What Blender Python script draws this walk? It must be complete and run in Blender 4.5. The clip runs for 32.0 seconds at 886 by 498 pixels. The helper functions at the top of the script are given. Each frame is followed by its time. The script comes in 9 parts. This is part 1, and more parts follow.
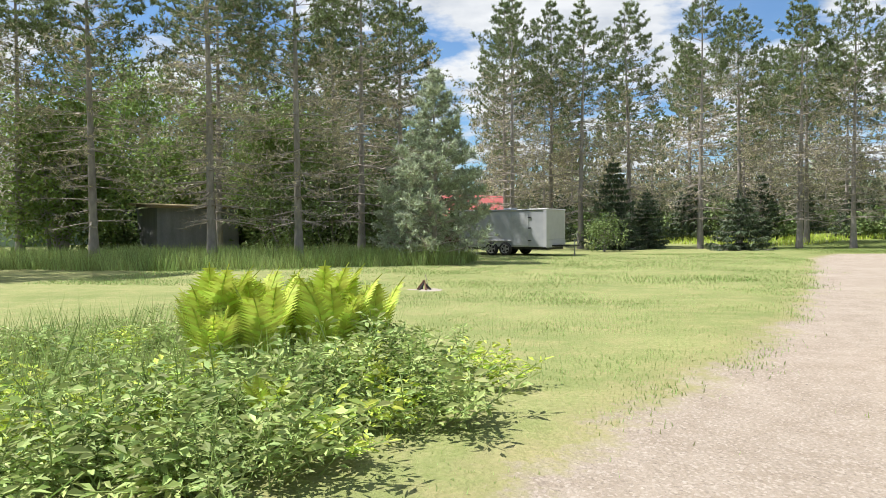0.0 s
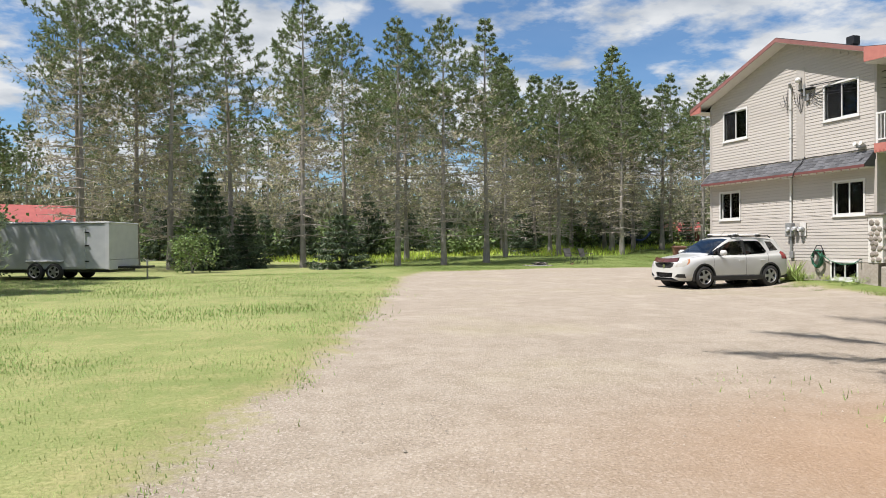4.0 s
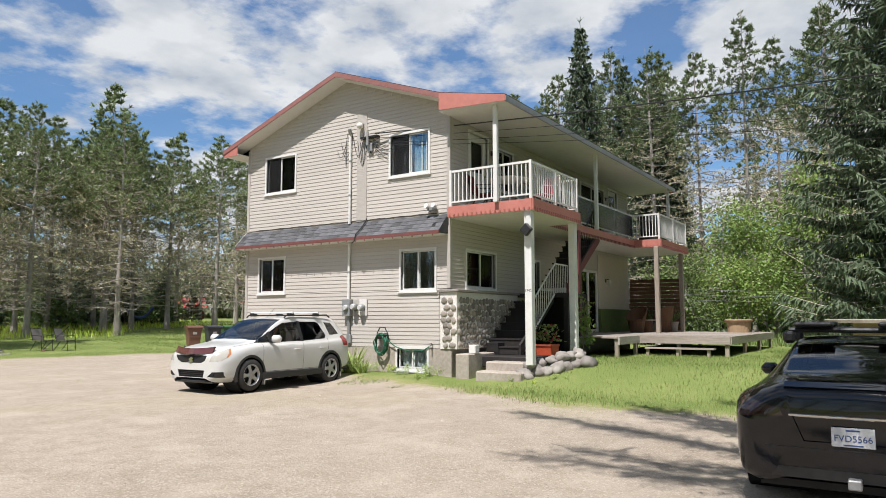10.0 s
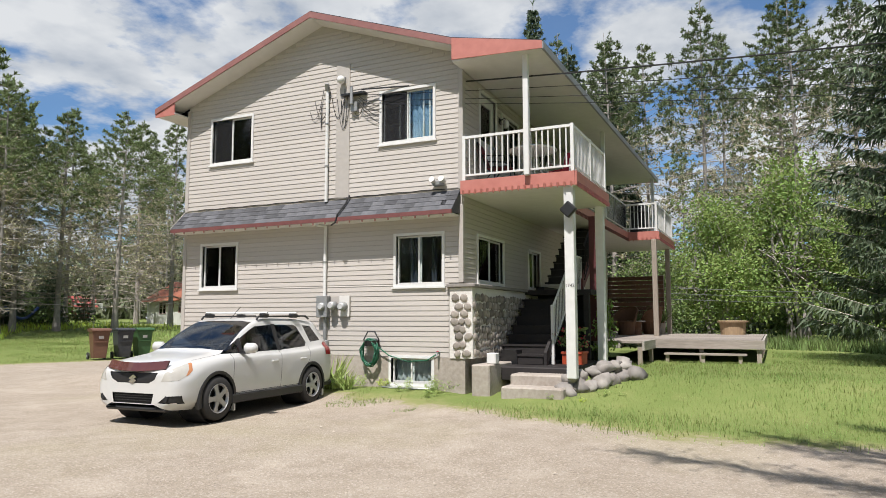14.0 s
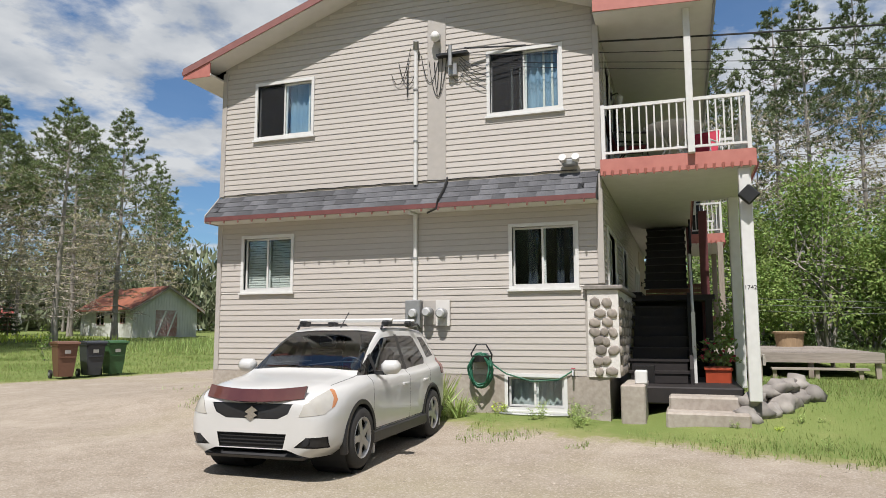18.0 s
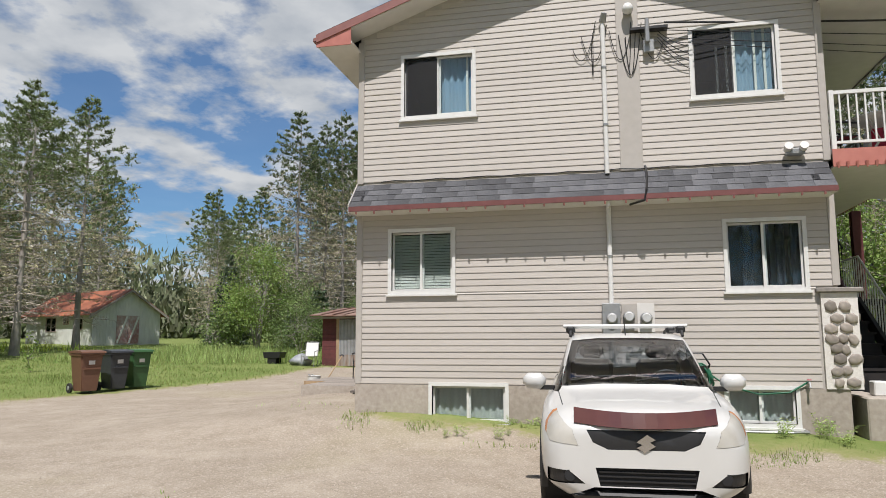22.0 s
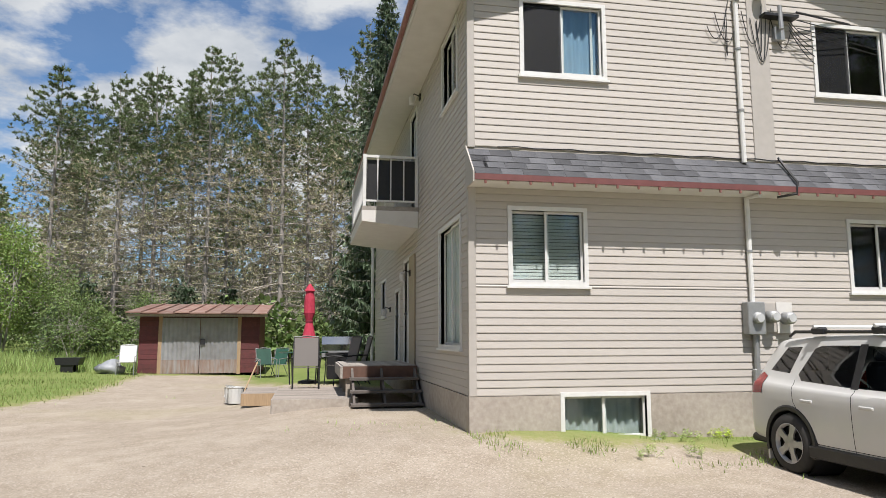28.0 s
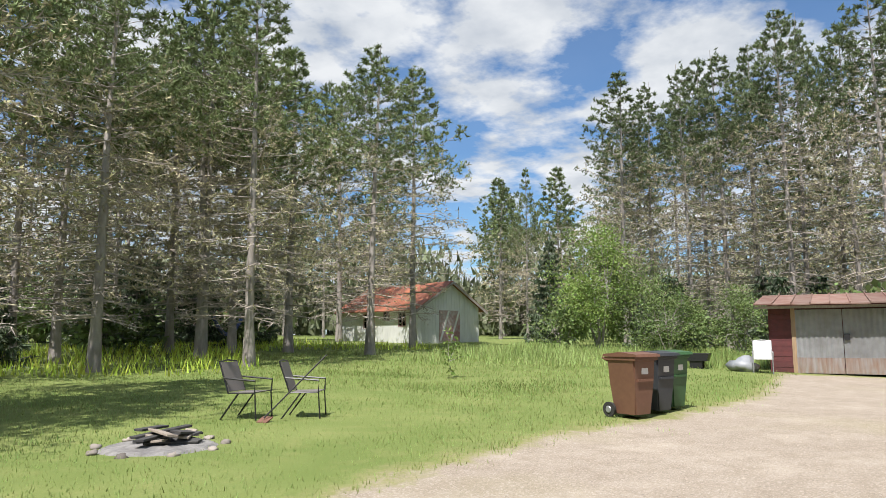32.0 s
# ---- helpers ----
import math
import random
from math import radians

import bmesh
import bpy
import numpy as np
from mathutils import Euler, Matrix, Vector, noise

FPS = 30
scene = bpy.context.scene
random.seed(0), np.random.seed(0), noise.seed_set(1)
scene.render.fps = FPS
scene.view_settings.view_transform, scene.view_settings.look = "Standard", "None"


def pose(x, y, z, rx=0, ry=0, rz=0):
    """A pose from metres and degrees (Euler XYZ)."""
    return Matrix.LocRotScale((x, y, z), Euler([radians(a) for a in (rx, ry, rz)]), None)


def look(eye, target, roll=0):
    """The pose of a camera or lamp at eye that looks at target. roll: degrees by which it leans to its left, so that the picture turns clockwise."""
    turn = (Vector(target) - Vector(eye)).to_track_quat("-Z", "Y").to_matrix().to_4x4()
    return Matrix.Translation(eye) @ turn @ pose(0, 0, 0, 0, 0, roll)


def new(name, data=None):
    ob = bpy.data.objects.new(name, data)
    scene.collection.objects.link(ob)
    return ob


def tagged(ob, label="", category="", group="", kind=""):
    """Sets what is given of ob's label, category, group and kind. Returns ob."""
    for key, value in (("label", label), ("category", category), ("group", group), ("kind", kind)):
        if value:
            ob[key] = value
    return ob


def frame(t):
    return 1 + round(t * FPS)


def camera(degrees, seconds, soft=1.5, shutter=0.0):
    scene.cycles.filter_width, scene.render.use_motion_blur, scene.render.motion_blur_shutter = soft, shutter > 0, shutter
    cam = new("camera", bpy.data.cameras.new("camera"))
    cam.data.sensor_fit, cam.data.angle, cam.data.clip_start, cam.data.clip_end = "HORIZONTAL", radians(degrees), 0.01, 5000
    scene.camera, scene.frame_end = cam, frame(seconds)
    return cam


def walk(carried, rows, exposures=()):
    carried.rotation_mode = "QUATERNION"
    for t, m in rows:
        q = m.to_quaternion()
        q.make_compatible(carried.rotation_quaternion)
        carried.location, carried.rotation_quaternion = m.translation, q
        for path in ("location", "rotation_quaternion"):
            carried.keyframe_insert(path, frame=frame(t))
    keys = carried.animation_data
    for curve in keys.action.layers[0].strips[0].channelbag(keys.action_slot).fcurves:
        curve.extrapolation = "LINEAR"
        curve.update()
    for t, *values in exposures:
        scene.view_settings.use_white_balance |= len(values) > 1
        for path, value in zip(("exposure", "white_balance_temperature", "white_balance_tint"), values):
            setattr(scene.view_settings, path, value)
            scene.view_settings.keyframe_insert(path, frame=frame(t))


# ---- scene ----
cam = camera(64.6, 32.0, soft=0.8)
METRES, EYE, TILT, LEAN, TURN = 35.0, 1.29, 0.0, 0.0, 11.8
ROWS = [
    (0.0, 0.0, 0.0, 0.0, -0.01, -1.6, 0.44),
    (0.5, 0.0102, 0.0127, 0.0005, -1.07, -1.22, 0.46),
    (1.0, 0.0215, 0.0262, 0.0006, -1.91, -0.85, 0.51),
    (1.5, 0.0317, 0.0381, 0.0012, -3.11, -0.58, 0.44),
    (2.0, 0.0414, 0.0512, 0.0006, -5.2, -0.42, 0.48),
    (2.5, 0.0506, 0.064, 0.001, -7.96, -0.45, 0.37),
    (3.0, 0.0604, 0.0755, 0.0011, -12.39, -0.46, 0.31),
    (3.5, 0.0721, 0.0863, 0.0011, -18.89, -0.45, 0.29),
    (4.0, 0.0862, 0.0954, 0.0007, -29.03, -0.42, 0.33),
    (4.5, 0.1008, 0.1045, 0.0016, -40.35, -0.48, 0.21),
    (6.5, 0.1488, 0.154, 0.0023, -57.07, 5.63, -0.04),
    (7.0, 0.1591, 0.1679, 0.0028, -58.95, 5.73, -0.09),
    (7.5, 0.1704, 0.1813, 0.0032, -61.56, 5.71, -0.04),
    (8.0, 0.1809, 0.1956, 0.0032, -63.42, 5.77, -0.08),
    (8.5, 0.1911, 0.2085, 0.0036, -64.12, 5.73, -0.0),
    (9.0, 0.2007, 0.2228, 0.0036, -65.1, 5.73, -0.05),
    (9.5, 0.2108, 0.2355, 0.0037, -67.0, 5.7, 0.06),
    (10.0, 0.2221, 0.2479, 0.0036, -68.45, 5.69, 0.05),
    (10.5, 0.2331, 0.2591, 0.0035, -69.43, 5.69, 0.11),
    (11.0, 0.2448, 0.2706, 0.0042, -70.15, 5.65, 0.13),
    (11.5, 0.2544, 0.2812, 0.0043, -71.42, 5.69, 0.16),
    (12.0, 0.2646, 0.2921, 0.0049, -72.47, 5.68, 0.16),
    (12.5, 0.2721, 0.3031, 0.005, -72.92, 5.72, 0.15),
    (13.0, 0.2794, 0.3139, 0.0049, -73.76, 5.73, 0.16),
    (13.5, 0.2859, 0.3262, 0.0052, -75.43, 5.74, 0.09),
    (14.0, 0.2923, 0.3388, 0.0045, -76.59, 5.7, 0.08),
    (14.5, 0.299, 0.3518, 0.0051, -77.2, 5.65, 0.07),
    (16.5, 0.3271, 0.4049, 0.0042, -80.34, 5.88, 0.19),
    (17.0, 0.3343, 0.4189, 0.0043, -81.9, 5.96, 0.13),
    (17.5, 0.3419, 0.4326, 0.0042, -82.64, 6.26, 0.15),
    (18.0, 0.3473, 0.4472, 0.0035, -82.92, 6.68, 0.1),
    (18.5, 0.3513, 0.4619, 0.0033, -83.35, 6.82, 0.14),
    (19.0, 0.3554, 0.478, 0.0043, -84.08, 6.89, 0.14),
    (19.5, 0.3582, 0.4929, 0.0042, -84.43, 6.98, 0.18),
    (20.0, 0.3625, 0.5083, 0.0046, -84.75, 7.01, 0.19),
    (20.5, 0.3662, 0.5243, 0.0045, -85.03, 7.08, 0.17),
    (21.0, 0.3709, 0.5391, 0.0048, -85.27, 7.07, 0.2),
    (21.5, 0.3751, 0.5544, 0.0044, -86.7, 7.19, 0.18),
    (22.0, 0.3807, 0.5683, 0.0042, -89.35, 7.18, 0.19),
    (22.5, 0.3861, 0.5827, 0.0043, -91.92, 7.23, 0.14),
    (23.0, 0.392, 0.5966, 0.0041, -94.92, 7.29, 0.17),
    (23.5, 0.3995, 0.6109, 0.0045, -97.55, 7.31, 0.13),
    (24.0, 0.4069, 0.6234, 0.0045, -100.04, 7.33, 0.15),
    (24.5, 0.4159, 0.6358, 0.0049, -103.46, 7.33, 0.17),
    (26.5, 0.4429, 0.6833, 0.0044, -110.14, 7.35, 0.21),
    (27.0, 0.4512, 0.6937, 0.0044, -111.69, 7.36, 0.21),
    (27.5, 0.4589, 0.7053, 0.0044, -112.53, 7.37, 0.19),
    (28.0, 0.4697, 0.7171, 0.0041, -112.65, 7.31, 0.14),
    (28.5, 0.4797, 0.7298, 0.0039, -111.34, 7.3, 0.13),
    (29.0, 0.4901, 0.7406, 0.0034, -108.75, 7.27, 0.2),
    (29.5, 0.4999, 0.7538, 0.0029, -107.02, 7.31, 0.09),
    (30.0, 0.5092, 0.7677, 0.003, -100.72, 7.32, 0.13),
    (30.5, 0.5169, 0.782, 0.0031, -89.79, 7.13, 0.24),
    (31.0, 0.5238, 0.794, 0.0031, -81.02, 7.11, 0.22),
    (31.5, 0.5332, 0.8077, 0.0032, -75.75, 7.02, 0.19),
    (32.0, 0.5414, 0.8215, 0.0038, -72.99, 7.06, 0.16),
]
walk(cam, [(t, pose(0, 0, EYE, TILT, LEAN, TURN) @ pose(METRES * x, METRES * y, METRES * z, 90 + pitch, roll, yaw)) for t, x, y, z, yaw, pitch, roll in ROWS],
     [(0.0, 0.66), (3.0, 0.50), (4.5, 0.44), (8.0, 0.46), (13.0, 0.40), (17.0, 0.27), (20.0, 0.14), (23.5, 0.14), (26.5, 0.30), (29.0, 0.42), (32.0, 0.58)])

# ---- sky and sun ----
SUN_WAY = Vector((0.556, 0.05, -1.0)).normalized()
sun = new("sun", bpy.data.lights.new("sun", "SUN"))
sun.data.energy, sun.data.angle, sun.data.color = 5.0, radians(0.6), (1.0, 0.948, 0.925)
sun.matrix_world = look((0, 0, 60), Vector((0, 0, 60)) + SUN_WAY)

world = bpy.data.worlds.new("sky")
scene.world = world
world.use_nodes = True
wn, wl = world.node_tree.nodes, world.node_tree.links
wn.clear()
w_out, w_bg, w_sky = wn.new("ShaderNodeOutputWorld"), wn.new("ShaderNodeBackground"), wn.new("ShaderNodeTexSky")
w_sky.sky_type, w_sky.sun_disc = "NISHITA", False
w_sky.sun_elevation, w_sky.sun_rotation = math.asin(-SUN_WAY.z), math.atan2(-SUN_WAY.x, -SUN_WAY.y)
w_sky.air_density, w_sky.dust_density, w_sky.ozone_density = 1.0, 0.4, 1.6
w_co, w_sep, w_div, w_com = wn.new("ShaderNodeTexCoord"), wn.new("ShaderNodeSeparateXYZ"), wn.new("ShaderNodeVectorMath"), wn.new("ShaderNodeCombineXYZ")
w_add = wn.new("ShaderNodeMath")
w_add.operation, w_add.inputs[1].default_value = "ADD", 0.16
w_max = wn.new("ShaderNodeMath")
w_max.operation, w_max.inputs[1].default_value = "MAXIMUM", 0.05
wl.new(w_co.outputs["Generated"], w_sep.inputs[0])
wl.new(w_sep.outputs["Z"], w_add.inputs[0])
wl.new(w_add.outputs[0], w_max.inputs[0])
for i in range(3):
    wl.new(w_max.outputs[0], w_com.inputs[i])
w_div.operation = "DIVIDE"
wl.new(w_co.outputs["Generated"], w_div.inputs[0])
wl.new(w_com.outputs[0], w_div.inputs[1])
w_map = wn.new("ShaderNodeMapping")
w_map.inputs["Location"].default_value = (3.1, 1.7, 0.4)
w_map.inputs["Scale"].default_value = (1.0, 1.0, 0.25)
wl.new(w_div.outputs[0], w_map.inputs["Vector"])
w_n1, w_n2 = wn.new("ShaderNodeTexNoise"), wn.new("ShaderNodeTexNoise")
w_n1.inputs["Scale"].default_value, w_n1.inputs["Detail"].default_value, w_n1.inputs["Roughness"].default_value = 2.9, 9, 0.58
w_n2.inputs["Scale"].default_value, w_n2.inputs["Detail"].default_value = 4.6, 6
wl.new(w_map.outputs[0], w_n1.inputs["Vector"])
wl.new(w_map.outputs[0], w_n2.inputs["Vector"])
w_mixn = wn.new("ShaderNodeMath")
w_mixn.operation = "MULTIPLY_ADD"
w_mixn.inputs[1].default_value = 0.28
wl.new(w_n2.outputs["Fac"], w_mixn.inputs[0])
wl.new(w_n1.outputs["Fac"], w_mixn.inputs[2])
w_ramp = wn.new("ShaderNodeValToRGB")
w_ramp.color_ramp.elements[0].position, w_ramp.color_ramp.elements[1].position = 0.565, 0.70
w_ramp.color_ramp.elements[0].color, w_ramp.color_ramp.elements[1].color = (0.06, 0.06, 0.06, 1), (1, 1, 1, 1)
wl.new(w_mixn.outputs[0], w_ramp.inputs[0])
w_mix = wn.new("ShaderNodeMix")
w_mix.data_type = "RGBA"
w_shade = wn.new("ShaderNodeValToRGB")
w_shade.color_ramp.elements[0].color, w_shade.color_ramp.elements[1].color = (8.2, 9.0, 10.2, 1), (13.0, 13.4, 13.9, 1)
w_shade.color_ramp.elements[0].position, w_shade.color_ramp.elements[1].position = 0.35, 0.62
wl.new(w_n2.outputs["Fac"], w_shade.inputs[0])
wl.new(w_ramp.outputs["Color"], w_mix.inputs["Factor"])
w_blue = wn.new("ShaderNodeMix")
w_blue.data_type, w_blue.blend_type = "RGBA", "MULTIPLY"
w_blue.inputs["Factor"].default_value = 1.0
w_blue.inputs["B"].default_value = (1.25, 1.74, 2.15, 1)
wl.new(w_sky.outputs[0], w_blue.inputs["A"])
wl.new(w_blue.outputs["Result"], w_mix.inputs["A"])
wl.new(w_shade.outputs["Color"], w_mix.inputs["B"])
wl.new(w_mix.outputs["Result"], w_bg.inputs["Color"])
w_bg.inputs["Strength"].default_value = 0.044
wl.new(w_bg.outputs[0], w_out.inputs["Surface"])

# ---- materials ----
def rgba(c):
    return (*c, 1.0)


def mat(name, c, c2=None, rough=0.7, metal=0.0, scale=6.0, big=0.6, bump=0.15, per=0.0, island=0.0, stretch=(1, 1, 1), spec=0.5, coat=0.0, dist=0.01):
    """Two scales of variation between c and c2, fine relief, and a spread per object or per island."""
    m = bpy.data.materials.new(name)
    m.use_nodes = True
    n, l = m.node_tree.nodes, m.node_tree.links
    b = n["Principled BSDF"]
    b.inputs["Roughness"].default_value, b.inputs["Metallic"].default_value = rough, metal
    b.inputs["Specular IOR Level"].default_value, b.inputs["Coat Weight"].default_value = spec, coat
    c2 = c2 or tuple(v * 0.72 for v in c)
    co, mp = n.new("ShaderNodeTexCoord"), n.new("ShaderNodeMapping")
    mp.inputs["Scale"].default_value = stretch
    l.new(co.outputs["Object"], mp.inputs["Vector"])
    fine, large = n.new("ShaderNodeTexNoise"), n.new("ShaderNodeTexNoise")
    fine.inputs["Scale"].default_value, fine.inputs["Detail"].default_value = scale, 8
    large.inputs["Scale"].default_value, large.inputs["Detail"].default_value = big, 4
    l.new(mp.outputs[0], fine.inputs["Vector"])
    l.new(mp.outputs[0], large.inputs["Vector"])
    avg = n.new("ShaderNodeMath")
    avg.operation = "ADD"
    l.new(fine.outputs["Fac"], avg.inputs[0])
    l.new(large.outputs["Fac"], avg.inputs[1])
    ramp = n.new("ShaderNodeMapRange")
    ramp.inputs["From Min"].default_value, ramp.inputs["From Max"].default_value = 0.72, 1.28
    l.new(avg.outputs[0], ramp.inputs["Value"])
    mix = n.new("ShaderNodeMix")
    mix.data_type = "RGBA"
    mix.inputs["A"].default_value, mix.inputs["B"].default_value = rgba(c2), rgba(c)
    l.new(ramp.outputs[0], mix.inputs["Factor"])
    last = mix.outputs["Result"]
    if per or island:
        hsv = n.new("ShaderNodeHueSaturation")
        src = n.new("ShaderNodeObjectInfo").outputs["Random"] if per else n.new("ShaderNodeNewGeometry").outputs["Random Per Island"]
        k = per or island
        r2 = n.new("ShaderNodeMapRange")
        r2.inputs["To Min"].default_value, r2.inputs["To Max"].default_value = 1 - k, 1 + k
        l.new(src, r2.inputs["Value"])
        l.new(r2.outputs[0], hsv.inputs["Value"])
        l.new(last, hsv.inputs["Color"])
        last = hsv.outputs[0]
    l.new(last, b.inputs["Base Color"])
    if bump:
        bp = n.new("ShaderNodeBump")
        bp.inputs["Strength"].default_value, bp.inputs["Distance"].default_value = bump, dist
        l.new(fine.outputs["Fac"], bp.inputs["Height"])
        l.new(bp.outputs[0], b.inputs["Normal"])
    return m


def leafy(name, c, c2, thin=0.35, rough=0.55, spread=0.35, scale=0.5, hue=0.02):
    """Foliage: light passes in part through the blade; colour varies leaf by leaf and in patches."""
    m = bpy.data.materials.new(name)
    m.use_nodes = True
    n, l = m.node_tree.nodes, m.node_tree.links
    b, out = n["Principled BSDF"], n["Material Output"]
    b.inputs["Roughness"].default_value, b.inputs["Specular IOR Level"].default_value = rough, 0.22
    geo, co = n.new("ShaderNodeNewGeometry"), n.new("ShaderNodeTexCoord")
    ns = n.new("ShaderNodeTexNoise")
    ns.inputs["Scale"].default_value, ns.inputs["Detail"].default_value = scale, 3
    l.new(co.outputs["Object"], ns.inputs["Vector"])
    mix = n.new("ShaderNodeMix")
    mix.data_type = "RGBA"
    mix.inputs["A"].default_value, mix.inputs["B"].default_value = rgba(c2), rgba(c)
    r0 = n.new("ShaderNodeMapRange")
    r0.inputs["From Min"].default_value, r0.inputs["From Max"].default_value = 0.35, 0.65
    l.new(ns.outputs["Fac"], r0.inputs["Value"])
    l.new(r0.outputs[0], mix.inputs["Factor"])
    hsv = n.new("ShaderNodeHueSaturation")
    r1, r2 = n.new("ShaderNodeMapRange"), n.new("ShaderNodeMapRange")
    r1.inputs["To Min"].default_value, r1.inputs["To Max"].default_value = 1 - spread, 1 + spread
    r2.inputs["To Min"].default_value, r2.inputs["To Max"].default_value = 0.5 - hue, 0.5 + hue
    l.new(geo.outputs["Random Per Island"], r1.inputs["Value"])
    l.new(geo.outputs["Random Per Island"], r2.inputs["Value"])
    l.new(r1.outputs[0], hsv.inputs["Value"])
    l.new(r2.outputs[0], hsv.inputs["Hue"])
    l.new(mix.outputs["Result"], hsv.inputs["Color"])
    l.new(hsv.outputs[0], b.inputs["Base Color"])
    tr, ms = n.new("ShaderNodeBsdfTranslucent"), n.new("ShaderNodeMixShader")
    l.new(hsv.outputs[0], tr.inputs["Color"])
    ms.inputs[0].default_value = thin
    l.new(b.outputs[0], ms.inputs[1])
    l.new(tr.outputs[0], ms.inputs[2])
    l.new(ms.outputs[0], out.inputs["Surface"])
    return m


def glass(name, c=(0.9, 0.95, 0.95), rough=0.02, ior=1.85):
    m = bpy.data.materials.new(name)
    m.use_nodes = True
    n, l = m.node_tree.nodes, m.node_tree.links
    n.remove(n["Principled BSDF"])
    g, t, mix, fr = n.new("ShaderNodeBsdfGlossy"), n.new("ShaderNodeBsdfTransparent"), n.new("ShaderNodeMixShader"), n.new("ShaderNodeFresnel")
    g.inputs["Roughness"].default_value, t.inputs["Color"].default_value = rough, rgba(c)
    fr.inputs["IOR"].default_value = ior
    if ior > 1.3:
        l.new(fr.outputs[0], mix.inputs[0])
    else:
        mix.inputs[0].default_value = 0.10
    l.new(t.outputs[0], mix.inputs[1])
    l.new(g.outputs[0], mix.inputs[2])
    l.new(mix.outputs[0], n["Material Output"].inputs["Surface"])
    return m


M_SIDING = mat("vinyl_siding", (0.483, 0.4494, 0.4074), (0.4368, 0.4049, 0.3662), rough=0.55, scale=22, big=0.5, bump=0.06, per=0.03, stretch=(0.4, 0.4, 3))
M_TRIM = mat("cream_trim", (0.432, 0.404, 0.368), (0.384, 0.3576, 0.324), rough=0.5, scale=10, bump=0.04)
M_WHITE = mat("white_paint", (0.688, 0.688, 0.6708), (0.602, 0.602, 0.5762), rough=0.45, scale=9, bump=0.05)
M_SOFFIT = mat("white_soffit", (0.6536, 0.6364, 0.602), (0.5848, 0.5676, 0.5332), rough=0.6, scale=5, bump=0.05)
M_PINK = mat("faded_red_metal", (0.48, 0.188, 0.152), (0.4, 0.144, 0.116), rough=0.45, scale=7, big=1.1, bump=0.05)
M_RAKE = mat("weathered_red_metal", (0.288, 0.132, 0.116), (0.224, 0.1, 0.088), rough=0.45, scale=7, big=1.1, bump=0.05)
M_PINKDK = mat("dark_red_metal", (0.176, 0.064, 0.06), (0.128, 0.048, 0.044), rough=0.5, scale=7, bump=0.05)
M_REDSTEEL = mat("red_oxide_paint", (0.128, 0.032, 0.036), (0.088, 0.024, 0.024), rough=0.6, scale=9, bump=0.08)
M_SHINGLE = mat("asphalt_shingle", (0.12, 0.1216, 0.128), (0.06, 0.0616, 0.068), rough=0.95, scale=60, big=3, bump=0.5, per=0.35)
M_CONCRETE = mat("concrete", (0.424, 0.38, 0.328), (0.296, 0.256, 0.216), rough=0.9, scale=14, big=1.4, bump=0.3)
M_STONE = mat("field_stone", (0.368, 0.344, 0.312), (0.176, 0.16, 0.144), rough=0.85, scale=9, big=3, bump=0.35, per=0.4)
M_BOULDER = mat("rough_boulder", (0.32, 0.296, 0.268), (0.176, 0.16, 0.144), rough=0.9, scale=5, big=2, bump=0.7, per=0.25)
M_COBBLE = mat("cobble_face", (0.32, 0.284, 0.244), (0.2, 0.176, 0.152), rough=0.85, scale=2, big=0.9, bump=0.3, per=0.42)
M_MORTAR = mat("pale_mortar", (0.688, 0.6665, 0.6235), (0.5848, 0.5547, 0.5074), rough=0.95, scale=30, big=3, bump=0.6)
M_CAP = mat("stone_cap", (0.288, 0.264, 0.24), (0.176, 0.16, 0.144), rough=0.9, scale=16, bump=0.3)
M_DECK = mat("weathered_deck", (0.4, 0.368, 0.328), (0.264, 0.24, 0.212), rough=0.85, scale=9, big=1.5, bump=0.3, per=0.16, stretch=(0.5, 6, 6))
M_DECKY = mat("weathered_deck_across", (0.336, 0.296, 0.256), (0.216, 0.188, 0.16), rough=0.85, scale=9, big=1.5, bump=0.3, per=0.16, stretch=(6, 0.5, 6))
M_RAWWOOD = mat("raw_wood", (0.416, 0.296, 0.176), (0.288, 0.2, 0.12), rough=0.8, scale=8, bump=0.2, stretch=(5, 5, 0.6))
M_OLDPOST = mat("old_post", (0.368, 0.32, 0.264), (0.24, 0.2, 0.16), rough=0.85, scale=8, bump=0.3, stretch=(5, 5, 0.5))
M_STAIR = mat("dark_stained_stair", (0.0224, 0.0176, 0.016), (0.0128, 0.0104, 0.0104), rough=0.7, scale=9, bump=0.15)
M_BROWNWOOD = mat("red_brown_boards", (0.192, 0.096, 0.064), (0.12, 0.06, 0.04), rough=0.8, scale=9, bump=0.3, per=0.2, stretch=(1, 0.5, 6))
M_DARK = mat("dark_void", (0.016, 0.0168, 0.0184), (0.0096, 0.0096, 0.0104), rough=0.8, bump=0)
M_BLACK = mat("black_plastic", (0.02, 0.02, 0.0208), (0.0128, 0.0128, 0.0136), rough=0.45, scale=20, bump=0.05)
M_RUBBER = mat("tyre_rubber", (0.024, 0.024, 0.024), (0.036, 0.0336, 0.0304), rough=0.85, scale=20, bump=0.2)
M_GREYMETAL = mat("grey_metal", (0.336, 0.344, 0.344), (0.264, 0.272, 0.272), rough=0.45, metal=0.4, scale=12, bump=0.05)
M_ALLOY = mat("alloy_wheel", (0.44, 0.44, 0.44), (0.336, 0.336, 0.336), rough=0.35, metal=0.6, scale=10, bump=0.03)
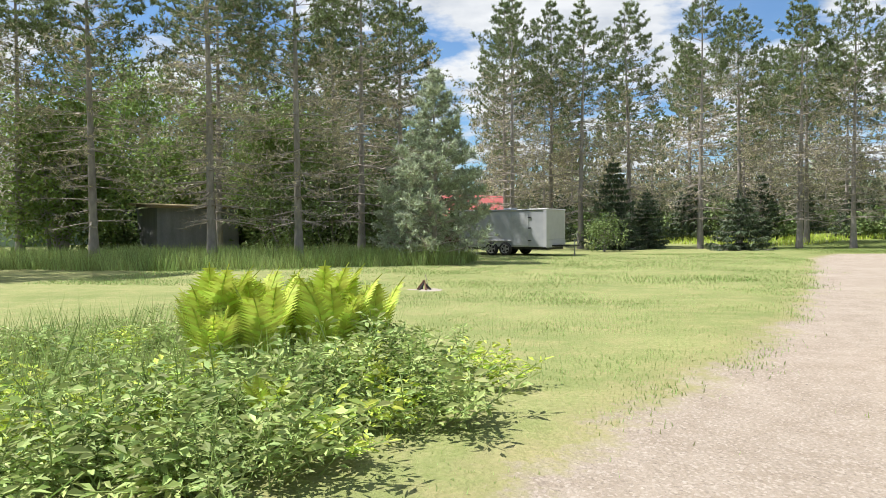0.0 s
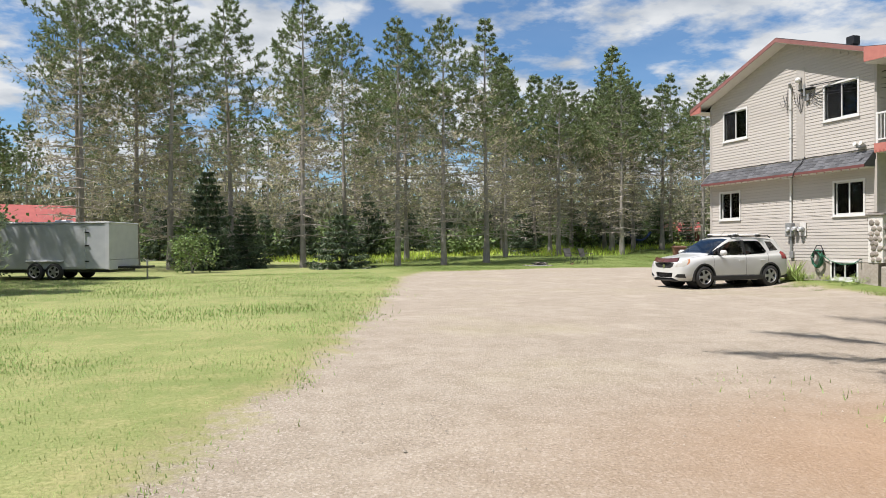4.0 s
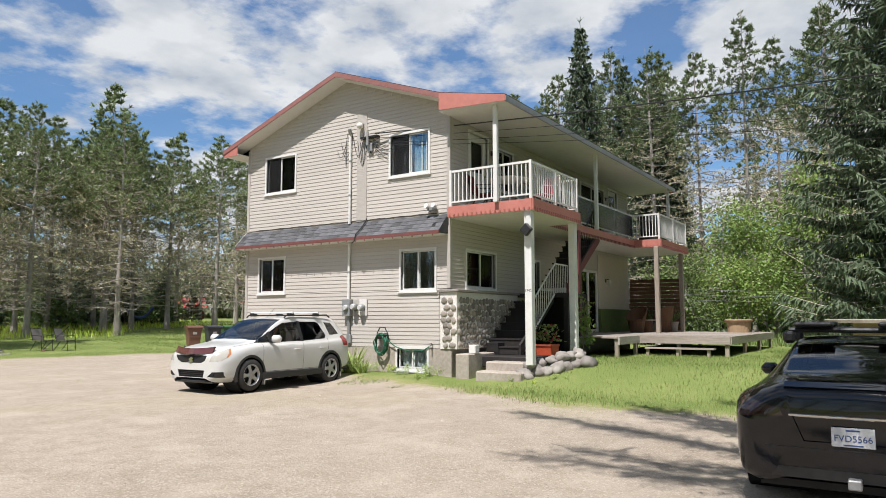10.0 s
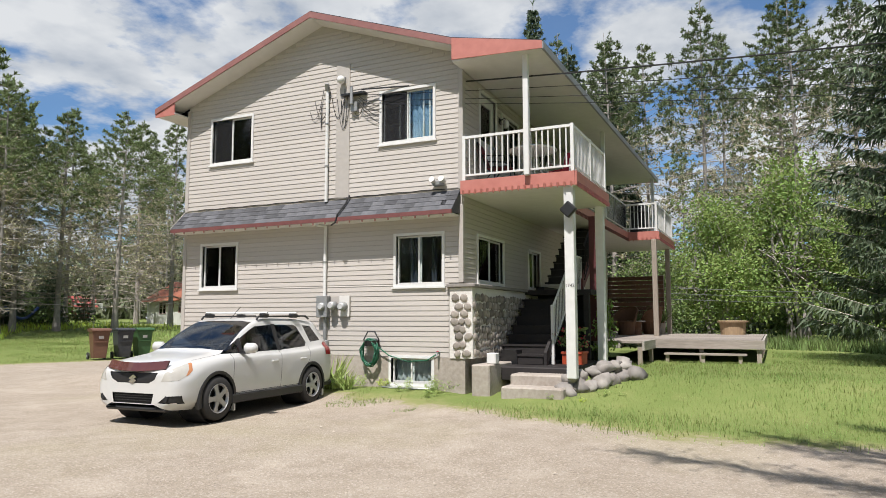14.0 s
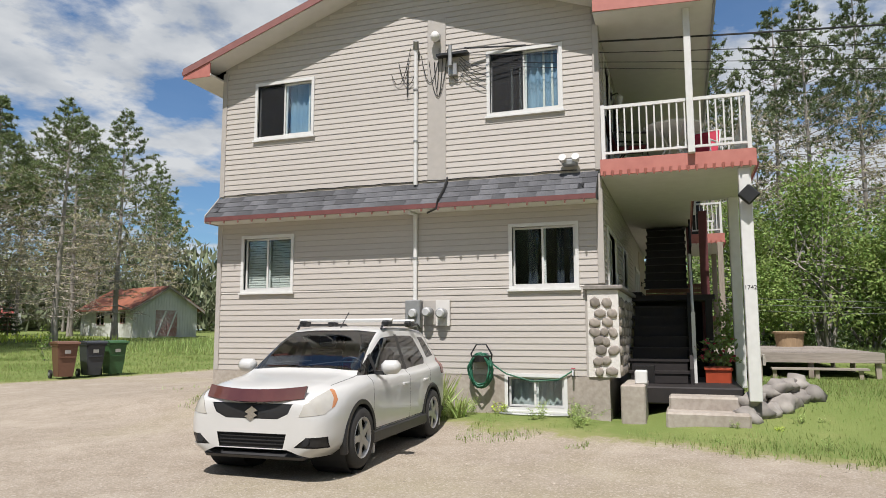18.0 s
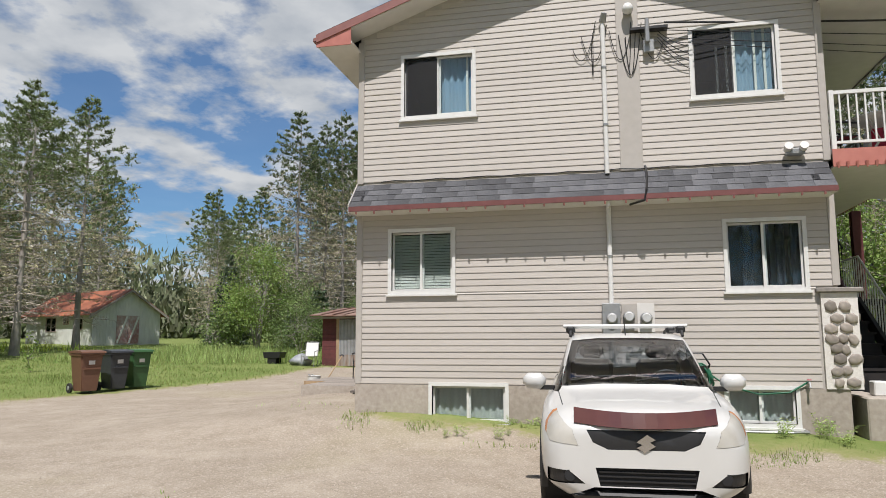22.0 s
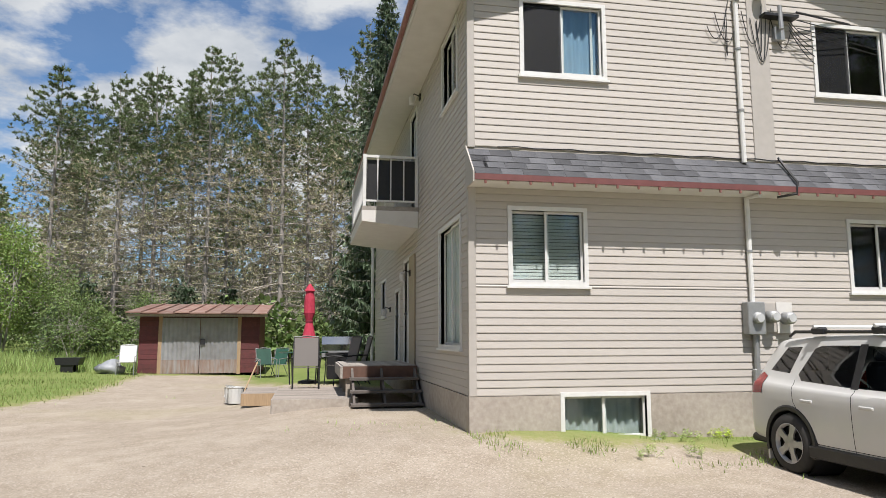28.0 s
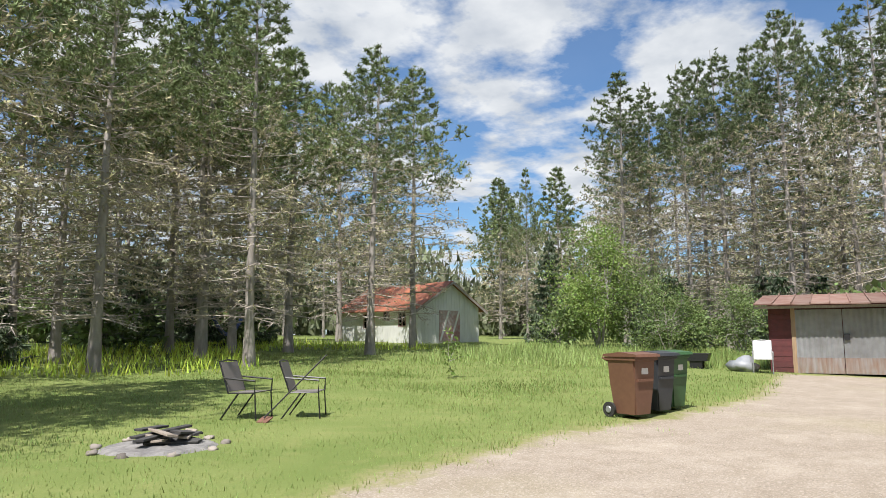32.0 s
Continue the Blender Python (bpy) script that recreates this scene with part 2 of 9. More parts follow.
M_CHROME = mat("chrome", (0.56, 0.56, 0.56), (0.48, 0.48, 0.48), rough=0.12, metal=1.0, bump=0)
M_CURTAIN = mat("dark_blue_curtain", (0.024, 0.0336, 0.0496), (0.016, 0.0224, 0.0336), rough=0.9, scale=12, bump=0.1)
M_SHEER = mat("sheer_curtain", (0.4, 0.432, 0.424), (0.304, 0.336, 0.328), rough=0.9, scale=5, bump=0.1)
M_BLIND = mat("window_blind", (0.602, 0.6192, 0.5848), (0.516, 0.5332, 0.4988), rough=0.6, scale=5, bump=0.05)
# this pale blue stands in for sky mirrored in the upper panes
M_SKYDRAPE = mat("sky_reflection_drape", (0.208, 0.32, 0.416), (0.16, 0.264, 0.36), rough=0.9, scale=3, bump=0.05)
M_ROOM = mat("room_paint", (0.112, 0.108, 0.104), (0.08, 0.08, 0.076), rough=0.9, scale=3, bump=0.05)
M_CAR = mat("white_car_paint", (0.5676, 0.5676, 0.5461), (0.5332, 0.5332, 0.516), rough=0.28, scale=4, bump=0.0, coat=0.7)
M_CARBLACK = mat("black_car_paint", (0.0032, 0.004, 0.0072), (0.004, 0.0048, 0.008), rough=0.05, scale=3, bump=0.0, coat=0.0)
M_SEAT = mat("car_interior", (0.08, 0.084, 0.096), (0.056, 0.06, 0.068), rough=0.9, scale=10, bump=0.1)
M_HEADLAMP = mat("yellowed_headlamp", (0.496, 0.48, 0.432), (0.368, 0.352, 0.312), rough=0.15, scale=6, bump=0.02, coat=0.6)
M_TAIL = mat("red_tail_lamp", (0.28, 0.016, 0.016), (0.2, 0.012, 0.012), rough=0.15, scale=6, bump=0.0, coat=0.5)
M_AMBER = mat("amber_lamp", (0.496, 0.216, 0.096), rough=0.2, bump=0)
M_DEFLECTOR = mat("brown_bug_deflector", (0.104, 0.036, 0.028), (0.072, 0.024, 0.02), rough=0.12, bump=0, coat=0.6)
M_PLATE = mat("white_plate", (0.645, 0.6622, 0.688), rough=0.4, bump=0)
M_BLUE = mat("blue_paint", (0.032, 0.072, 0.24), rough=0.5, bump=0.03)
M_RED = mat("red_fabric", (0.496, 0.04, 0.08), (0.368, 0.028, 0.056), rough=0.85, scale=16, bump=0.15)
M_ORANGEPOT = mat("orange_plastic", (0.496, 0.08, 0.032), (0.4, 0.064, 0.024), rough=0.5, bump=0.03)
M_BINBROWN = mat("brown_bin_plastic", (0.176, 0.088, 0.056), (0.136, 0.068, 0.044), rough=0.5, scale=12, bump=0.05)
M_BINGREY = mat("charcoal_bin_plastic", (0.048, 0.0528, 0.06), (0.036, 0.04, 0.0464), rough=0.5, scale=12, bump=0.05)
M_BINGREEN = mat("green_bin_plastic", (0.048, 0.128, 0.048), (0.036, 0.096, 0.036), rough=0.5, scale=12, bump=0.05)
M_HOSE = mat("green_hose", (0.016, 0.128, 0.068), (0.012, 0.088, 0.048), rough=0.45, bump=0.02)
M_RUSTROOF = mat("rusty_roof_sheet", (0.32, 0.108, 0.052), (0.216, 0.08, 0.048), rough=0.7, metal=0.1, scale=3, big=0.9, bump=0.2, per=0.2)
M_SHEDROOF = mat("faded_rust_roof", (0.192, 0.092, 0.068), (0.288, 0.208, 0.172), rough=0.65, metal=0.15, scale=3, big=1.2, bump=0.2, per=0.22)
M_BARN = mat("white_barn_sheet", (0.688, 0.6966, 0.6708), (0.5504, 0.559, 0.5332), rough=0.6, scale=5, big=0.8, bump=0.1, stretch=(1, 1, 0.3))
M_BARNDOOR = mat("peeling_red_door", (0.32, 0.16, 0.152), (0.48, 0.44, 0.416), rough=0.8, scale=7, bump=0.2)
M_REDSHED = mat("red_shed_boards", (0.136, 0.036, 0.036), (0.08, 0.028, 0.028), rough=0.75, scale=8, bump=0.2, per=0.15)
M_GALV = mat("galvanised_sheet", (0.36, 0.368, 0.376), (0.264, 0.264, 0.264), rough=0.5, metal=0.45, scale=4, big=1.2, bump=0.15, per=0.12)
M_TRAILER = mat("trailer_panel", (0.5332, 0.5418, 0.5504), (0.4472, 0.4558, 0.473), rough=0.4, scale=3, big=0.6, bump=0.05)
M_BARK = mat("grey_bark", (0.3872, 0.3564, 0.3256), (0.2376, 0.2112, 0.1892), rough=0.95, scale=9, big=1.5, bump=0.9, stretch=(1, 1, 0.35), dist=0.03)
M_DEADWOOD = mat("dead_twigs", (0.44, 0.392, 0.344), (0.296, 0.26, 0.224), rough=0.95, scale=2, bump=0.0, island=0.35)
M_CANVAS = mat("taupe_sling", (0.184, 0.168, 0.156), (0.144, 0.132, 0.12), rough=0.85, scale=60, bump=0.2)
M_WICKER = mat("brown_wicker", (0.16, 0.08, 0.04), (0.096, 0.048, 0.024), rough=0.8, scale=50, bump=0.5)
M_ASH = mat("charred_wood", (0.08, 0.076, 0.072), (0.032, 0.032, 0.032), rough=0.95, scale=10, bump=0.4)
M_WHITECURTAIN = mat("white_curtain", (0.688, 0.7052, 0.688), (0.6192, 0.645, 0.6278), rough=0.9, scale=5, bump=0.1)
M_DARKSTEP = mat("dark_weathered_step", (0.152, 0.132, 0.116), (0.088, 0.076, 0.068), rough=0.85, scale=9, bump=0.3, stretch=(5, 0.5, 5))
M_BIGPINE = leafy("long_pine_needles", (0.215, 0.2838, 0.1247), (0.129, 0.1806, 0.0731), thin=0.3, spread=0.4, scale=0.6)
M_GLASS = glass("window_glass", ior=1.6)
M_CLEAR = glass("clear_window_glass", (0.95, 0.98, 0.98), ior=1.25)
M_CARBLACK.node_tree.nodes["Principled BSDF"].inputs["Specular IOR Level"].default_value = 0.5
M_CARGLASS = glass("car_glass", (0.40, 0.43, 0.45))
M_SCREEN = glass("windscreen_glass", (0.66, 0.74, 0.80), ior=2.2)
M_SCREENING = glass("insect_screening", (0.34, 0.35, 0.36), 0.6, 1.2)
M_SCREENING.node_tree.nodes["Mix Shader"].inputs[0].default_value = 0.03
M_NEEDLE = leafy("pine_needles", (0.258, 0.3096, 0.1419), (0.1548, 0.1978, 0.086), thin=0.22, spread=0.45, scale=0.35)
M_PINEDARK = leafy("dark_pine_needles", (0.2021, 0.2451, 0.1161), (0.1161, 0.1505, 0.0688), thin=0.22, spread=0.45, scale=0.35)
M_NEEDLEDRY = leafy("dry_needles", (0.5573, 0.4923, 0.3344), (0.3808, 0.3669, 0.2183), thin=0.2, spread=0.45, scale=0.35)
M_SPRUCE = leafy("spruce_needles", (0.129, 0.1677, 0.0989), (0.0731, 0.1032, 0.0585), thin=0.15, spread=0.45, scale=0.5)
M_FARWOOD = leafy("far_wood_foliage", (0.2236, 0.2451, 0.1462), (0.129, 0.1505, 0.086), thin=0.2, spread=0.45, scale=0.2)
M_SOFTPINE = leafy("soft_white_pine", (0.5332, 0.5848, 0.43), (0.3698, 0.43, 0.301), thin=0.22, spread=0.4, scale=0.6)
M_LEAF = leafy("broad_leaves", (0.2924, 0.387, 0.1118), (0.172, 0.2494, 0.0688), thin=0.38, spread=0.3, scale=0.7)
M_LEAFDK = leafy("shade_leaves", (0.2236, 0.2924, 0.1032), (0.129, 0.1849, 0.0645), thin=0.25, spread=0.45, scale=0.7)
M_FERN = leafy("fern_fronds", (0.6295, 0.7344, 0.1364), (0.4407, 0.5561, 0.0839), thin=0.26, spread=0.3, scale=1.5)
M_WEED = leafy("weed_leaves", (0.4945, 0.5805, 0.215), (0.2687, 0.3548, 0.1075), thin=0.22, spread=0.45, scale=1.0)
M_GRASS = leafy("grass_blades", (0.4159, 0.5222, 0.2064), (0.3019, 0.4011, 0.1376), thin=0.35, spread=0.4, scale=0.35, hue=0.03)
M_LUSH = leafy("lush_grass_blades", (0.3165, 0.3853, 0.1307), (0.2133, 0.2821, 0.086), thin=0.35, spread=0.4, scale=0.35, hue=0.03)
M_TALLGRASS = leafy("tall_grass", (0.4042, 0.4902, 0.1892), (0.258, 0.344, 0.1118), thin=0.36, spread=0.4, scale=0.4)

# ---- building helpers ----
ORIGIN = {}


def thing(name, loc, label, category, group="", kind="", rz=0.0):
    """An Empty at a thing's base. Its parts are drawn in metres from that base."""
    ob = new(name)
    ob.empty_display_size = 0.2
    ob.matrix_world = pose(*loc, 0, 0, rz)
    return tagged(ob, label, category, group, kind)


def finish(name, bm, material, smooth):
    me = bpy.data.meshes.new(name)
    bm.normal_update()
    bm.to_mesh(me)
    bm.free()
    me.materials.append(material)
    if smooth:
        me.shade_smooth()
    return me


def part(name, bm, material, parent, label="", smooth=False):
    """One mesh under a thing or under a part."""
    ob = new(name, finish(name, bm, material, smooth))
    ob.parent = parent
    return tagged(ob, label)


def solo(name, bm, material, label, category, loc=(0, 0, 0), group="", kind="", rz=0.0, smooth=False):
    ob = new(name, finish(name, bm, material, smooth))
    ob.matrix_world = pose(*loc, 0, 0, rz)
    return tagged(ob, label, category, group, kind)


def raw(name, verts, faces, material, smooth=False):
    me = bpy.data.meshes.new(name)
    me.from_pydata(verts, [], faces)
    me.materials.append(material)
    if smooth:
        me.shade_smooth()
    return me


def box(x0, x1, y0, y1, z0, z1, bm=None, bevel=0.0):
    bm = bm or bmesh.new()
    v = [bm.verts.new(p) for p in ((x0, y0, z0), (x1, y0, z0), (x1, y1, z0), (x0, y1, z0), (x0, y0, z1), (x1, y0, z1), (x1, y1, z1), (x0, y1, z1))]
    fs = [bm.faces.new([v[i] for i in q]) for q in ((3, 2, 1, 0), (4, 5, 6, 7), (0, 1, 5, 4), (1, 2, 6, 5), (2, 3, 7, 6), (3, 0, 4, 7))]
    if bevel:
        es = list({e for f in fs for e in f.edges})
        bmesh.ops.bevel(bm, geom=es, offset=bevel, segments=1, affect="EDGES")
    return bm


def tube(p, q, r0, r1=None, n=8, bm=None, caps=True):
    """A round bar from p to q."""
    bm = bm or bmesh.new()
    r1 = r0 if r1 is None else r1
    p, q = Vector(p), Vector(q)
    turn = (q - p).to_track_quat("Z", "Y").to_matrix()
    rings = []
    for c, r in ((p, r0), (q, r1)):
        rings.append([bm.verts.new(c + turn @ Vector((r * math.cos(a), r * math.sin(a), 0))) for a in (i * math.tau / n for i in range(n))])
    for i in range(n):
        bm.faces.new((rings[0][i], rings[0][(i + 1) % n], rings[1][(i + 1) % n], rings[1][i]))
    if caps:
        bm.faces.new(rings[0][::-1])
        bm.faces.new(rings[1])
    return bm


def bent(points, r, n=6, bm=None):
    """A round bar along a line of points."""
    bm = bm or bmesh.new()
    pts = [Vector(p) for p in points]
    rings = []
    for i, p in enumerate(pts):
        d = (pts[min(i + 1, len(pts) - 1)] - pts[max(i - 1, 0)]).normalized()
        turn = d.to_track_quat("Z", "Y").to_matrix()
        rings.append([bm.verts.new(p + turn @ Vector((r * math.cos(a), r * math.sin(a), 0))) for a in (k * math.tau / n for k in range(n))])
    for a, b in zip(rings, rings[1:]):
        for k in range(n):
            bm.faces.new((a[k], a[(k + 1) % n], b[(k + 1) % n], b[k]))
    bm.faces.new(rings[0][::-1])
    bm.faces.new(rings[-1])
    return bm


def lathe(profile, n=20, bm=None, at=(0, 0, 0), caps=True):
    """A turned shape round z from (radius, height) pairs."""
    bm = bm or bmesh.new()
    rings = [[bm.verts.new((at[0] + r * math.cos(k * math.tau / n), at[1] + r * math.sin(k * math.tau / n), at[2] + z)) for k in range(n)] for r, z in profile]
    for a, b in zip(rings, rings[1:]):
        for k in range(n):
            bm.faces.new((a[k], a[(k + 1) % n], b[(k + 1) % n], b[k]))
    if caps:
        bm.faces.new(rings[0][::-1])
        bm.faces.new(rings[-1])
    return bm


def prism(outline, axis, a, b, bm=None):
    """An outline of two coordinates, pushed along the third axis from a to b."""
    bm = bm or bmesh.new()

    def put(u, v, w):
        return {"x": (w, u, v), "y": (u, w, v), "z": (u, v, w)}[axis]

    lo, hi = [bm.verts.new(put(u, v, a)) for u, v in outline], [bm.verts.new(put(u, v, b)) for u, v in outline]
    n = len(outline)
    for i in range(n):
        bm.faces.new((lo[i], lo[(i + 1) % n], hi[(i + 1) % n], hi[i]))
    bm.faces.new(lo[::-1])
    bm.faces.new(hi)
    bmesh.ops.recalc_face_normals(bm, faces=bm.faces)
    return bm


def sm(v, a, b):
    t = min(1.0, max(0.0, (v - a) / (b - a)))
    return t * t * (3 - 2 * t)


def land(x, y):
    """Height of the ground: flat yard, a rise to the north-east, and a raised lawn by the porch."""
    s = 0.6 * x + 0.8 * y
    h = 0.06 * sm(s, 26, 40) + 0.26 * sm(s, 43, 52) + 0.78 * sm(s, 50, 74) + 0.5 * sm(s, 72, 120)
    h += 0.42 * sm(x, 18.6, 21.2) * sm(-y, -18.9, -17.6) * sm(y, 6.0, 13.0)
    h += 0.14 * sm(x, 17.4, 19.4) * sm(y, 18.0, 20.0) * sm(-y, -31.0, -26.5) * sm(-x, -38, -33)
    h += 0.13 * sm(x, 17.6, 19.4) * sm(y, 23.0, 25.6) * sm(-y, -31.0, -26.8) * sm(-x, -38, -33)
    h -= 0.10 * math.exp(-((x - 14.0) / 4.0) ** 2 - ((y - 10.2) / 2.6) ** 2)
    return h

# ---- ground ----
YARD = [(-2.6, -6), (-0.5, 3.3), (0.1, 4.7), (0.95, 6.5), (1.7, 7.9), (2.3, 9.4), (3.2, 11.8), (4.7, 16.5), (7.0, 24.4), (9.0, 31.0), (11.0, 35.0), (15.5, 35.7), (19.3, 35.8),
        (22.0, 35.5), (24.8, 34.6), (29.7, 33.4), (36.8, 33.4), (37.2, 30.6), (32.0, 29.3), (29.0, 27.2), (27.5, 26.0), (22.4, 25.8), (19.4, 25.9), (19.2, 25.4), (18.9, 23.0),
        (18.5, 21.1), (18.0, 17.6), (16.9, 15.1), (16.8, 13.7), (17.0, 12.0), (14.0, 9.2), (11.0, 8.7), (8.8, 8.6), (7.3, 8.0), (6.2, 6.5), (5.0, 4.6), (4.2, 2.0), (3.4, -6)]


def yard_depth(x, y):
    """Metres inside the gravel yard; below nought on the grass."""
    x, y = np.asarray(x, float), np.asarray(y, float)
    best, inside = np.full(x.shape, 1e9), np.zeros(x.shape, bool)
    for (ax, ay), (bx, by) in zip(YARD, YARD[1:] + YARD[:1]):
        dx, dy = bx - ax, by - ay
        t = np.clip(((x - ax) * dx + (y - ay) * dy) / (dx * dx + dy * dy), 0, 1)
        best = np.minimum(best, np.hypot(x - ax - t * dx, y - ay - t * dy))
        if dy:
            inside ^= ((ay > y) != (by > y)) & (x < dx * (y - ay) / dy + ax)
    return np.where(inside, best, -best)


def ground_material():
    m = bpy.data.materials.new("yard_ground")
    m.use_nodes = True
    n, l = m.node_tree.nodes, m.node_tree.links
    b = n["Principled BSDF"]
    b.inputs["Roughness"].default_value, b.inputs["Specular IOR Level"].default_value = 0.95, 0.2
    co = n.new("ShaderNodeTexCoord")

    def noise_at(scale, detail=6, rough=0.55):
        t = n.new("ShaderNodeTexNoise")
        t.inputs["Scale"].default_value, t.inputs["Detail"].default_value, t.inputs["Roughness"].default_value = scale, detail, rough
        l.new(co.outputs["Object"], t.inputs["Vector"])
        return t.outputs["Fac"]

    def span(v, a, b_, lo=0.0, hi=1.0):
        r = n.new("ShaderNodeMapRange")
        for k, x in zip(("From Min", "From Max", "To Min", "To Max"), (a, b_, lo, hi)):
            r.inputs[k].default_value = x
        l.new(v, r.inputs["Value"])
        return r.outputs[0]

    def blend(f, a, c):
        x = n.new("ShaderNodeMix")
        x.data_type = "RGBA"
        l.new(f, x.inputs["Factor"])
        for s, v in (("A", a), ("B", c)):
            if isinstance(v, tuple):
                x.inputs[s].default_value = rgba(v)
            else:
                l.new(v, x.inputs[s])
        return x.outputs["Result"]

    def maths(op, a, c):
        x = n.new("ShaderNodeMath")
        x.operation = op
        for i, v in enumerate((a, c)):
            if isinstance(v, (int, float)):
                x.inputs[i].default_value = v
            else:
                l.new(v, x.inputs[i])
        return x.outputs[0]

    att, red = n.new("ShaderNodeAttribute"), n.new("ShaderNodeAttribute")
    att.attribute_name, red.attribute_name = "yard", "red_sand"
    lawn = blend(span(noise_at(0.35), 0.38, 0.62), (0.1975, 0.237, 0.0829), (0.3081, 0.32, 0.1343))
    lawn = blend(span(noise_at(1.7, 8, 0.65), 0.46, 0.70, 0, 0.8), lawn, (0.395, 0.3476, 0.1738))
    lush = n.new("ShaderNodeAttribute")
    lush.attribute_name = "lush"
    rich = blend(span(noise_at(0.5), 0.38, 0.62), (0.1343, 0.1857, 0.049), (0.1935, 0.2331, 0.0751))
    rich = blend(span(noise_at(2.2), 0.52, 0.75, 0, 0.6), rich, (0.2607, 0.2607, 0.1027))
    lawn = blend(lush.outputs["Fac"], lawn, rich)
    lawn = blend(span(noise_at(24, 4), 0.35, 0.7, 0, 0.65), lawn, (0.1501, 0.1857, 0.0514))
    pebble = n.new("ShaderNodeTexVoronoi")
    pebble.inputs["Scale"].default_value = 34
    l.new(co.outputs["Object"], pebble.inputs["Vector"])
    sand = blend(span(noise_at(0.45), 0.35, 0.65), (0.2883, 0.2409, 0.1857), (0.3555, 0.3042, 0.2409))
    sand = blend(span(noise_at(2.6, 8), 0.42, 0.62, 0, 0.6), sand, (0.2173, 0.1738, 0.1225))
    sand = blend(span(noise_at(75, 5, 0.7), 0.36, 0.66, 0, 0.6), sand, (0.3792, 0.3318, 0.2726))
    sand = blend(span(noise_at(38, 3), 0.56, 0.70, 0, 0.6), sand, (0.158, 0.1343, 0.1067))
    sand = blend(span(noise_at(0.9, 7, 0.6), 0.54, 0.70, 0, 0.65), sand, (0.4108, 0.3555, 0.2844))
    sand = blend(span(noise_at(0.22, 4), 0.55, 0.7, 0, 0.5), sand, (0.2923, 0.2607, 0.158))
    grit = n.new("ShaderNodeTexVoronoi")
    grit.inputs["Scale"].default_value = 60
    l.new(co.outputs["Object"], grit.inputs["Vector"])
    tone = n.new("ShaderNodeSeparateColor")
    l.new(grit.outputs["Color"], tone.inputs[0])
    sand = blend(span(tone.outputs[0], 0.70, 1.0, 0, 0.35), sand, (0.2212, 0.1817, 0.1382))
    sand = blend(span(tone.outputs[1], 0.66, 1.0, 0, 0.6), sand, (0.4898, 0.4345, 0.3713))
    sand = blend(red.outputs["Fac"], sand, (0.3476, 0.2133, 0.1225))
    edge = maths("ADD", att.outputs["Fac"], maths("MULTIPLY", maths("SUBTRACT", noise_at(1.3, 8, 0.7), 0.5), 1.5))
    tuft = maths("MULTIPLY", maths("SUBTRACT", noise_at(9.0, 6, 0.7), 0.5), 0.9)
    rim = maths("ADD", edge, tuft)
    lawn = blend(span(rim, -0.5, -0.05, 0, 0.5), lawn, (0.316, 0.2686, 0.1422))
    f = span(rim, -0.12, 0.22)
    l.new(blend(f, lawn, sand), b.inputs["Base Color"])
    bump = n.new("ShaderNodeBump")
    bump.inputs["Strength"].default_value, bump.inputs["Distance"].default_value = 0.7, 0.022
    high = maths("ADD", maths("MULTIPLY", noise_at(60, 6, 0.7), 0.6), maths("ADD", noise_at(7), maths("MULTIPLY", pebble.outputs["Distance"], 0.35)))
    l.new(high, bump.inputs["Height"])
    l.new(bump.outputs[0], b.inputs["Normal"])
    return m


def build_ground():
    near_x, near_y = np.arange(-26, 56.1, 0.45), np.arange(-12, 62.1, 0.45)
    xs = np.concatenate([[-2500, -900, -400, -200, -110, -70, -45, -34], near_x, [60, 66, 75, 90, 120, 200, 400, 900, 2500]])
    ys = np.concatenate([[-2500, -900, -400, -200, -110, -60, -34, -20], near_y, [66, 72, 82, 100, 130, 200, 400, 900, 2500]])
    gx, gy = np.meshgrid(xs, ys)
    depth = yard_depth(gx.ravel(), gy.ravel())
    verts = []
    for x, y, d in zip(gx.ravel(), gy.ravel(), depth):
        z = land(x, y)
        if abs(x) < 80 and abs(y) < 80:
            z += 0.035 * noise.noise((x * 0.35, y * 0.35, 0)) + 0.012 * noise.noise((x * 1.3, y * 1.3, 4))
        verts.append((x, y, z - 0.03 * sm(d, -0.4, 0.5)))
    w, h = len(xs), len(ys)
    faces = [(j * w + i, j * w + i + 1, (j + 1) * w + i + 1, (j + 1) * w + i) for j in range(h - 1) for i in range(w - 1)]
    me = raw("ground", verts, faces, ground_material(), smooth=True)
    a = me.attributes.new("yard", "FLOAT", "POINT")
    a.data.foreach_set("value", np.clip(depth, -3, 3).astype(np.float32))
    lu = me.attributes.new("lush", "FLOAT", "POINT")
    lu.data.foreach_set("value", np.clip((gx.ravel() - 6.0) / 7.0, 0, 1).astype(np.float32))
    r = me.attributes.new("red_sand", "FLOAT", "POINT")
    r.data.foreach_set("value", (0.75 * np.exp(-(((gx - 7.0) / 2.6) ** 2 + ((gy - 6.8) / 1.9) ** 2)).ravel()).astype(np.float32))
    tagged(new("ground", me), "sandy gravel yard running out into mown lawn and forest floor", "ground", kind="structure")


build_ground()

# ---- the house ----
X0, X1, YS, YN = 19.6, 32.3, 18.95, 25.92
BASE, SKIRT, PEAK_Y, PEAK_Z = 0.72, 3.90, 22.2, 7.86
RAKE_X, SLOPE = 19.15, 0.353
house = thing("house", (26, 22.4, 0), "two-storey beige vinyl-sided house with faded red trim and balconies", "house")
HOME = Matrix.Translation((-26, -22.4, 0))


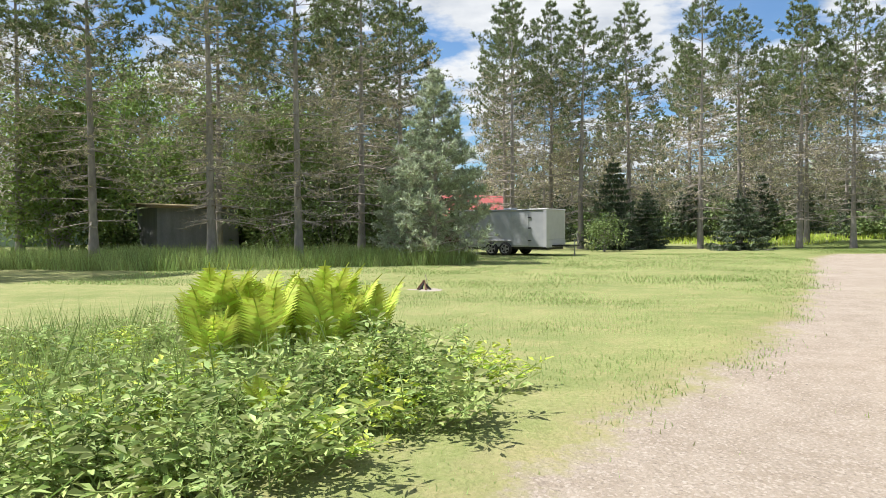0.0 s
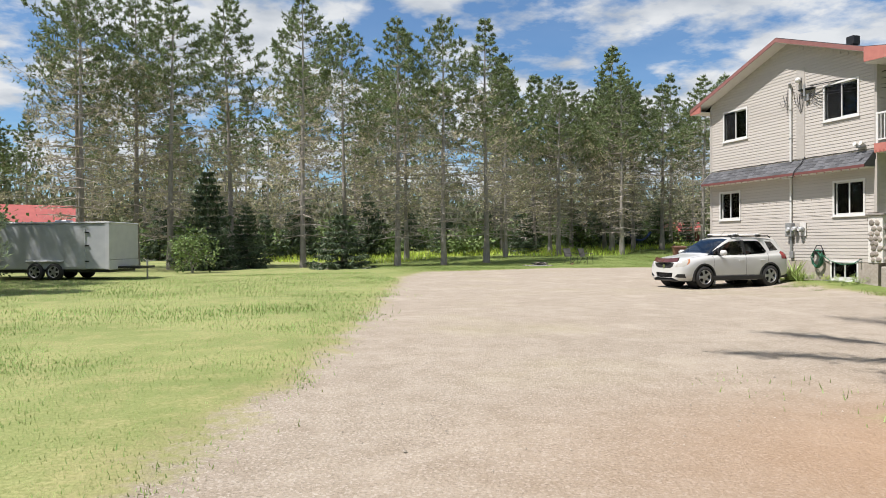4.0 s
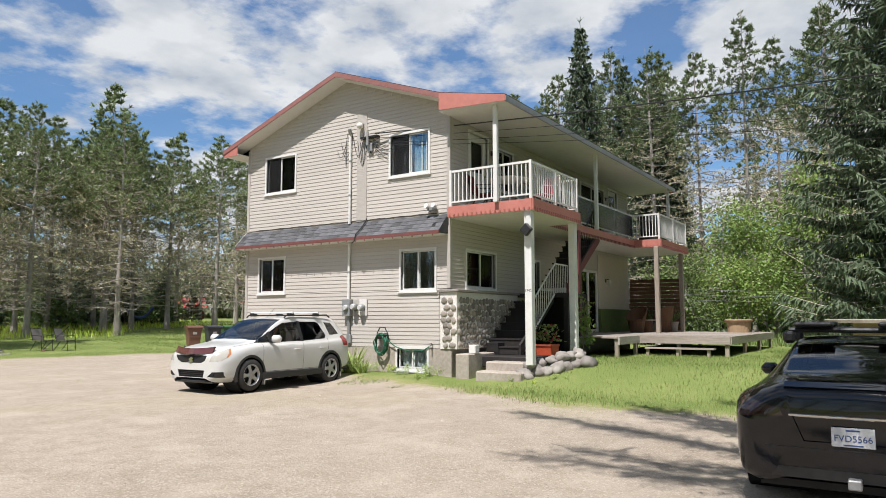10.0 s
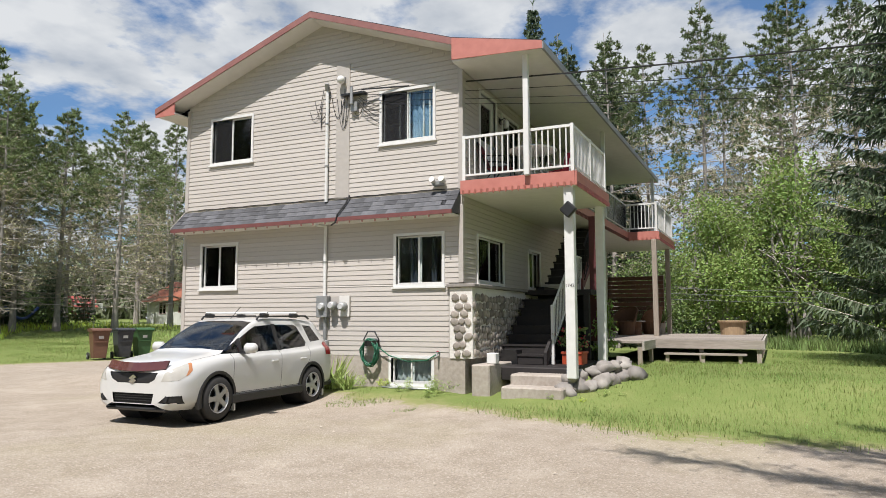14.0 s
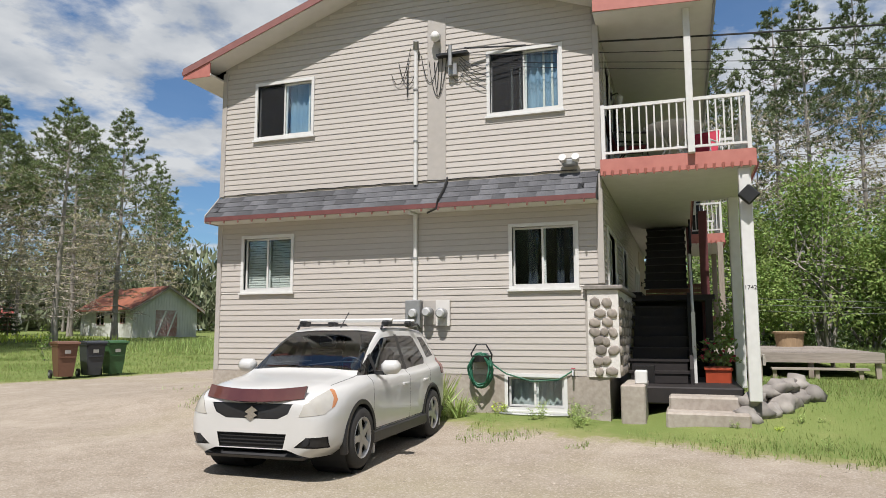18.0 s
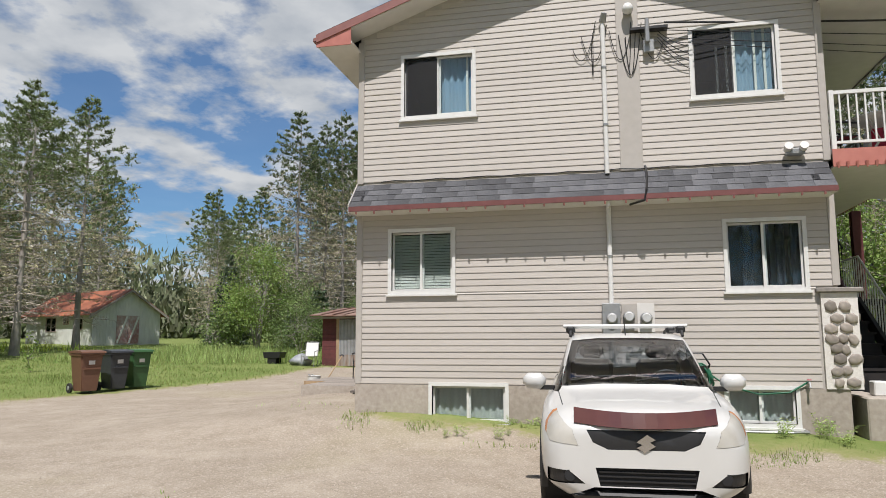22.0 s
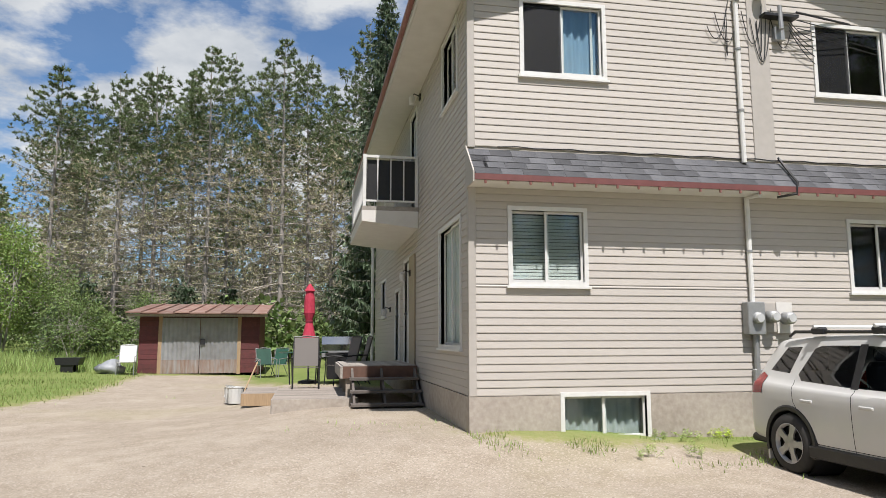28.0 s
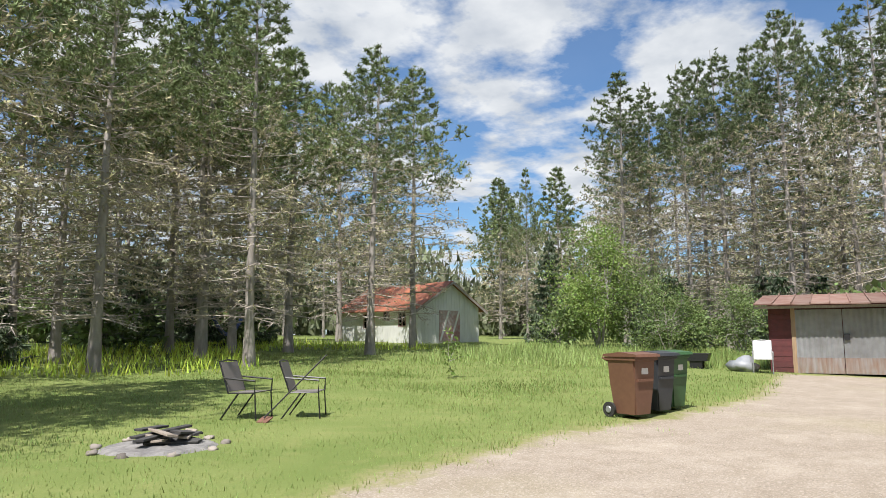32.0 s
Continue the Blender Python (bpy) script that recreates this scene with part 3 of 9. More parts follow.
def home(name, bm, material, parent=None, label="", smooth=False):
    """A part of the house, drawn in the world's metres."""
    bm.transform(HOME)
    return part(name, bm, material, parent or house, label, smooth)


def roof_under(y):
    return PEAK_Z - 0.2 - SLOPE * abs(y - PEAK_Y)


# openings: along the wall from, to, bottom, top
GABLE = [(24.04, 25.17, 4.98, 5.96), (19.55, 20.70, 4.98, 5.99), (24.39, 25.37, 2.16, 3.09), (19.36, 20.36, 2.12, 3.06), (23.59, 24.71, 0.18, 0.70), (19.58, 20.45, 0.24, 0.70)]
SOUTH = [(20.33, 21.75, 2.19, 3.07), (23.5, 24.38, 2.17, 3.05), (20.5, 21.38, 4.05, 6.05), (21.8, 22.8, 4.85, 5.9), (24.4, 25.2, 5.3, 5.9), (27.65, 29.75, 4.5, 5.95), (30.25, 31.15, 4.05, 6.1), (27.3, 28.95, 0.98, 3.05)]
NORTH = [(20.1, 21.6, 1.35, 3.06), (24.85, 25.7, 0.95, 3.02), (26.45, 27.2, 0.95, 2.5), (29.3, 30.3, 2.05, 2.95), (20.26, 21.3, 4.95, 5.96), (24.0, 24.75, 4.0, 5.85)]


def wall(name, axis, at, inner, lo, hi, top, holes, label):
    """A wall with thickness; its openings go right through. Built from upright strips between the openings."""
    bm = bmesh.new()
    cuts = sorted({lo, hi, *[c for o in holes for c in o[:2]], *([PEAK_Y] if axis == "x" else [])})
    for a, b in zip(cuts, cuts[1:]):
        mid = (a + b) / 2
        z = -0.3
        for o in sorted((o for o in holes if o[0] < mid < o[1]), key=lambda o: o[2]):
            quad = [(a, z), (b, z), (b, o[2]), (a, o[2])]
            prism(quad, axis, at, inner, bm)
            z = o[3]
        prism([(a, z), (b, z), (b, top(b)), (a, top(a))], axis, at, inner, bm)
    return home(name, bm, M_TRIM, label=label)


def gable_top(y):
    return roof_under(y) + 0.05


WALL_IN = 0.16
wall("wall_west", "x", X0, X0 + WALL_IN, YS, YN, gable_top, GABLE, "gable wall")
wall("wall_east", "x", X1 - WALL_IN, X1, YS, YN, gable_top, [], "far gable wall")
wall("wall_south", "y", YS, YS + WALL_IN, X0 + WALL_IN, X1 - WALL_IN, lambda v: 6.42, SOUTH, "porch wall")
wall("wall_north", "y", YN - WALL_IN, YN, X0 + WALL_IN, X1 - WALL_IN, lambda v: 6.42, NORTH, "back wall")
home("floor", box(X0 + 0.17, X1 - 0.17, YS + 0.17, YN - 0.17, 0.80, 0.95), M_ROOM)
home("floor", box(X0 + 0.17, X1 - 0.17, YS + 0.17, YN - 0.17, 3.72, 3.95), M_ROOM)
home("ceiling", box(X0 + 0.17, X1 - 0.17, YS + 0.17, YN - 0.17, 6.36, 6.44), M_ROOM)
home("partition", box(22.6, 22.7, YS + 0.17, YN - 0.17, 0.95, 3.72), M_ROOM)
home("partition", box(22.9, 23.0, YS + 0.17, YN - 0.17, 3.95, 6.36), M_ROOM)
home("partition", box(21.5, 21.6, YS + 0.17, YN - 0.17, -0.3, 0.80), M_ROOM)
home("partition", box(X0 + 0.17, 22.6, 22.3, 22.4, 0.95, 3.72), M_ROOM)
home("partition", box(X0 + 0.17, 22.9, 22.3, 22.4, 3.95, 6.36), M_ROOM)


def siding(axis, at, out, lo, hi, z0, z1, holes, limit=None, step=0.195):
    """Vinyl siding course by course: a sloped lap with a lip below, cut at the openings."""
    z, lap = z0, step / 2
    while z < z1 - 0.01:
        for a, b in ((z, min(z + lap, z1)), (z + lap, min(z + step, z1))):
            if b - a < 0.01:
                continue
            low, high = (lo, hi) if limit is None else (max(lo, limit(b)[0]), min(hi, limit(b)[1]))
            if high - low < 0.05:
                continue
            runs = [(low, high)]
            for o in holes:
                if o[2] - 0.05 < (a + b) / 2 < o[3] + 0.05:
                    runs = [r for s, e in runs for r in ((s, min(e, o[0] - 0.05)), (max(s, o[1] + 0.05), e)) if r[1] - r[0] > 0.02]
            for s, e in runs:
                bm = bmesh.new()
                if axis == "x":
                    pts = [(at + out * 0.001, s, a + 0.006), (at + out * 0.015, s, a + 0.005), (at + out * 0.017, s, a + 0.015), (at + out * 0.008, s, b), (at + out * 0.001, s, b)]
                    sh = Vector((0, e - s, 0))
                else:
                    pts = [(s, at + out * 0.001, a + 0.006), (s, at + out * 0.015, a + 0.005), (s, at + out * 0.017, a + 0.015), (s, at + out * 0.008, b), (s, at + out * 0.001, b)]
                    sh = Vector((e - s, 0, 0))
                va, vb = [bm.verts.new(p) for p in pts], [bm.verts.new(Vector(p) + sh) for p in pts]
                for i in range(4):
                    bm.faces.new((va[i], vb[i], vb[i + 1], va[i + 1]))
                bm.faces.new(va)
                bm.faces.new(vb[::-1])
                bmesh.ops.recalc_face_normals(bm, faces=bm.faces)
                home("siding_course", bm, M_SIDING)
        z += step


def rake_limit(z):
    d = max(0.0, (PEAK_Z - 0.19 - z) / SLOPE)
    return PEAK_Y - d, PEAK_Y + d


def corner(x, y, z0, z1, name="corner_trim"):
    home(name, box(x - 0.05, x + 0.05, y - 0.05, y + 0.05, z0, z1, bevel=0.006), M_TRIM)


corner(X0 + 0.02, YN - 0.02, BASE, 3.42)
corner(X0 + 0.02, YN - 0.02, 3.9, 6.3)
corner(X0 + 0.02, YS + 0.02, 2.13, 3.6)
corner(X0 + 0.02, YS + 0.02, 3.9, 6.26)

# foundation
for o0, o1 in ((YS - 0.06, 19.58), (20.45, 23.59), (24.71, YN + 0.03)):
    home("foundation", box(X0 - 0.028, X0 + 0.12, o0, o1, -0.25, BASE - 0.003), M_CONCRETE, label="stained concrete foundation")
for a, b_, t in ((19.58, 20.45, 0.24), (23.59, 24.71, 0.18)):
    home("foundation", box(X0 - 0.028, X0 + 0.12, a, b_, -0.25, t), M_CONCRETE, label="stained concrete foundation")
home("foundation", box(X0 + 0.12, X1, YN - 0.1, YN + 0.03, -0.25, BASE - 0.003), M_CONCRETE)
home("foundation", box(X0 + 0.12, 27.2, YS - 0.06, YS + 0.06, -0.25, BASE - 0.003), M_CONCRETE)


def window(axis, at, out, o, kind="slider", cover="room"):
    """A slider set in its opening: casing, sashes with a meeting rail, panes, and what hangs behind."""
    a, b_, z0, z1 = o
    mid, fr = (a + b_) / 2, 0.055

    def slab(u0, u1, w0, w1, d0, d1, bm=None):
        lo_, hi_ = sorted((at + out * d0, at + out * d1))
        return box(lo_, hi_, u0, u1, w0, w1, bm) if axis == "x" else box(u0, u1, lo_, hi_, w0, w1, bm)

    casing = bmesh.new()
    for u0, u1, w0, w1 in ((a - fr, a, z0 - fr, z1 + fr), (b_, b_ + fr, z0 - fr, z1 + fr), (a, b_, z1, z1 + fr), (a, b_, z0 - fr, z0)):
        slab(u0, u1, w0, w1, -0.06, 0.035, casing)
    win = home("window", casing, M_WHITE, label="white vinyl slider window")
    if kind != "plain":
        sash = bmesh.new()
        s = 0.032
        for u0, u1 in ((a, mid + s), (mid - s, b_)):
            d = -0.02 if u0 == a else -0.05
            for p0, p1, w0, w1 in ((u0, u0 + s, z0, z1), (u1 - s, u1, z0, z1), (u0 + s, u1 - s, z0, z0 + s), (u0 + s, u1 - s, z1 - s, z1)):
                slab(p0, p1, w0, w1, d - 0.024, d, sash)
        home("window_frame", sash, M_WHITE, win)
    home("window_sill", slab(a - 0.08, b_ + 0.08, z0 - fr - 0.03, z0 - fr, -0.03, 0.06), M_WHITE, win)
    for u0, u1, d in ((a, mid, -0.035), (mid, b_, -0.062)):
        pane = home("pane", slab(u0 + 0.01, u1 - 0.01, z0 + 0.01, z1 - 0.01, d - 0.004, d), M_CLEAR if cover == "white" else M_GLASS, win)
        pane.visible_shadow = False
    if cover == "blind":
        bl = bmesh.new()
        k = int((z1 - z0) / 0.045)
        for i in range(k):
            slab(a + 0.02, b_ - 0.02, z0 + 0.045 * i, z0 + 0.045 * i + 0.036, -0.13, -0.118, bl)
        home("blind", bl, M_BLIND, win, "half-closed slatted blind")
    elif cover in ("curtain", "sheer", "white", "drape"):
        cu = bmesh.new()
        w_ = b_ - a
        spans = {"curtain": ((a, a + w_ * 0.12), (a + w_ * 0.20, a + w_ * 0.32), (a + w_ * 0.62, a + w_ * 0.78)), "drape": ((a + 0.01, mid - 0.01),)}.get(cover, ((a, b_),))
        for s0, s1 in spans:
            n_ = max(6, int((s1 - s0) / 0.03))
            rows = []
            for i in range(n_ + 1):
                u = s0 + (s1 - s0) * i / n_
                d = (-0.10 if cover == "white" else -0.16) + 0.022 * math.sin(i * 1.7) + 0.01 * math.sin(i * 0.6)
                p = (at + out * d, u) if axis == "x" else (u, at + out * d)
                rows.append((cu.verts.new((*p, z0 - 0.02)), cu.verts.new((*p, z1 + 0.02))))
            for r, q in zip(rows, rows[1:]):
                cu.faces.new((r[0], q[0], q[1], r[1]))
        home("curtain", cu, {"curtain": M_CURTAIN, "sheer": M_SHEER, "white": M_WHITECURTAIN, "drape": M_SKYDRAPE}[cover], win, "hanging curtain, or drape coloured like mirrored sky", True)
    return win


# upper pair: blue sheet behind one half paints the sky's reflection
for o, c in zip(GABLE, ("drape", "drape", "blind", "curtain", "sheer", "sheer")):
    win = window("x", X0, -1, o, cover=c)
    half_ = (o[0] + o[1]) / 2
    if c == "drape":
        home("insect_screen", box(X0 + 0.006, X0 + 0.009, half_ + 0.02, o[1] - 0.02, o[2] + 0.02, o[3] - 0.02), M_SCREENING, win, "dark insect screen").visible_shadow = False
    if c == "drape":
        for u in ((0.10, 0.22, 0.56, 0.68) if o[0] < 21 else (0.08,)):
            home("blind_slat", box(X0 + 0.10, X0 + 0.112, o[0] + u * (o[1] - o[0]), o[0] + u * (o[1] - o[0]) + 0.035, o[2], o[3]), M_BLIND, win, "hanging vertical blind slat")
for i in (0, 1, 3, 4, 5):
    window("y", YS, -1, SOUTH[i], cover="room" if i != 5 else "curtain")
window("y", YN, 1, NORTH[0], cover="white")
window("y", YN, 1, NORTH[3], cover="room")
window("y", YN, 1, NORTH[4], cover="room")


def door(axis, at, out, o, material=M_WHITE, lite=True, label="white panel door with a window"):
    a, b_, z0, z1 = o

    def slab(u0, u1, w0, w1, d0, d1, bm=None):
        lo_, hi_ = sorted((at + out * d0, at + out * d1))
        return box(lo_, hi_, u0, u1, w0, w1, bm) if axis == "x" else box(u0, u1, lo_, hi_, w0, w1, bm)

    jamb = bmesh.new()
    for u0, u1, w0, w1 in ((a - 0.07, a, z0, z1 + 0.07), (b_, b_ + 0.07, z0, z1 + 0.07), (a, b_, z1, z1 + 0.07)):
        slab(u0, u1, w0, w1, -0.1, 0.03, jamb)
    dr = home("door", jamb, M_WHITE, label=label)
    leaf = bmesh.new()
    lt = (z0 + 1.05, z1 - 0.18) if lite else (z1, z1)
    slab(a, b_, z0, lt[0], -0.08, -0.035, leaf)
    if lite:
        slab(a, a + 0.16, *lt, -0.08, -0.035, leaf)
        slab(b_ - 0.16, b_, *lt, -0.08, -0.035, leaf)
        slab(a, b_, lt[1], z1, -0.08, -0.035, leaf)
        home("pane", slab(a + 0.15, b_ - 0.15, lt[0], lt[1], -0.062, -0.056), M_GLASS, dr).visible_shadow = False
    slab(a + 0.12, b_ - 0.12, z0 + 0.15, z0 + 0.85, -0.035, -0.028, leaf)
    home("door_leaf", leaf, material, dr)
    home("door_handle", slab(b_ - 0.1, b_ - 0.04, z0 + 0.98, z0 + 1.03, -0.035, 0.03), M_GREYMETAL, dr, "metal lever")
    return dr


door("y", YS, -1, SOUTH[2])
door("y", YS, -1, SOUTH[6])
door("y", YN, 1, NORTH[1])
door("y", YN, 1, NORTH[2], lite=False, label="short plain white door")
door("y", YN, 1, NORTH[5])
# sliding patio door under the balcony
pd = bmesh.new()
a, b_, z0, z1 = SOUTH[7]
for u0, u1, w0, w1 in ((a, a + 0.08, z0, z1), (b_ - 0.08, b_, z0, z1), ((a + b_) / 2 - 0.05, (a + b_) / 2 + 0.05, z0, z1), (a, b_, z1 - 0.08, z1), (a, b_, z0, z0 + 0.08)):
    box(u0, u1, YS - 0.03, YS + 0.06, w0, w1, pd)
patio = home("patio_door", pd, M_WHITE, label="white sliding patio door")
home("pane", box(a + 0.05, b_ - 0.05, YS + 0.01, YS + 0.016, z0 + 0.05, z1 - 0.05), M_GLASS, patio).visible_shadow = False
# plain pale stucco beyond the stair
home("stucco_panel", box(29.05, 32.2, YS - 0.02, YS + 0.01, 1.75, 3.62), mat("cream_stucco", (0.528, 0.48, 0.392), (0.464, 0.416, 0.336), rough=0.9, scale=20, bump=0.25))
home("hedge_panel", box(29.05, 32.2, YS - 0.10, YS + 0.01, 0.95, 1.75), M_LEAFDK, label="artificial hedge panel")

# main roof
RX0, RX1, EAVE_Y, PORCH_Y = RAKE_X, 32.75, 26.53, 17.2
eave_z = PEAK_Z - SLOPE * (EAVE_Y - PEAK_Y)
wall_z = PEAK_Z - SLOPE * (PEAK_Y - YS)
home("roof", prism([(EAVE_Y, eave_z), (PEAK_Y, PEAK_Z), (YS, wall_z), (PORCH_Y, 6.36), (PORCH_Y, 6.31), (YS, wall_z - 0.06), (PEAK_Y, PEAK_Z - 0.06), (EAVE_Y, eave_z - 0.06)], "x", RX0, RX1),
     mat("roof_shingle", (0.064, 0.064, 0.0704), (0.036, 0.036, 0.04), rough=0.95, scale=40, big=2, bump=0.4), label="dark shingle roof")
for x in (RX0 - 0.022, RX1):
    home("rake_fascia", prism([(EAVE_Y, eave_z - 0.02), (PEAK_Y, PEAK_Z - 0.02), (YS, wall_z - 0.02), (YS, wall_z - 0.15), (PEAK_Y, PEAK_Z - 0.15), (EAVE_Y, eave_z - 0.15)], "x", x, x + 0.022), M_RAKE, label="faded red rake board")
    home("porch_gable", prism([(YS, wall_z - 0.02), (PORCH_Y, 6.34), (PORCH_Y, 6.20), (YS, 6.27)], "x", x, x + 0.022), M_PINK, label="faded red boxed eave end")
home("rake_soffit", prism([(EAVE_Y, eave_z - 0.15), (PEAK_Y, PEAK_Z - 0.15), (YS, wall_z - 0.15), (YS, wall_z - 0.165), (PEAK_Y, PEAK_Z - 0.165), (EAVE_Y, eave_z - 0.165)], "x", RX0, X0 + 0.02), M_SOFFIT)
home("eave_soffit", box(RX0, RX1, YN, EAVE_Y - 0.03, eave_z - 0.20, eave_z - 0.17), M_SOFFIT, label="white vented soffit")
home("eave_fascia", box(RX0, RX1, EAVE_Y - 0.025, EAVE_Y, eave_z - 0.20, eave_z - 0.01), M_WHITE)
home("eave_gutter", box(RX0 + 0.03, RX1, EAVE_Y, EAVE_Y + 0.08, eave_z - 0.12, eave_z - 0.03, bevel=0.02), M_RAKE, label="faded red gutter")
home("porch_soffit", box(RX0, RX1, PORCH_Y + 0.02, YS, 6.235, 6.262), M_SOFFIT, label="white porch ceiling")
home("porch_fascia", box(RX0, RX1, PORCH_Y - 0.02, PORCH_Y + 0.02, 6.20, 6.33), M_GREYMETAL, label="grey metal eave edge")
home("chimney_vent", prism([(21.5, 7.6), (22.0, 7.75), (22.0, 7.98), (21.5, 7.88)], "x", 24.5, 25.0), M_BLACK)
home("return_end", prism([(EAVE_Y, eave_z - 0.15), (EAVE_Y, eave_z - 0.22), (YN + 0.02, eave_z - 0.22), (YN + 0.02, eave_z - 0.15 + SLOPE * (EAVE_Y - YN - 0.02))], "x", RX0 - 0.002, RX0 + 0.02), M_PINK, label="faded red boxed eave return")

home("roof_vent", box(22.0, 22.3, 21.9, 22.2, 7.80, 8.10, bevel=0.02), M_BLACK, label="black roof vent")

# skirt roof between the storeys
SK = 19.2
home("skirt_deck", prism([(SK, 3.47), (X0, 3.885), (X0, 3.43), (SK, 3.40)], "y", YS + 0.03, YN + 0.03), M_SHINGLE)
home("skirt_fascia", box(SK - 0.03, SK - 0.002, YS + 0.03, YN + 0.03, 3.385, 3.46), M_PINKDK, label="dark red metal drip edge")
home("skirt_soffit", box(SK, X0 - 0.02, YS + 0.035, YN + 0.025, 3.375, 3.398), M_SOFFIT)
home("skirt_end", prism([(SK - 0.01, 3.36), (SK - 0.01, 3.50), (X0 + 0.02, 3.93), (X0 + 0.02, 3.36)], "y", YN + 0.032, YN + 0.05), M_TRIM)
for k in range(24):
    home("drip_tab", tube((SK - 0.034, YS + 0.2 + k * 0.29, 3.375), (SK - 0.034, YS + 0.2 + k * 0.29, 3.335), 0.018, 0.014, 6), M_RAKE)


def shingle_mesh(w, shade):
    bm = prism([(0.0, -0.002), (0.16, -0.002), (0.16, 0.004), (0.0, 0.012)], "y", 0.0015, w - 0.0015)
    return finish("shingle", bm, M_SHINGLE, False)


# pale upright board and service mast
home("flat_pilaster", box(X0 - 0.03, X0 - 0.005, 21.47, 21.80, 3.9, 6.75, bevel=0.004), M_TRIM, label="wide beige cover board")

# cobbled stone facing and ledge
home("stone_backing", box(X0 - 0.05, X0 + 0.1, 18.73, 19.19, 0.72, 2.03), M_MORTAR)
home("stone_backing", box(X0 + 0.1, 24.0, 18.73, YS + 0.02, 0.72, 2.03), M_MORTAR)
home("stone_ledge", box(X0 - 0.10, X0 + 0.12, 18.66, 19.25, 2.035, 2.10, bevel=0.012), M_CAP, label="grey stone ledge")
home("stone_ledge", box(X0 + 0.12, 24.05, 18.66, YS + 0.02, 2.035, 2.10, bevel=0.012), M_CAP)
home("foundation_block", box(X0 - 0.12, 20.7, 18.38, 18.73, -0.1, 0.62, bevel=0.02), M_CONCRETE, label="concrete block by the steps")

# ---- upper balcony, stair and lower deck ----
FL, FB = 4.03, 3.78


def fascia_run(p, q, label="faded red balcony edge"):
    """A metal fascia with ribbed lower hem, from p to q along one axis."""
    (ax, ay), (bx, by) = p, q
    x0, x1, y0, y1 = min(ax, bx), max(ax, bx), min(ay, by), max(ay, by)
    t = 0.03
    ob = home("balcony_fascia", box(x0 - (t if x0 == x1 else 0), x1, y0 - (t if y0 == y1 else 0), y1, FB, FL), M_PINK, label=label)
    hem = bmesh.new()
    n = int(max(x1 - x0, y1 - y0) / 0.12)
    for i in range(n):
        u = (i + 0.5) / n
        cx, cy = x0 + (x1 - x0) * u, y0 + (y1 - y0) * u
        tube((cx - (0.04 if x0 == x1 else 0), cy - (0.04 if y0 == y1 else 0), FB + 0.06), (cx - (0.04 if x0 == x1 else 0), cy - (0.04 if y0 == y1 else 0), FB - 0.03), 0.025, 0.008, 5, hem)
    # hem takes the darker red on runs along x
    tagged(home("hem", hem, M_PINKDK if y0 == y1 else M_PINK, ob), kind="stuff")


def slab_part(x0, x1, y0, y1):
    home("balcony_floor", box(x0, x1, y0, y1, FL - 0.06, FL - 0.02), M_DECK)
    home("balcony_ceiling", box(x0, x1, y0, y1, FB - 0.01, FB + 0.02), M_SOFFIT, label="white balcony underside")


SEC = [(19.5, 22.15, 16.75), (22.15, 28.9, 17.6), (28.9, 32.3, 16.7)]
for x0, x1, y in SEC:
    slab_part(x0, x1, y, YS - 0.025)
fascia_run((19.5, 16.75), (19.5, 18.93))
fascia_run((19.5, 16.75), (22.15, 16.75))
fascia_run((22.15, 17.6), (28.9, 17.6))
fascia_run((28.9, 16.7), (28.9, 17.6))
fascia_run((28.9, 16.7), (32.3, 16.7))


def railing(p, q, z=FL, height=0.86, posts=2, gap=0.105, panel=None, hook=None, first=True):
    """White aluminium railing: rails, posts and pickets."""
    hook = hook or home
    p, q = Vector((*p, 0)), Vector((*q, 0))
    run = q - p
    d = run.normalized()
    side = Vector((-d.y, d.x, 0)) * 0.02
    rail = bmesh.new()
    for h, k in ((height - 0.05, 0.05), (0.09, 0.035)):
        c = [p + side, q + side, q - side, p - side]
        lo, hi = [rail.verts.new((v.x, v.y, z + h)) for v in c], [rail.verts.new((v.x, v.y, z + h + k)) for v in c]
        for i in range(4):
            rail.faces.new((lo[i], lo[(i + 1) % 4], hi[(i + 1) % 4], hi[i]))
        rail.faces.new(lo[::-1])
        rail.faces.new(hi)
    ob = hook("balcony_railing", rail, M_WHITE, label="white aluminium railing")
    for i in range(0 if first else 1, posts):
        c = p + run * (i / (posts - 1))
        hook("rail_post", box(c.x - 0.03, c.x + 0.03, c.y - 0.03, c.y + 0.03, z - 0.02, z + height + 0.01), M_WHITE, ob)
    n = int(run.length / gap)
    for i in range(1, n):
        c = p + run * (i / n)
        hook("picket", box(c.x - 0.011, c.x + 0.011, c.y - 0.011, c.y + 0.011, z + 0.10, z + height - 0.05), M_WHITE, ob)
    if panel:
        hook("glass_panel", box(min(p.x, q.x), max(p.x, q.x) + 0.001, min(p.y, q.y) - 0.03, max(p.y, q.y) - 0.022, z + 0.12, z + height - 0.06), panel, ob, "frosted privacy panel")
    return ob


M_FROST = glass("frosted_panel", (0.62, 0.66, 0.66), 0.25)
railing((19.55, 18.88), (19.55, 16.8))
railing((19.55, 16.8), (22.1, 16.8), posts=3, first=False)
railing((22.1, 16.8), (22.1, 17.58), first=False)
railing((22.2, 17.65), (28.9, 17.65), posts=5, panel=M_FROST)
railing((28.95, 17.6), (28.95, 16.75), first=False)
railing((28.95, 16.75), (32.25, 16.75), posts=3, first=False)
railing((32.25, 16.75), (32.25, 18.88), first=False)
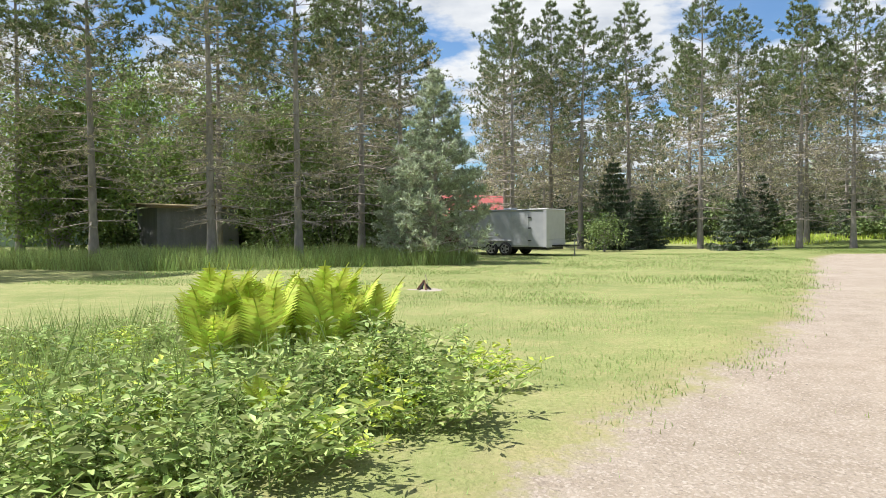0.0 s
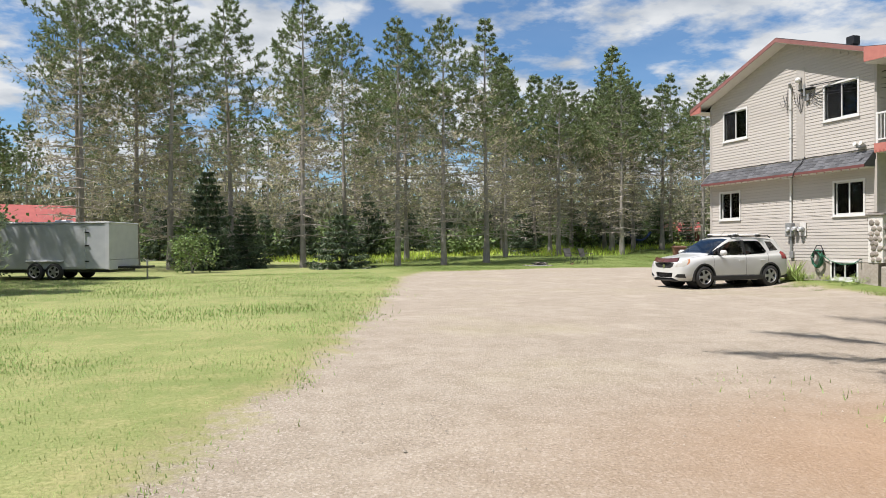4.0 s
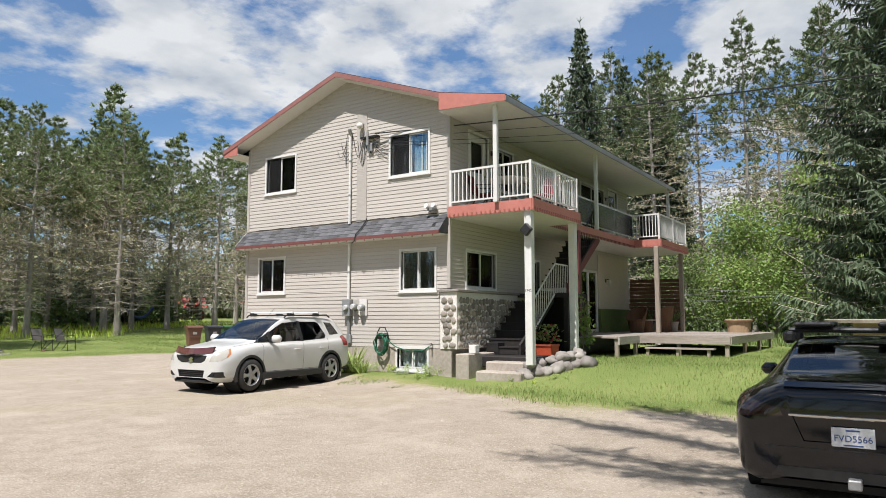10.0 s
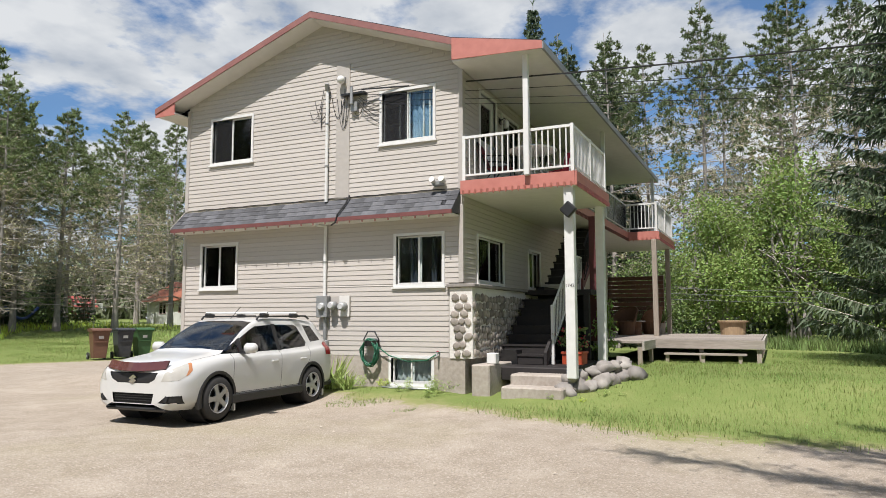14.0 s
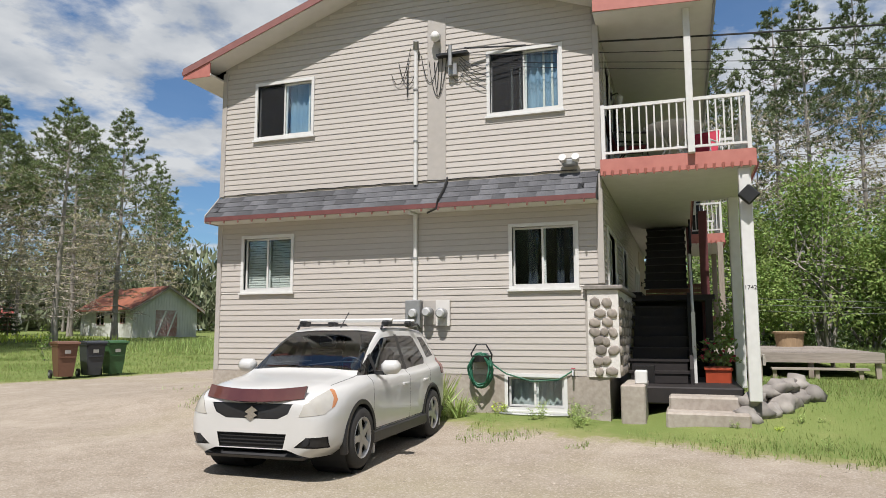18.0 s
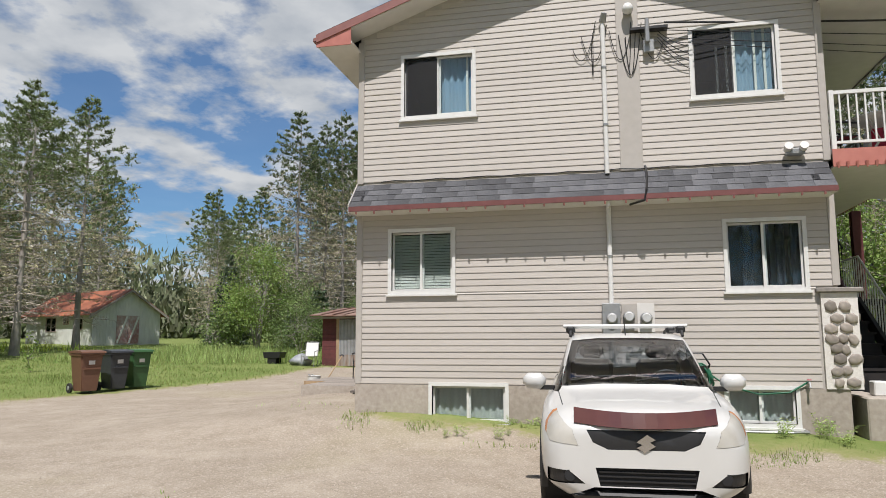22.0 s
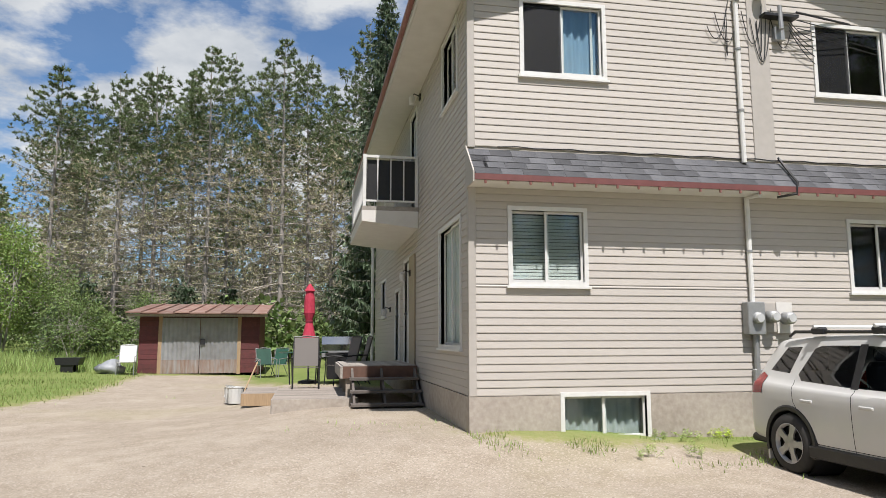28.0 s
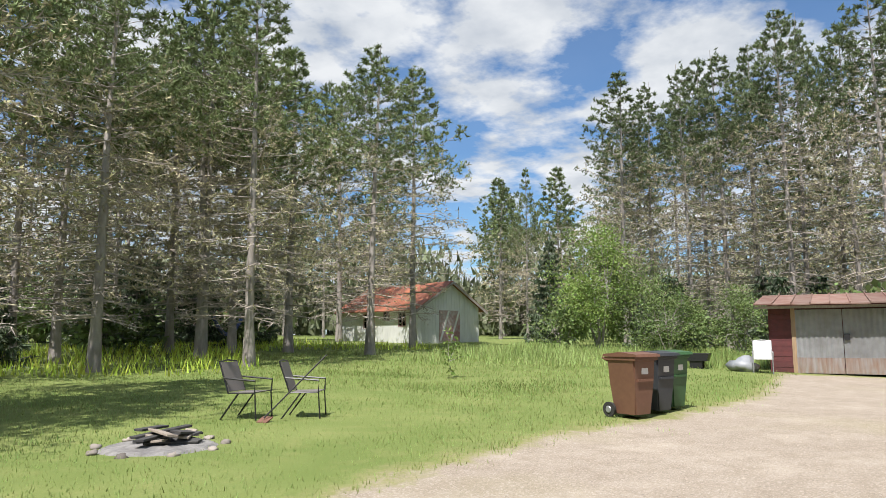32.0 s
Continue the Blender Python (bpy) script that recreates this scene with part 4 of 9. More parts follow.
for x, y, w in ((19.62, 16.89, 0.085), (22.05, 16.9, 0.085)):
    home("porch_post", box(x - w, x + w, y - w, y + w, 0.42, FB - 0.01, bevel=0.01), M_WHITE, label="weathered white square post")
for x, y in ((28.77, 16.81), (31.9, 16.85)):
    home("porch_post", box(x - 0.07, x + 0.07, y - 0.07, y + 0.07, 0.9, FB - 0.01, bevel=0.01), M_OLDPOST, label="bare weathered wooden post")
for x, y, w in ((19.42, 17.6, 0.05), (25.3, 17.5, 0.05), (32.1, 17.3, 0.05)):
    home("roof_post", box(x - w, x + w, y - w, y + w, FL - 0.02, 6.235, bevel=0.008), M_WHITE, label="white metal roof post")

# stair: lower flight up to a landing, upper flight to the balcony
for i in range(7):
    x = 20.75 + i * 0.26
    home("stair_tread", box(x, x + 0.30, 17.75, 18.70, 0.72 + i * 0.185, 0.76 + i * 0.185), M_STAIR)
    home("stair_riser", box(x + 0.02, x + 0.035, 17.78, 18.66, 0.57 + i * 0.185, 0.72 + i * 0.185), M_STAIR)
home("stair_landing", box(22.6, 23.6, 17.25, 18.80, 1.98, 2.08), M_STAIR, label="dark wooden landing")
for i in range(10):
    x = 23.5 + i * 0.235
    home("stair_tread", box(x, x + 0.27, 17.70, 18.55, 2.26 + i * 0.18, 2.30 + i * 0.18), M_STAIR)
for i in range(10):
    x = 23.5 + i * 0.235
    home("stair_riser", box(x + 0.24, x + 0.255, 17.72, 18.53, 2.13 + i * 0.18 + 0.17, 2.26 + i * 0.18 + 0.17), M_STAIR)
home("stair_stringer", prism([(20.7, 0.52), (20.7, 0.80), (22.6, 2.12), (22.6, 1.84)], "y", 17.68, 17.74), M_STAIR)
home("stair_stringer", prism([(23.4, 2.06), (23.4, 2.34), (25.85, 4.0), (25.85, 3.72)], "y", 17.62, 17.68), mat("saw_tooth_stringer", (0.16, 0.048, 0.048), (0.112, 0.032, 0.032), rough=0.6))
home("stair_post", box(23.4, 23.56, 17.3, 17.46, 0.95, FB), M_REDSTEEL, label="dark red square post")
home("stair_post", box(22.62, 22.74, 17.3, 17.42, 0.42, 1.98), M_STAIR)
sr = bmesh.new()
for h in (0.86, 0.10):
    bent([(21.1, 17.66, 0.82 + h), (22.65, 17.66, 1.98 + h), (23.45, 17.66, 1.98 + h)], 0.022, 6, sr)
rail = home("stair_railing", sr, M_WHITE, label="white stair railing")
for i in range(22):
    u = i / 21
    x = 21.1 + 2.35 * u
    z = 0.82 + min(1.16, (x - 21.1) / 1.55 * 1.16)
    home("picket", tube((x, 17.66, z + 0.1), (x, 17.66, z + 0.86), 0.011, None, 5), M_WHITE, rail)
home("rail_post", box(21.05, 21.11, 17.63, 17.69, 0.55, 1.72), M_WHITE, rail)
sr = bmesh.new()
for h in (0.9, 0.15):
    bent([(23.55, 17.62, 2.2 + h), (25.5, 17.62, 3.75 + h)], 0.02, 6, sr)
rail = home("stair_railing", sr, M_STAIR, label="dark upper stair railing")
for i in range(14):
    x = 23.6 + 1.9 * i / 13
    z = 2.2 + (x - 23.55) / 1.95 * 1.55
    home("picket", tube((x, 17.62, z + 0.15), (x, 17.62, z + 0.9), 0.011, None, 5), M_STAIR, rail)
# black sheets that paint the deep shade below stair and landing
home("stair_shade_sheet", box(23.62, 27.2, 18.6, 18.8, 0.95, 2.2), M_DARK)
home("landing_shade_sheet", box(23.55, 23.6, 17.45, 18.75, 0.5, 1.98), M_DARK)

# entry steps
steps = thing("entry_steps", (20.3, 17.6, 0.1), "two worn concrete entry steps edged by boulders", "steps")
part("lower_step", box(-1.0, 0.55, -0.62, 0.5, -0.1, 0.17, bevel=0.03), M_CONCRETE, steps)
part("upper_step", box(-0.62, 1.3, -0.55, 0.46, 0.05, 0.36, bevel=0.03), M_CONCRETE, steps)
part("platform", box(-0.2, 2.4, -0.6, 1.1, 0.2, 0.46, bevel=0.02), M_STAIR, steps, "dark wooden platform")


def boulder(r, seed, squash=0.72):
    bm = bmesh.new()
    bmesh.ops.create_icosphere(bm, subdivisions=2, radius=r)
    for v in bm.verts:
        k = 1 + 0.75 * noise.noise(v.co / r * 1.3 + Vector((seed * 3.7, seed, 0)))
        v.co = Vector((v.co.x * k * 1.15, v.co.y * k, v.co.z * k * squash))
    return bm


random.seed(5)
for i in range(13):
    course, k = (0, i) if i < 7 else (1, i - 7)
    u = (k + 0.5 * course) / 6
    x, y, r = 19.62 + 1.05 * u + random.uniform(-0.05, 0.05), 17.0 - 0.95 * u, random.uniform(0.14, 0.19) if not course else random.uniform(0.12, 0.17)
    solo("boulder", boulder(r, i, 0.8), M_BOULDER, "rough grey fieldstone stacked beside the steps", "stone", (x + 0.12 * course, y + 0.08 * course, land(x, y) + r * 0.35 + 0.20 * course), group="stones by the entry", rz=random.uniform(0, 360), smooth=True)

# lower deck
deck = thing("garden_deck", (28.5, 16.6, 0.5), "low weathered plank deck on short posts", "deck")


def deck_at(bm):
    bm.transform(Matrix.Translation((-28.5, -16.6, -0.5)))
    return bm


for i in range(44):
    x = 23.7 + i * 0.2
    y0 = 16.4 if x < 25.4 else 14.0
    part("plank", deck_at(box(x + 0.005, x + 0.195, y0, 18.9, 0.90, 0.945)), M_DECKY, deck)
part("edge_board", deck_at(box(23.7, 25.4, 16.34, 16.39, 0.74, 0.945)), M_DECK, deck)
part("edge_board", deck_at(box(25.34, 25.39, 13.95, 16.34, 0.74, 0.945)), M_DECKY, deck)
part("edge_board", deck_at(box(25.4, 32.5, 13.93, 13.98, 0.74, 0.945)), M_DECK, deck)
part("edge_board", deck_at(box(32.5, 32.55, 13.93, 18.9, 0.74, 0.945)), M_DECKY, deck)
part("step_board", deck_at(box(25.0, 25.28, 14.3, 16.1, 0.60, 0.64)), M_DECKY, deck)
for x, y in ((23.8, 16.45), (25.3, 16.45), (25.45, 14.05), (25.45, 15.3), (27.8, 14.05), (30.2, 14.05), (32.4, 14.05), (32.4, 16.4)):
    part("leg", deck_at(box(x - 0.05, x + 0.05, y - 0.05, y + 0.05, 0.25, 0.9)), M_OLDPOST, deck)
for y in (14.4, 15.2, 16.0):
    part("step_leg", deck_at(box(25.05, 25.13, y, y + 0.08, 0.25, 0.60)), M_OLDPOST, deck)

# slatted privacy fence behind the deck
fence = thing("privacy_fence", (32.6, 18.0, 0.9), "rough red-brown slatted privacy screen beside the deck", "fence")
for i in range(13):
    part("slat", box(-0.03 + 0.012 * (i % 2), 0.0 + 0.012 * (i % 2), -0.9, 1.0, 0.1 + i * 0.148, 0.1 + i * 0.148 + 0.13), M_BROWNWOOD, fence)
for y in (-0.85, 0.1, 0.95):
    part("post", box(0.02, 0.11, y - 0.05, y + 0.05, 0, 2.05), M_OLDPOST, fence)

# north balcony
nb = [(23.75, 27.15)]
home("balcony_floor", box(23.75, 27.15, YN, 27.0, 3.80, 3.88), M_DECK)
home("balcony_underside", prism([(YN + 0.02, 3.48), (27.0, 3.60), (27.0, 3.80), (YN + 0.02, 3.80)], "x", 23.75, 27.15), M_SOFFIT, label="boxed pale balcony base")
for p, q in (((23.8, YN + 0.05), (23.8, 26.95)), ((23.8, 26.95), (27.1, 26.95)), ((27.1, 26.95), (27.1, YN + 0.05))):
    railing(p, q, z=3.88, height=0.98, gap=0.24, first=p[0] == 23.8 and p[1] < 26)
home("privacy_cloth", box(23.84, 23.85, YN + 0.06, 26.9, 3.98, 4.78), M_BLACK, label="black privacy cloth")
home("privacy_cloth", box(23.9, 27.05, 26.90, 26.91, 3.98, 4.78), M_BLACK, label="black privacy cloth")
home("downpipe", tube((32.1, YN + 0.12, 0.4), (32.1, YN + 0.12, 5.3), 0.045), M_WHITE)
home("downpipe", bent([(31.9, 26.58, 6.15), (32.0, 26.3, 5.7), (32.1, YN + 0.12, 5.3)], 0.045), M_WHITE)
home("beige_panel", box(24.08, 24.78, YN + 0.02, YN + 0.05, 0.95, 3.05), mat("tan_panel", (0.376, 0.32, 0.224), (0.336, 0.288, 0.2), rough=0.7))

# ---- trees ----
class Soup:
    """Loose triangles and quads gathered into one mesh."""

    def __init__(self):
        self.v, self.f = [], []

    def tri(self, a, b, c):
        k = len(self.v)
        self.v += [tuple(a), tuple(b), tuple(c)]
        self.f.append((k, k + 1, k + 2))

    def quad(self, a, b, c, d):
        k = len(self.v)
        self.v += [tuple(a), tuple(b), tuple(c), tuple(d)]
        self.f.append((k, k + 1, k + 2, k + 3))

    def stick(self, p, q, r0, r1, n=4):
        p, q = Vector(p), Vector(q)
        d = q - p
        if d.length < 1e-4:
            return
        turn = d.to_track_quat("Z", "Y").to_matrix()
        k = len(self.v)
        ring = [Vector((math.cos(i * math.tau / n), math.sin(i * math.tau / n), 0)) for i in range(n)]
        self.v += [tuple(p + turn @ (c * r0)) for c in ring] + [tuple(q + turn @ (c * r1)) for c in ring]
        self.f += [(k + i, k + (i + 1) % n, k + n + (i + 1) % n, k + n + i) for i in range(n)]

    def blade(self, p, tip, w, rnd):
        """A narrow leaf of one triangle, turned at random about its length."""
        p, tip = Vector(p), Vector(tip)
        s = (tip - p).cross(Vector((rnd.uniform(-1, 1), rnd.uniform(-1, 1), rnd.uniform(-1, 1))))
        if s.length < 1e-6:
            return
        s = s.normalized() * w / 2
        self.tri(p - s, p + s, tip)

    def leaf(self, p, way, size, rnd, wide=0.36):
        """A leaf of two triangles folded along its rib."""
        p, way = Vector(p), Vector(way).normalized()
        s = way.cross(Vector((rnd.uniform(-1, 1), rnd.uniform(-1, 1), rnd.uniform(0.2, 1)))).normalized() * size * wide
        mid = p + way * size * 0.5 + Vector((0, 0, size * 0.1))
        self.quad(p, mid - s, p + way * size, mid + s)

    def mesh(self, name, material, smooth=False):
        return raw(name, self.v, self.f, material, smooth)


def trunk_mesh(rnd, h, r, name="trunk", lean=0.02, sides=9):
    bm = bmesh.new()
    n = 9
    rings = []
    dx, dy = rnd.uniform(-lean, lean), rnd.uniform(-lean, lean)
    for i in range(n + 1):
        u = i / n
        z = -0.15 + (h + 0.15) * u
        rr = r * (1.0 + 0.3 * max(0, 1 - z / 0.5)) * (1 - 0.93 * u ** 1.1)
        ox, oy = dx * z + 0.05 * math.sin(u * 5 + dx * 90), dy * z + 0.05 * math.cos(u * 4 + dy * 70)
        rings.append([bm.verts.new((ox + rr * math.cos(a) * rnd.uniform(0.93, 1.07), oy + rr * math.sin(a) * rnd.uniform(0.93, 1.07), z)) for a in (k * math.tau / sides for k in range(sides))])
    for a, b in zip(rings, rings[1:]):
        for k in range(sides):
            bm.faces.new((a[k], a[(k + 1) % sides], b[(k + 1) % sides], b[k]))
    return finish(name, bm, M_BARK, True)


def tuft(soup, p, way, size, rnd, n=9, w=0.034):
    """A brush of needles at a shoot's end, pointing up and out."""
    way = Vector(way).normalized()
    for _ in range(n):
        d = (way + Vector((rnd.gauss(0, 0.55), rnd.gauss(0, 0.55), rnd.gauss(0.15, 0.45)))).normalized()
        soup.blade(p + way * rnd.uniform(-0.4, 0.3) * size, p + d * size * rnd.uniform(0.7, 1.25), w, rnd)


def pine_kind(name, seed, h=14.0, r=0.145, bare=0.14, live=0.50, reach=2.5, fine=1.0, needle=M_NEEDLE, dry=1.0, bounds=None, bushy=1.0, slim=1.0, blunt=1.7, soft=1.0):
    """A plantation pine: bare lower stem, dead grey whorls, browning middle and a green top. Returns its meshes."""
    rnd = random.Random(seed)
    fat = min(1.9, 1 / fine ** 0.8) * slim
    wood, green, dead, brown = Soup(), Soup(), Soup(), Soup()
    z = h * bare
    while z < h * 0.985:
        u = z / h
        k = rnd.choice((3, 3, 4, 4)) if u < live else rnd.choice((4, 5, 5, 6))
        a0 = rnd.uniform(0, 6.28)
        if u < live:
            length = reach * (0.62 + 0.38 * sm(u, bare, 0.38))
        else:
            length = reach * (1 - ((u - live) / (1 - live)) ** blunt) * 0.92 + 0.2
        for i in range(k):
            a = a0 + i * math.tau / k + rnd.uniform(-0.4, 0.4)
            ln = length * rnd.uniform(0.55, 1.2)
            if bounds and z < bounds[2]:
                lean_y = math.sin(a) - 0.3 * math.cos(a)
                ln = min(ln, bounds[0] / max(0.05, lean_y), bounds[1] / max(0.05, -math.cos(a)))
            rise = rnd.uniform(-0.16, 0.12) if u < live else rnd.uniform(0.05, 0.32) + 0.45 * max(0, u - 0.75)
            out = Vector((math.cos(a), math.sin(a), rise))
            mid = Vector((0, 0, z)) + out * ln * 0.55 + Vector((0, 0, -0.06 * ln))
            end = Vector((0, 0, z)) + out * ln + Vector((rnd.uniform(-0.2, 0.2), rnd.uniform(-0.2, 0.2), 0.10 * ln if u > live else -0.10 * ln))
            rb = r * 0.17 * (1 - u) + 0.012
            wood.stick((0, 0, z), mid, rb, rb * 0.62)
            wood.stick(mid, end, rb * 0.62, 0.006, 3)
            n = int((11 if u < live else 11 * (bushy if z < 6.5 else 0.7 * bushy + 0.3)) * fine * (0.5 + 0.5 * ln / reach)) + 2
            for _ in range(n):
                t = rnd.uniform(0.18, 1.0) if u < live else 0.25 + 0.75 * rnd.random() ** 0.6
                p = (Vector((0, 0, z)).lerp(mid, t / 0.55) if t < 0.55 else mid.lerp(end, (t - 0.55) / 0.45))
                d = Vector((out.x * 0.6 + rnd.gauss(0, 0.6), out.y * 0.6 + rnd.gauss(0, 0.6), rnd.gauss(0.05, 0.3))).normalized()
                tl = rnd.uniform(0.3, 0.95) * (0.65 + 0.35 * ln / reach)
                if u < live:
                    dead.blade(p, p + d * tl, 0.03 * fat, rnd)
                    for _ in range(2):
                        q = p + d * tl * rnd.uniform(0.3, 0.9)
                        e = (d + Vector((rnd.gauss(0, 0.6), rnd.gauss(0, 0.6), rnd.gauss(0, 0.5)))).normalized()
                        dead.blade(q, q + e * tl * 0.5, 0.022 * fat, rnd)
                    if u > bare + 0.08 and rnd.random() < dry * sm(u, 0.22, 0.42):
                        tuft(brown, p + d * tl, d, 0.27, rnd, int(8 * min(1, fine) + 1), 0.032 * fat)
                else:
                    tip = p + d * tl * 0.6
                    wood.stick(p, tip, 0.010, 0.004, 3)
                    tuft(green, tip, Vector((d.x * 0.6, d.y * 0.6, 0.75)), 0.30 * soft, rnd, int(9 * min(1.2, fine)) + 2, 0.038 * fat)
                    if rnd.random() < 0.75:
                        q = p + d * tl * 0.25
                        tuft(green if u > live + 0.10 or rnd.random() < 0.5 else brown, q, Vector((d.x, d.y, 0.6)), 0.26 * soft, rnd, int(6 * min(1.2, fine)) + 2, 0.036 * fat)
            if u >= live:
                tuft(green, end, Vector((out.x * 0.5, out.y * 0.5, 0.8)), 0.30, rnd, int(9 * min(1.2, fine)) + 2, 0.038 * fat)
        z += rnd.uniform(0.36, 0.54) / (0.62 + 0.38 * fine)
    for _ in range(6):
        tuft(green, Vector((rnd.uniform(-0.1, 0.1), rnd.uniform(-0.1, 0.1), h - rnd.uniform(0, 0.5))), (0, 0, 1), 0.3, rnd, 8)
    tr = trunk_mesh(rnd, h, r, sides=9 if fine > 0.6 else 6)
    return [("trunk", tr), ("branchwork", wood.mesh("branchwork", M_DEADWOOD)), ("dead_branchwork", dead.mesh("dead_branchwork", M_DEADWOOD)),
            ("dry_foliage", brown.mesh("dry_foliage", M_NEEDLEDRY)), ("crown", green.mesh("crown", needle))]


def loose(name, tris, material):
    """One mesh of loose triangles from an array of corners."""
    tris = np.ascontiguousarray(tris, np.float32)
    n = len(tris)
    me = bpy.data.meshes.new(name)
    me.vertices.add(n * 3)
    me.vertices.foreach_set("co", tris.ravel())
    me.loops.add(n * 3)
    me.loops.foreach_set("vertex_index", np.arange(n * 3, dtype=np.int32))
    me.polygons.add(n)
    me.polygons.foreach_set("loop_start", np.arange(0, n * 3, 3, dtype=np.int32))
    me.update(calc_edges=True)
    me.materials.append(material)
    return me


def unit(v):
    return v / np.maximum(1e-6, np.linalg.norm(v, axis=-1, keepdims=True))


def slivers(p, q, w, rng):
    """Narrow triangles from p to q, each turned at random about its length."""
    s = unit(np.cross(q - p, rng.normal(size=p.shape))) * (np.asarray(w).reshape(-1, 1) if np.ndim(w) else w) / 2
    return np.stack([p - s, p + s, q], 1)


def brushes(centre, way, size, each, width, rng, spread=0.62):
    """Round brushes of short needles about each centre, leaning the given way."""
    c = np.repeat(centre, each, 0)
    d = unit(np.repeat(unit(way), each, 0) * 0.55 + rng.normal(size=c.shape) * spread)
    z = np.repeat(size, each)[:, None] * rng.uniform(0.6, 1.2, (len(c), 1))
    return slivers(c - d * z * 0.12, c + d * z, width, rng)


def conifer_kind(seed, h=14.0, r=0.15, bare=0.12, live=0.52, reach=2.5, fine=1.0, needle=M_NEEDLE, dry=0.8, taper=1.4, needles=11, size=0.2, width=0.05, dense=1.0, twigs=1.0, step=0.46):
    """A pine: bare stem, fine dead grey branches, a browning middle and a green crown of needle brushes. Returns its meshes."""
    rng, rnd = np.random.default_rng(seed), random.Random(seed)
    wood = Soup()
    tips, ways, zone, twig_p, twig_q, twig_w = [], [], [], [], [], []
    z = h * bare
    while z < h * 0.985:
        u = z / h
        alive = u >= live
        k = rnd.choice((4, 5, 5, 6)) if alive else rnd.choice((3, 4, 5))
        if alive:
            length = reach * (1 - ((u - live) / (1 - live)) ** taper) * 0.95 + 0.16
        else:
            length = reach * (0.66 + 0.34 * sm(u, bare, live * 0.9))
        a0 = rnd.uniform(0, 6.28)
        for i in range(k):
            a = a0 + i * math.tau / k + rnd.uniform(-0.35, 0.35)
            ln = length * rnd.uniform(0.6, 1.18)
            rise = rnd.uniform(0.0, 0.3) + 0.6 * max(0, u - 0.72) if alive else rnd.uniform(-0.22, 0.1)
            lift = 0.20 if alive else -0.05
            o, side = np.array((math.cos(a), math.sin(a), 0.0)), np.array((-math.sin(a), math.cos(a), 0.0))
            base = np.array((0, 0, z))

            def at(t):
                t = np.asarray(t, float).reshape(-1, 1)
                return base + o * ln * t + np.array((0, 0, 1.0)) * ln * (rise * t + lift * t * t) + side * ln * 0.06 * np.sin(t * 4 + a)

            rb = r * 0.15 * (1 - u) + 0.010
            p0, p1, p2 = at((0, 0.5, 1.0))
            wood.stick(p0, p1, rb, rb * 0.62, 4)
            wood.stick(p1, p2, rb * 0.62, 0.005, 3)
            m = int(ln * (8.5 if alive else 7.5 * twigs) * fine * dense) + 3
            t = rng.uniform(0.22, 1.0, m) ** (0.7 if alive else 1.0)
            p = at(t)
            out = rng.choice((-1.0, 1.0), m) * rng.uniform(0.1, 0.42, m) * ln * (1.12 - t) ** 0.6
            q = p + side * out[:, None] + o * (np.abs(out) * 0.65)[:, None] + np.array((0, 0, 1.0)) * (rng.normal(0.03 if alive else -0.02, 0.12, m) * ln * 0.5)[:, None]
            twig_p.append(p), twig_q.append(q), twig_w.append(np.full(m, 0.022 if alive else 0.024))
            if alive:
                for f in (1.0, 0.55):
                    tips.append(p + (q - p) * f)
                    ways.append(unit(q - p) * 0.5 + np.array((0, 0, 0.8)))
                    zone.append(np.full(m, (u - live) / (1 - live) + (f - 1) * 0.3))
            else:
                for f in (0.45, 0.7, 0.95):
                    b = p + (q - p) * f
                    e = b + unit((q - p) + rng.normal(size=b.shape) * np.linalg.norm(q - p, axis=1, keepdims=True) * 0.9) * (rng.uniform(0.10, 0.34, (m, 1)))
                    twig_p.append(b), twig_q.append(e), twig_w.append(np.full(m, 0.016))
                for f in (1.0, 0.6):
                    keep = rng.random(m) < dry * sm(u, bare - 0.02, live * 0.8)
                    tips.append((p + (q - p) * f)[keep])
                    ways.append((q - p)[keep])
                    zone.append(np.full(int(keep.sum()), -1.0))
        z += rnd.uniform(0.8, 1.2) * step
    tips.append(np.array([(rnd.uniform(-0.12, 0.12), rnd.uniform(-0.12, 0.12), h - 0.12 * i) for i in range(6)]))
    ways.append(np.tile((0, 0, 1.0), (6, 1)))
    zone.append(np.ones(6))
    tips, ways, zone = np.concatenate(tips), np.concatenate(ways), np.concatenate(zone)
    fading = (zone < 0) | ((zone < 0.25) & (rng.random(len(zone)) < 0.55 - 2.0 * zone)) & (dry > 0)
    fat = width * min(1.9, 1 / fine ** 0.6)
    green = brushes(tips[~fading], ways[~fading], size * rng.uniform(0.75, 1.2, int((~fading).sum())), needles, fat, rng)
    parts = [("trunk", trunk_mesh(rnd, h, r, sides=9 if fine > 0.6 else 6)), ("branchwork", wood.mesh("branchwork", M_DEADWOOD)),
             ("dead_branchwork", loose("dead_branchwork", slivers(np.concatenate(twig_p), np.concatenate(twig_q), np.concatenate(twig_w) * min(1.6, 1 / fine ** 0.5), rng), M_DEADWOOD)),
             ("crown", loose("crown", green, needle))]
    if dry:
        parts.append(("dry_foliage", loose("dry_foliage", brushes(tips[fading], ways[fading], 0.85 * size * rng.uniform(0.6, 1.2, int(fading.sum())), max(3, needles // 2), fat * 0.8, rng, 0.8), M_NEEDLEDRY)))
    return parts


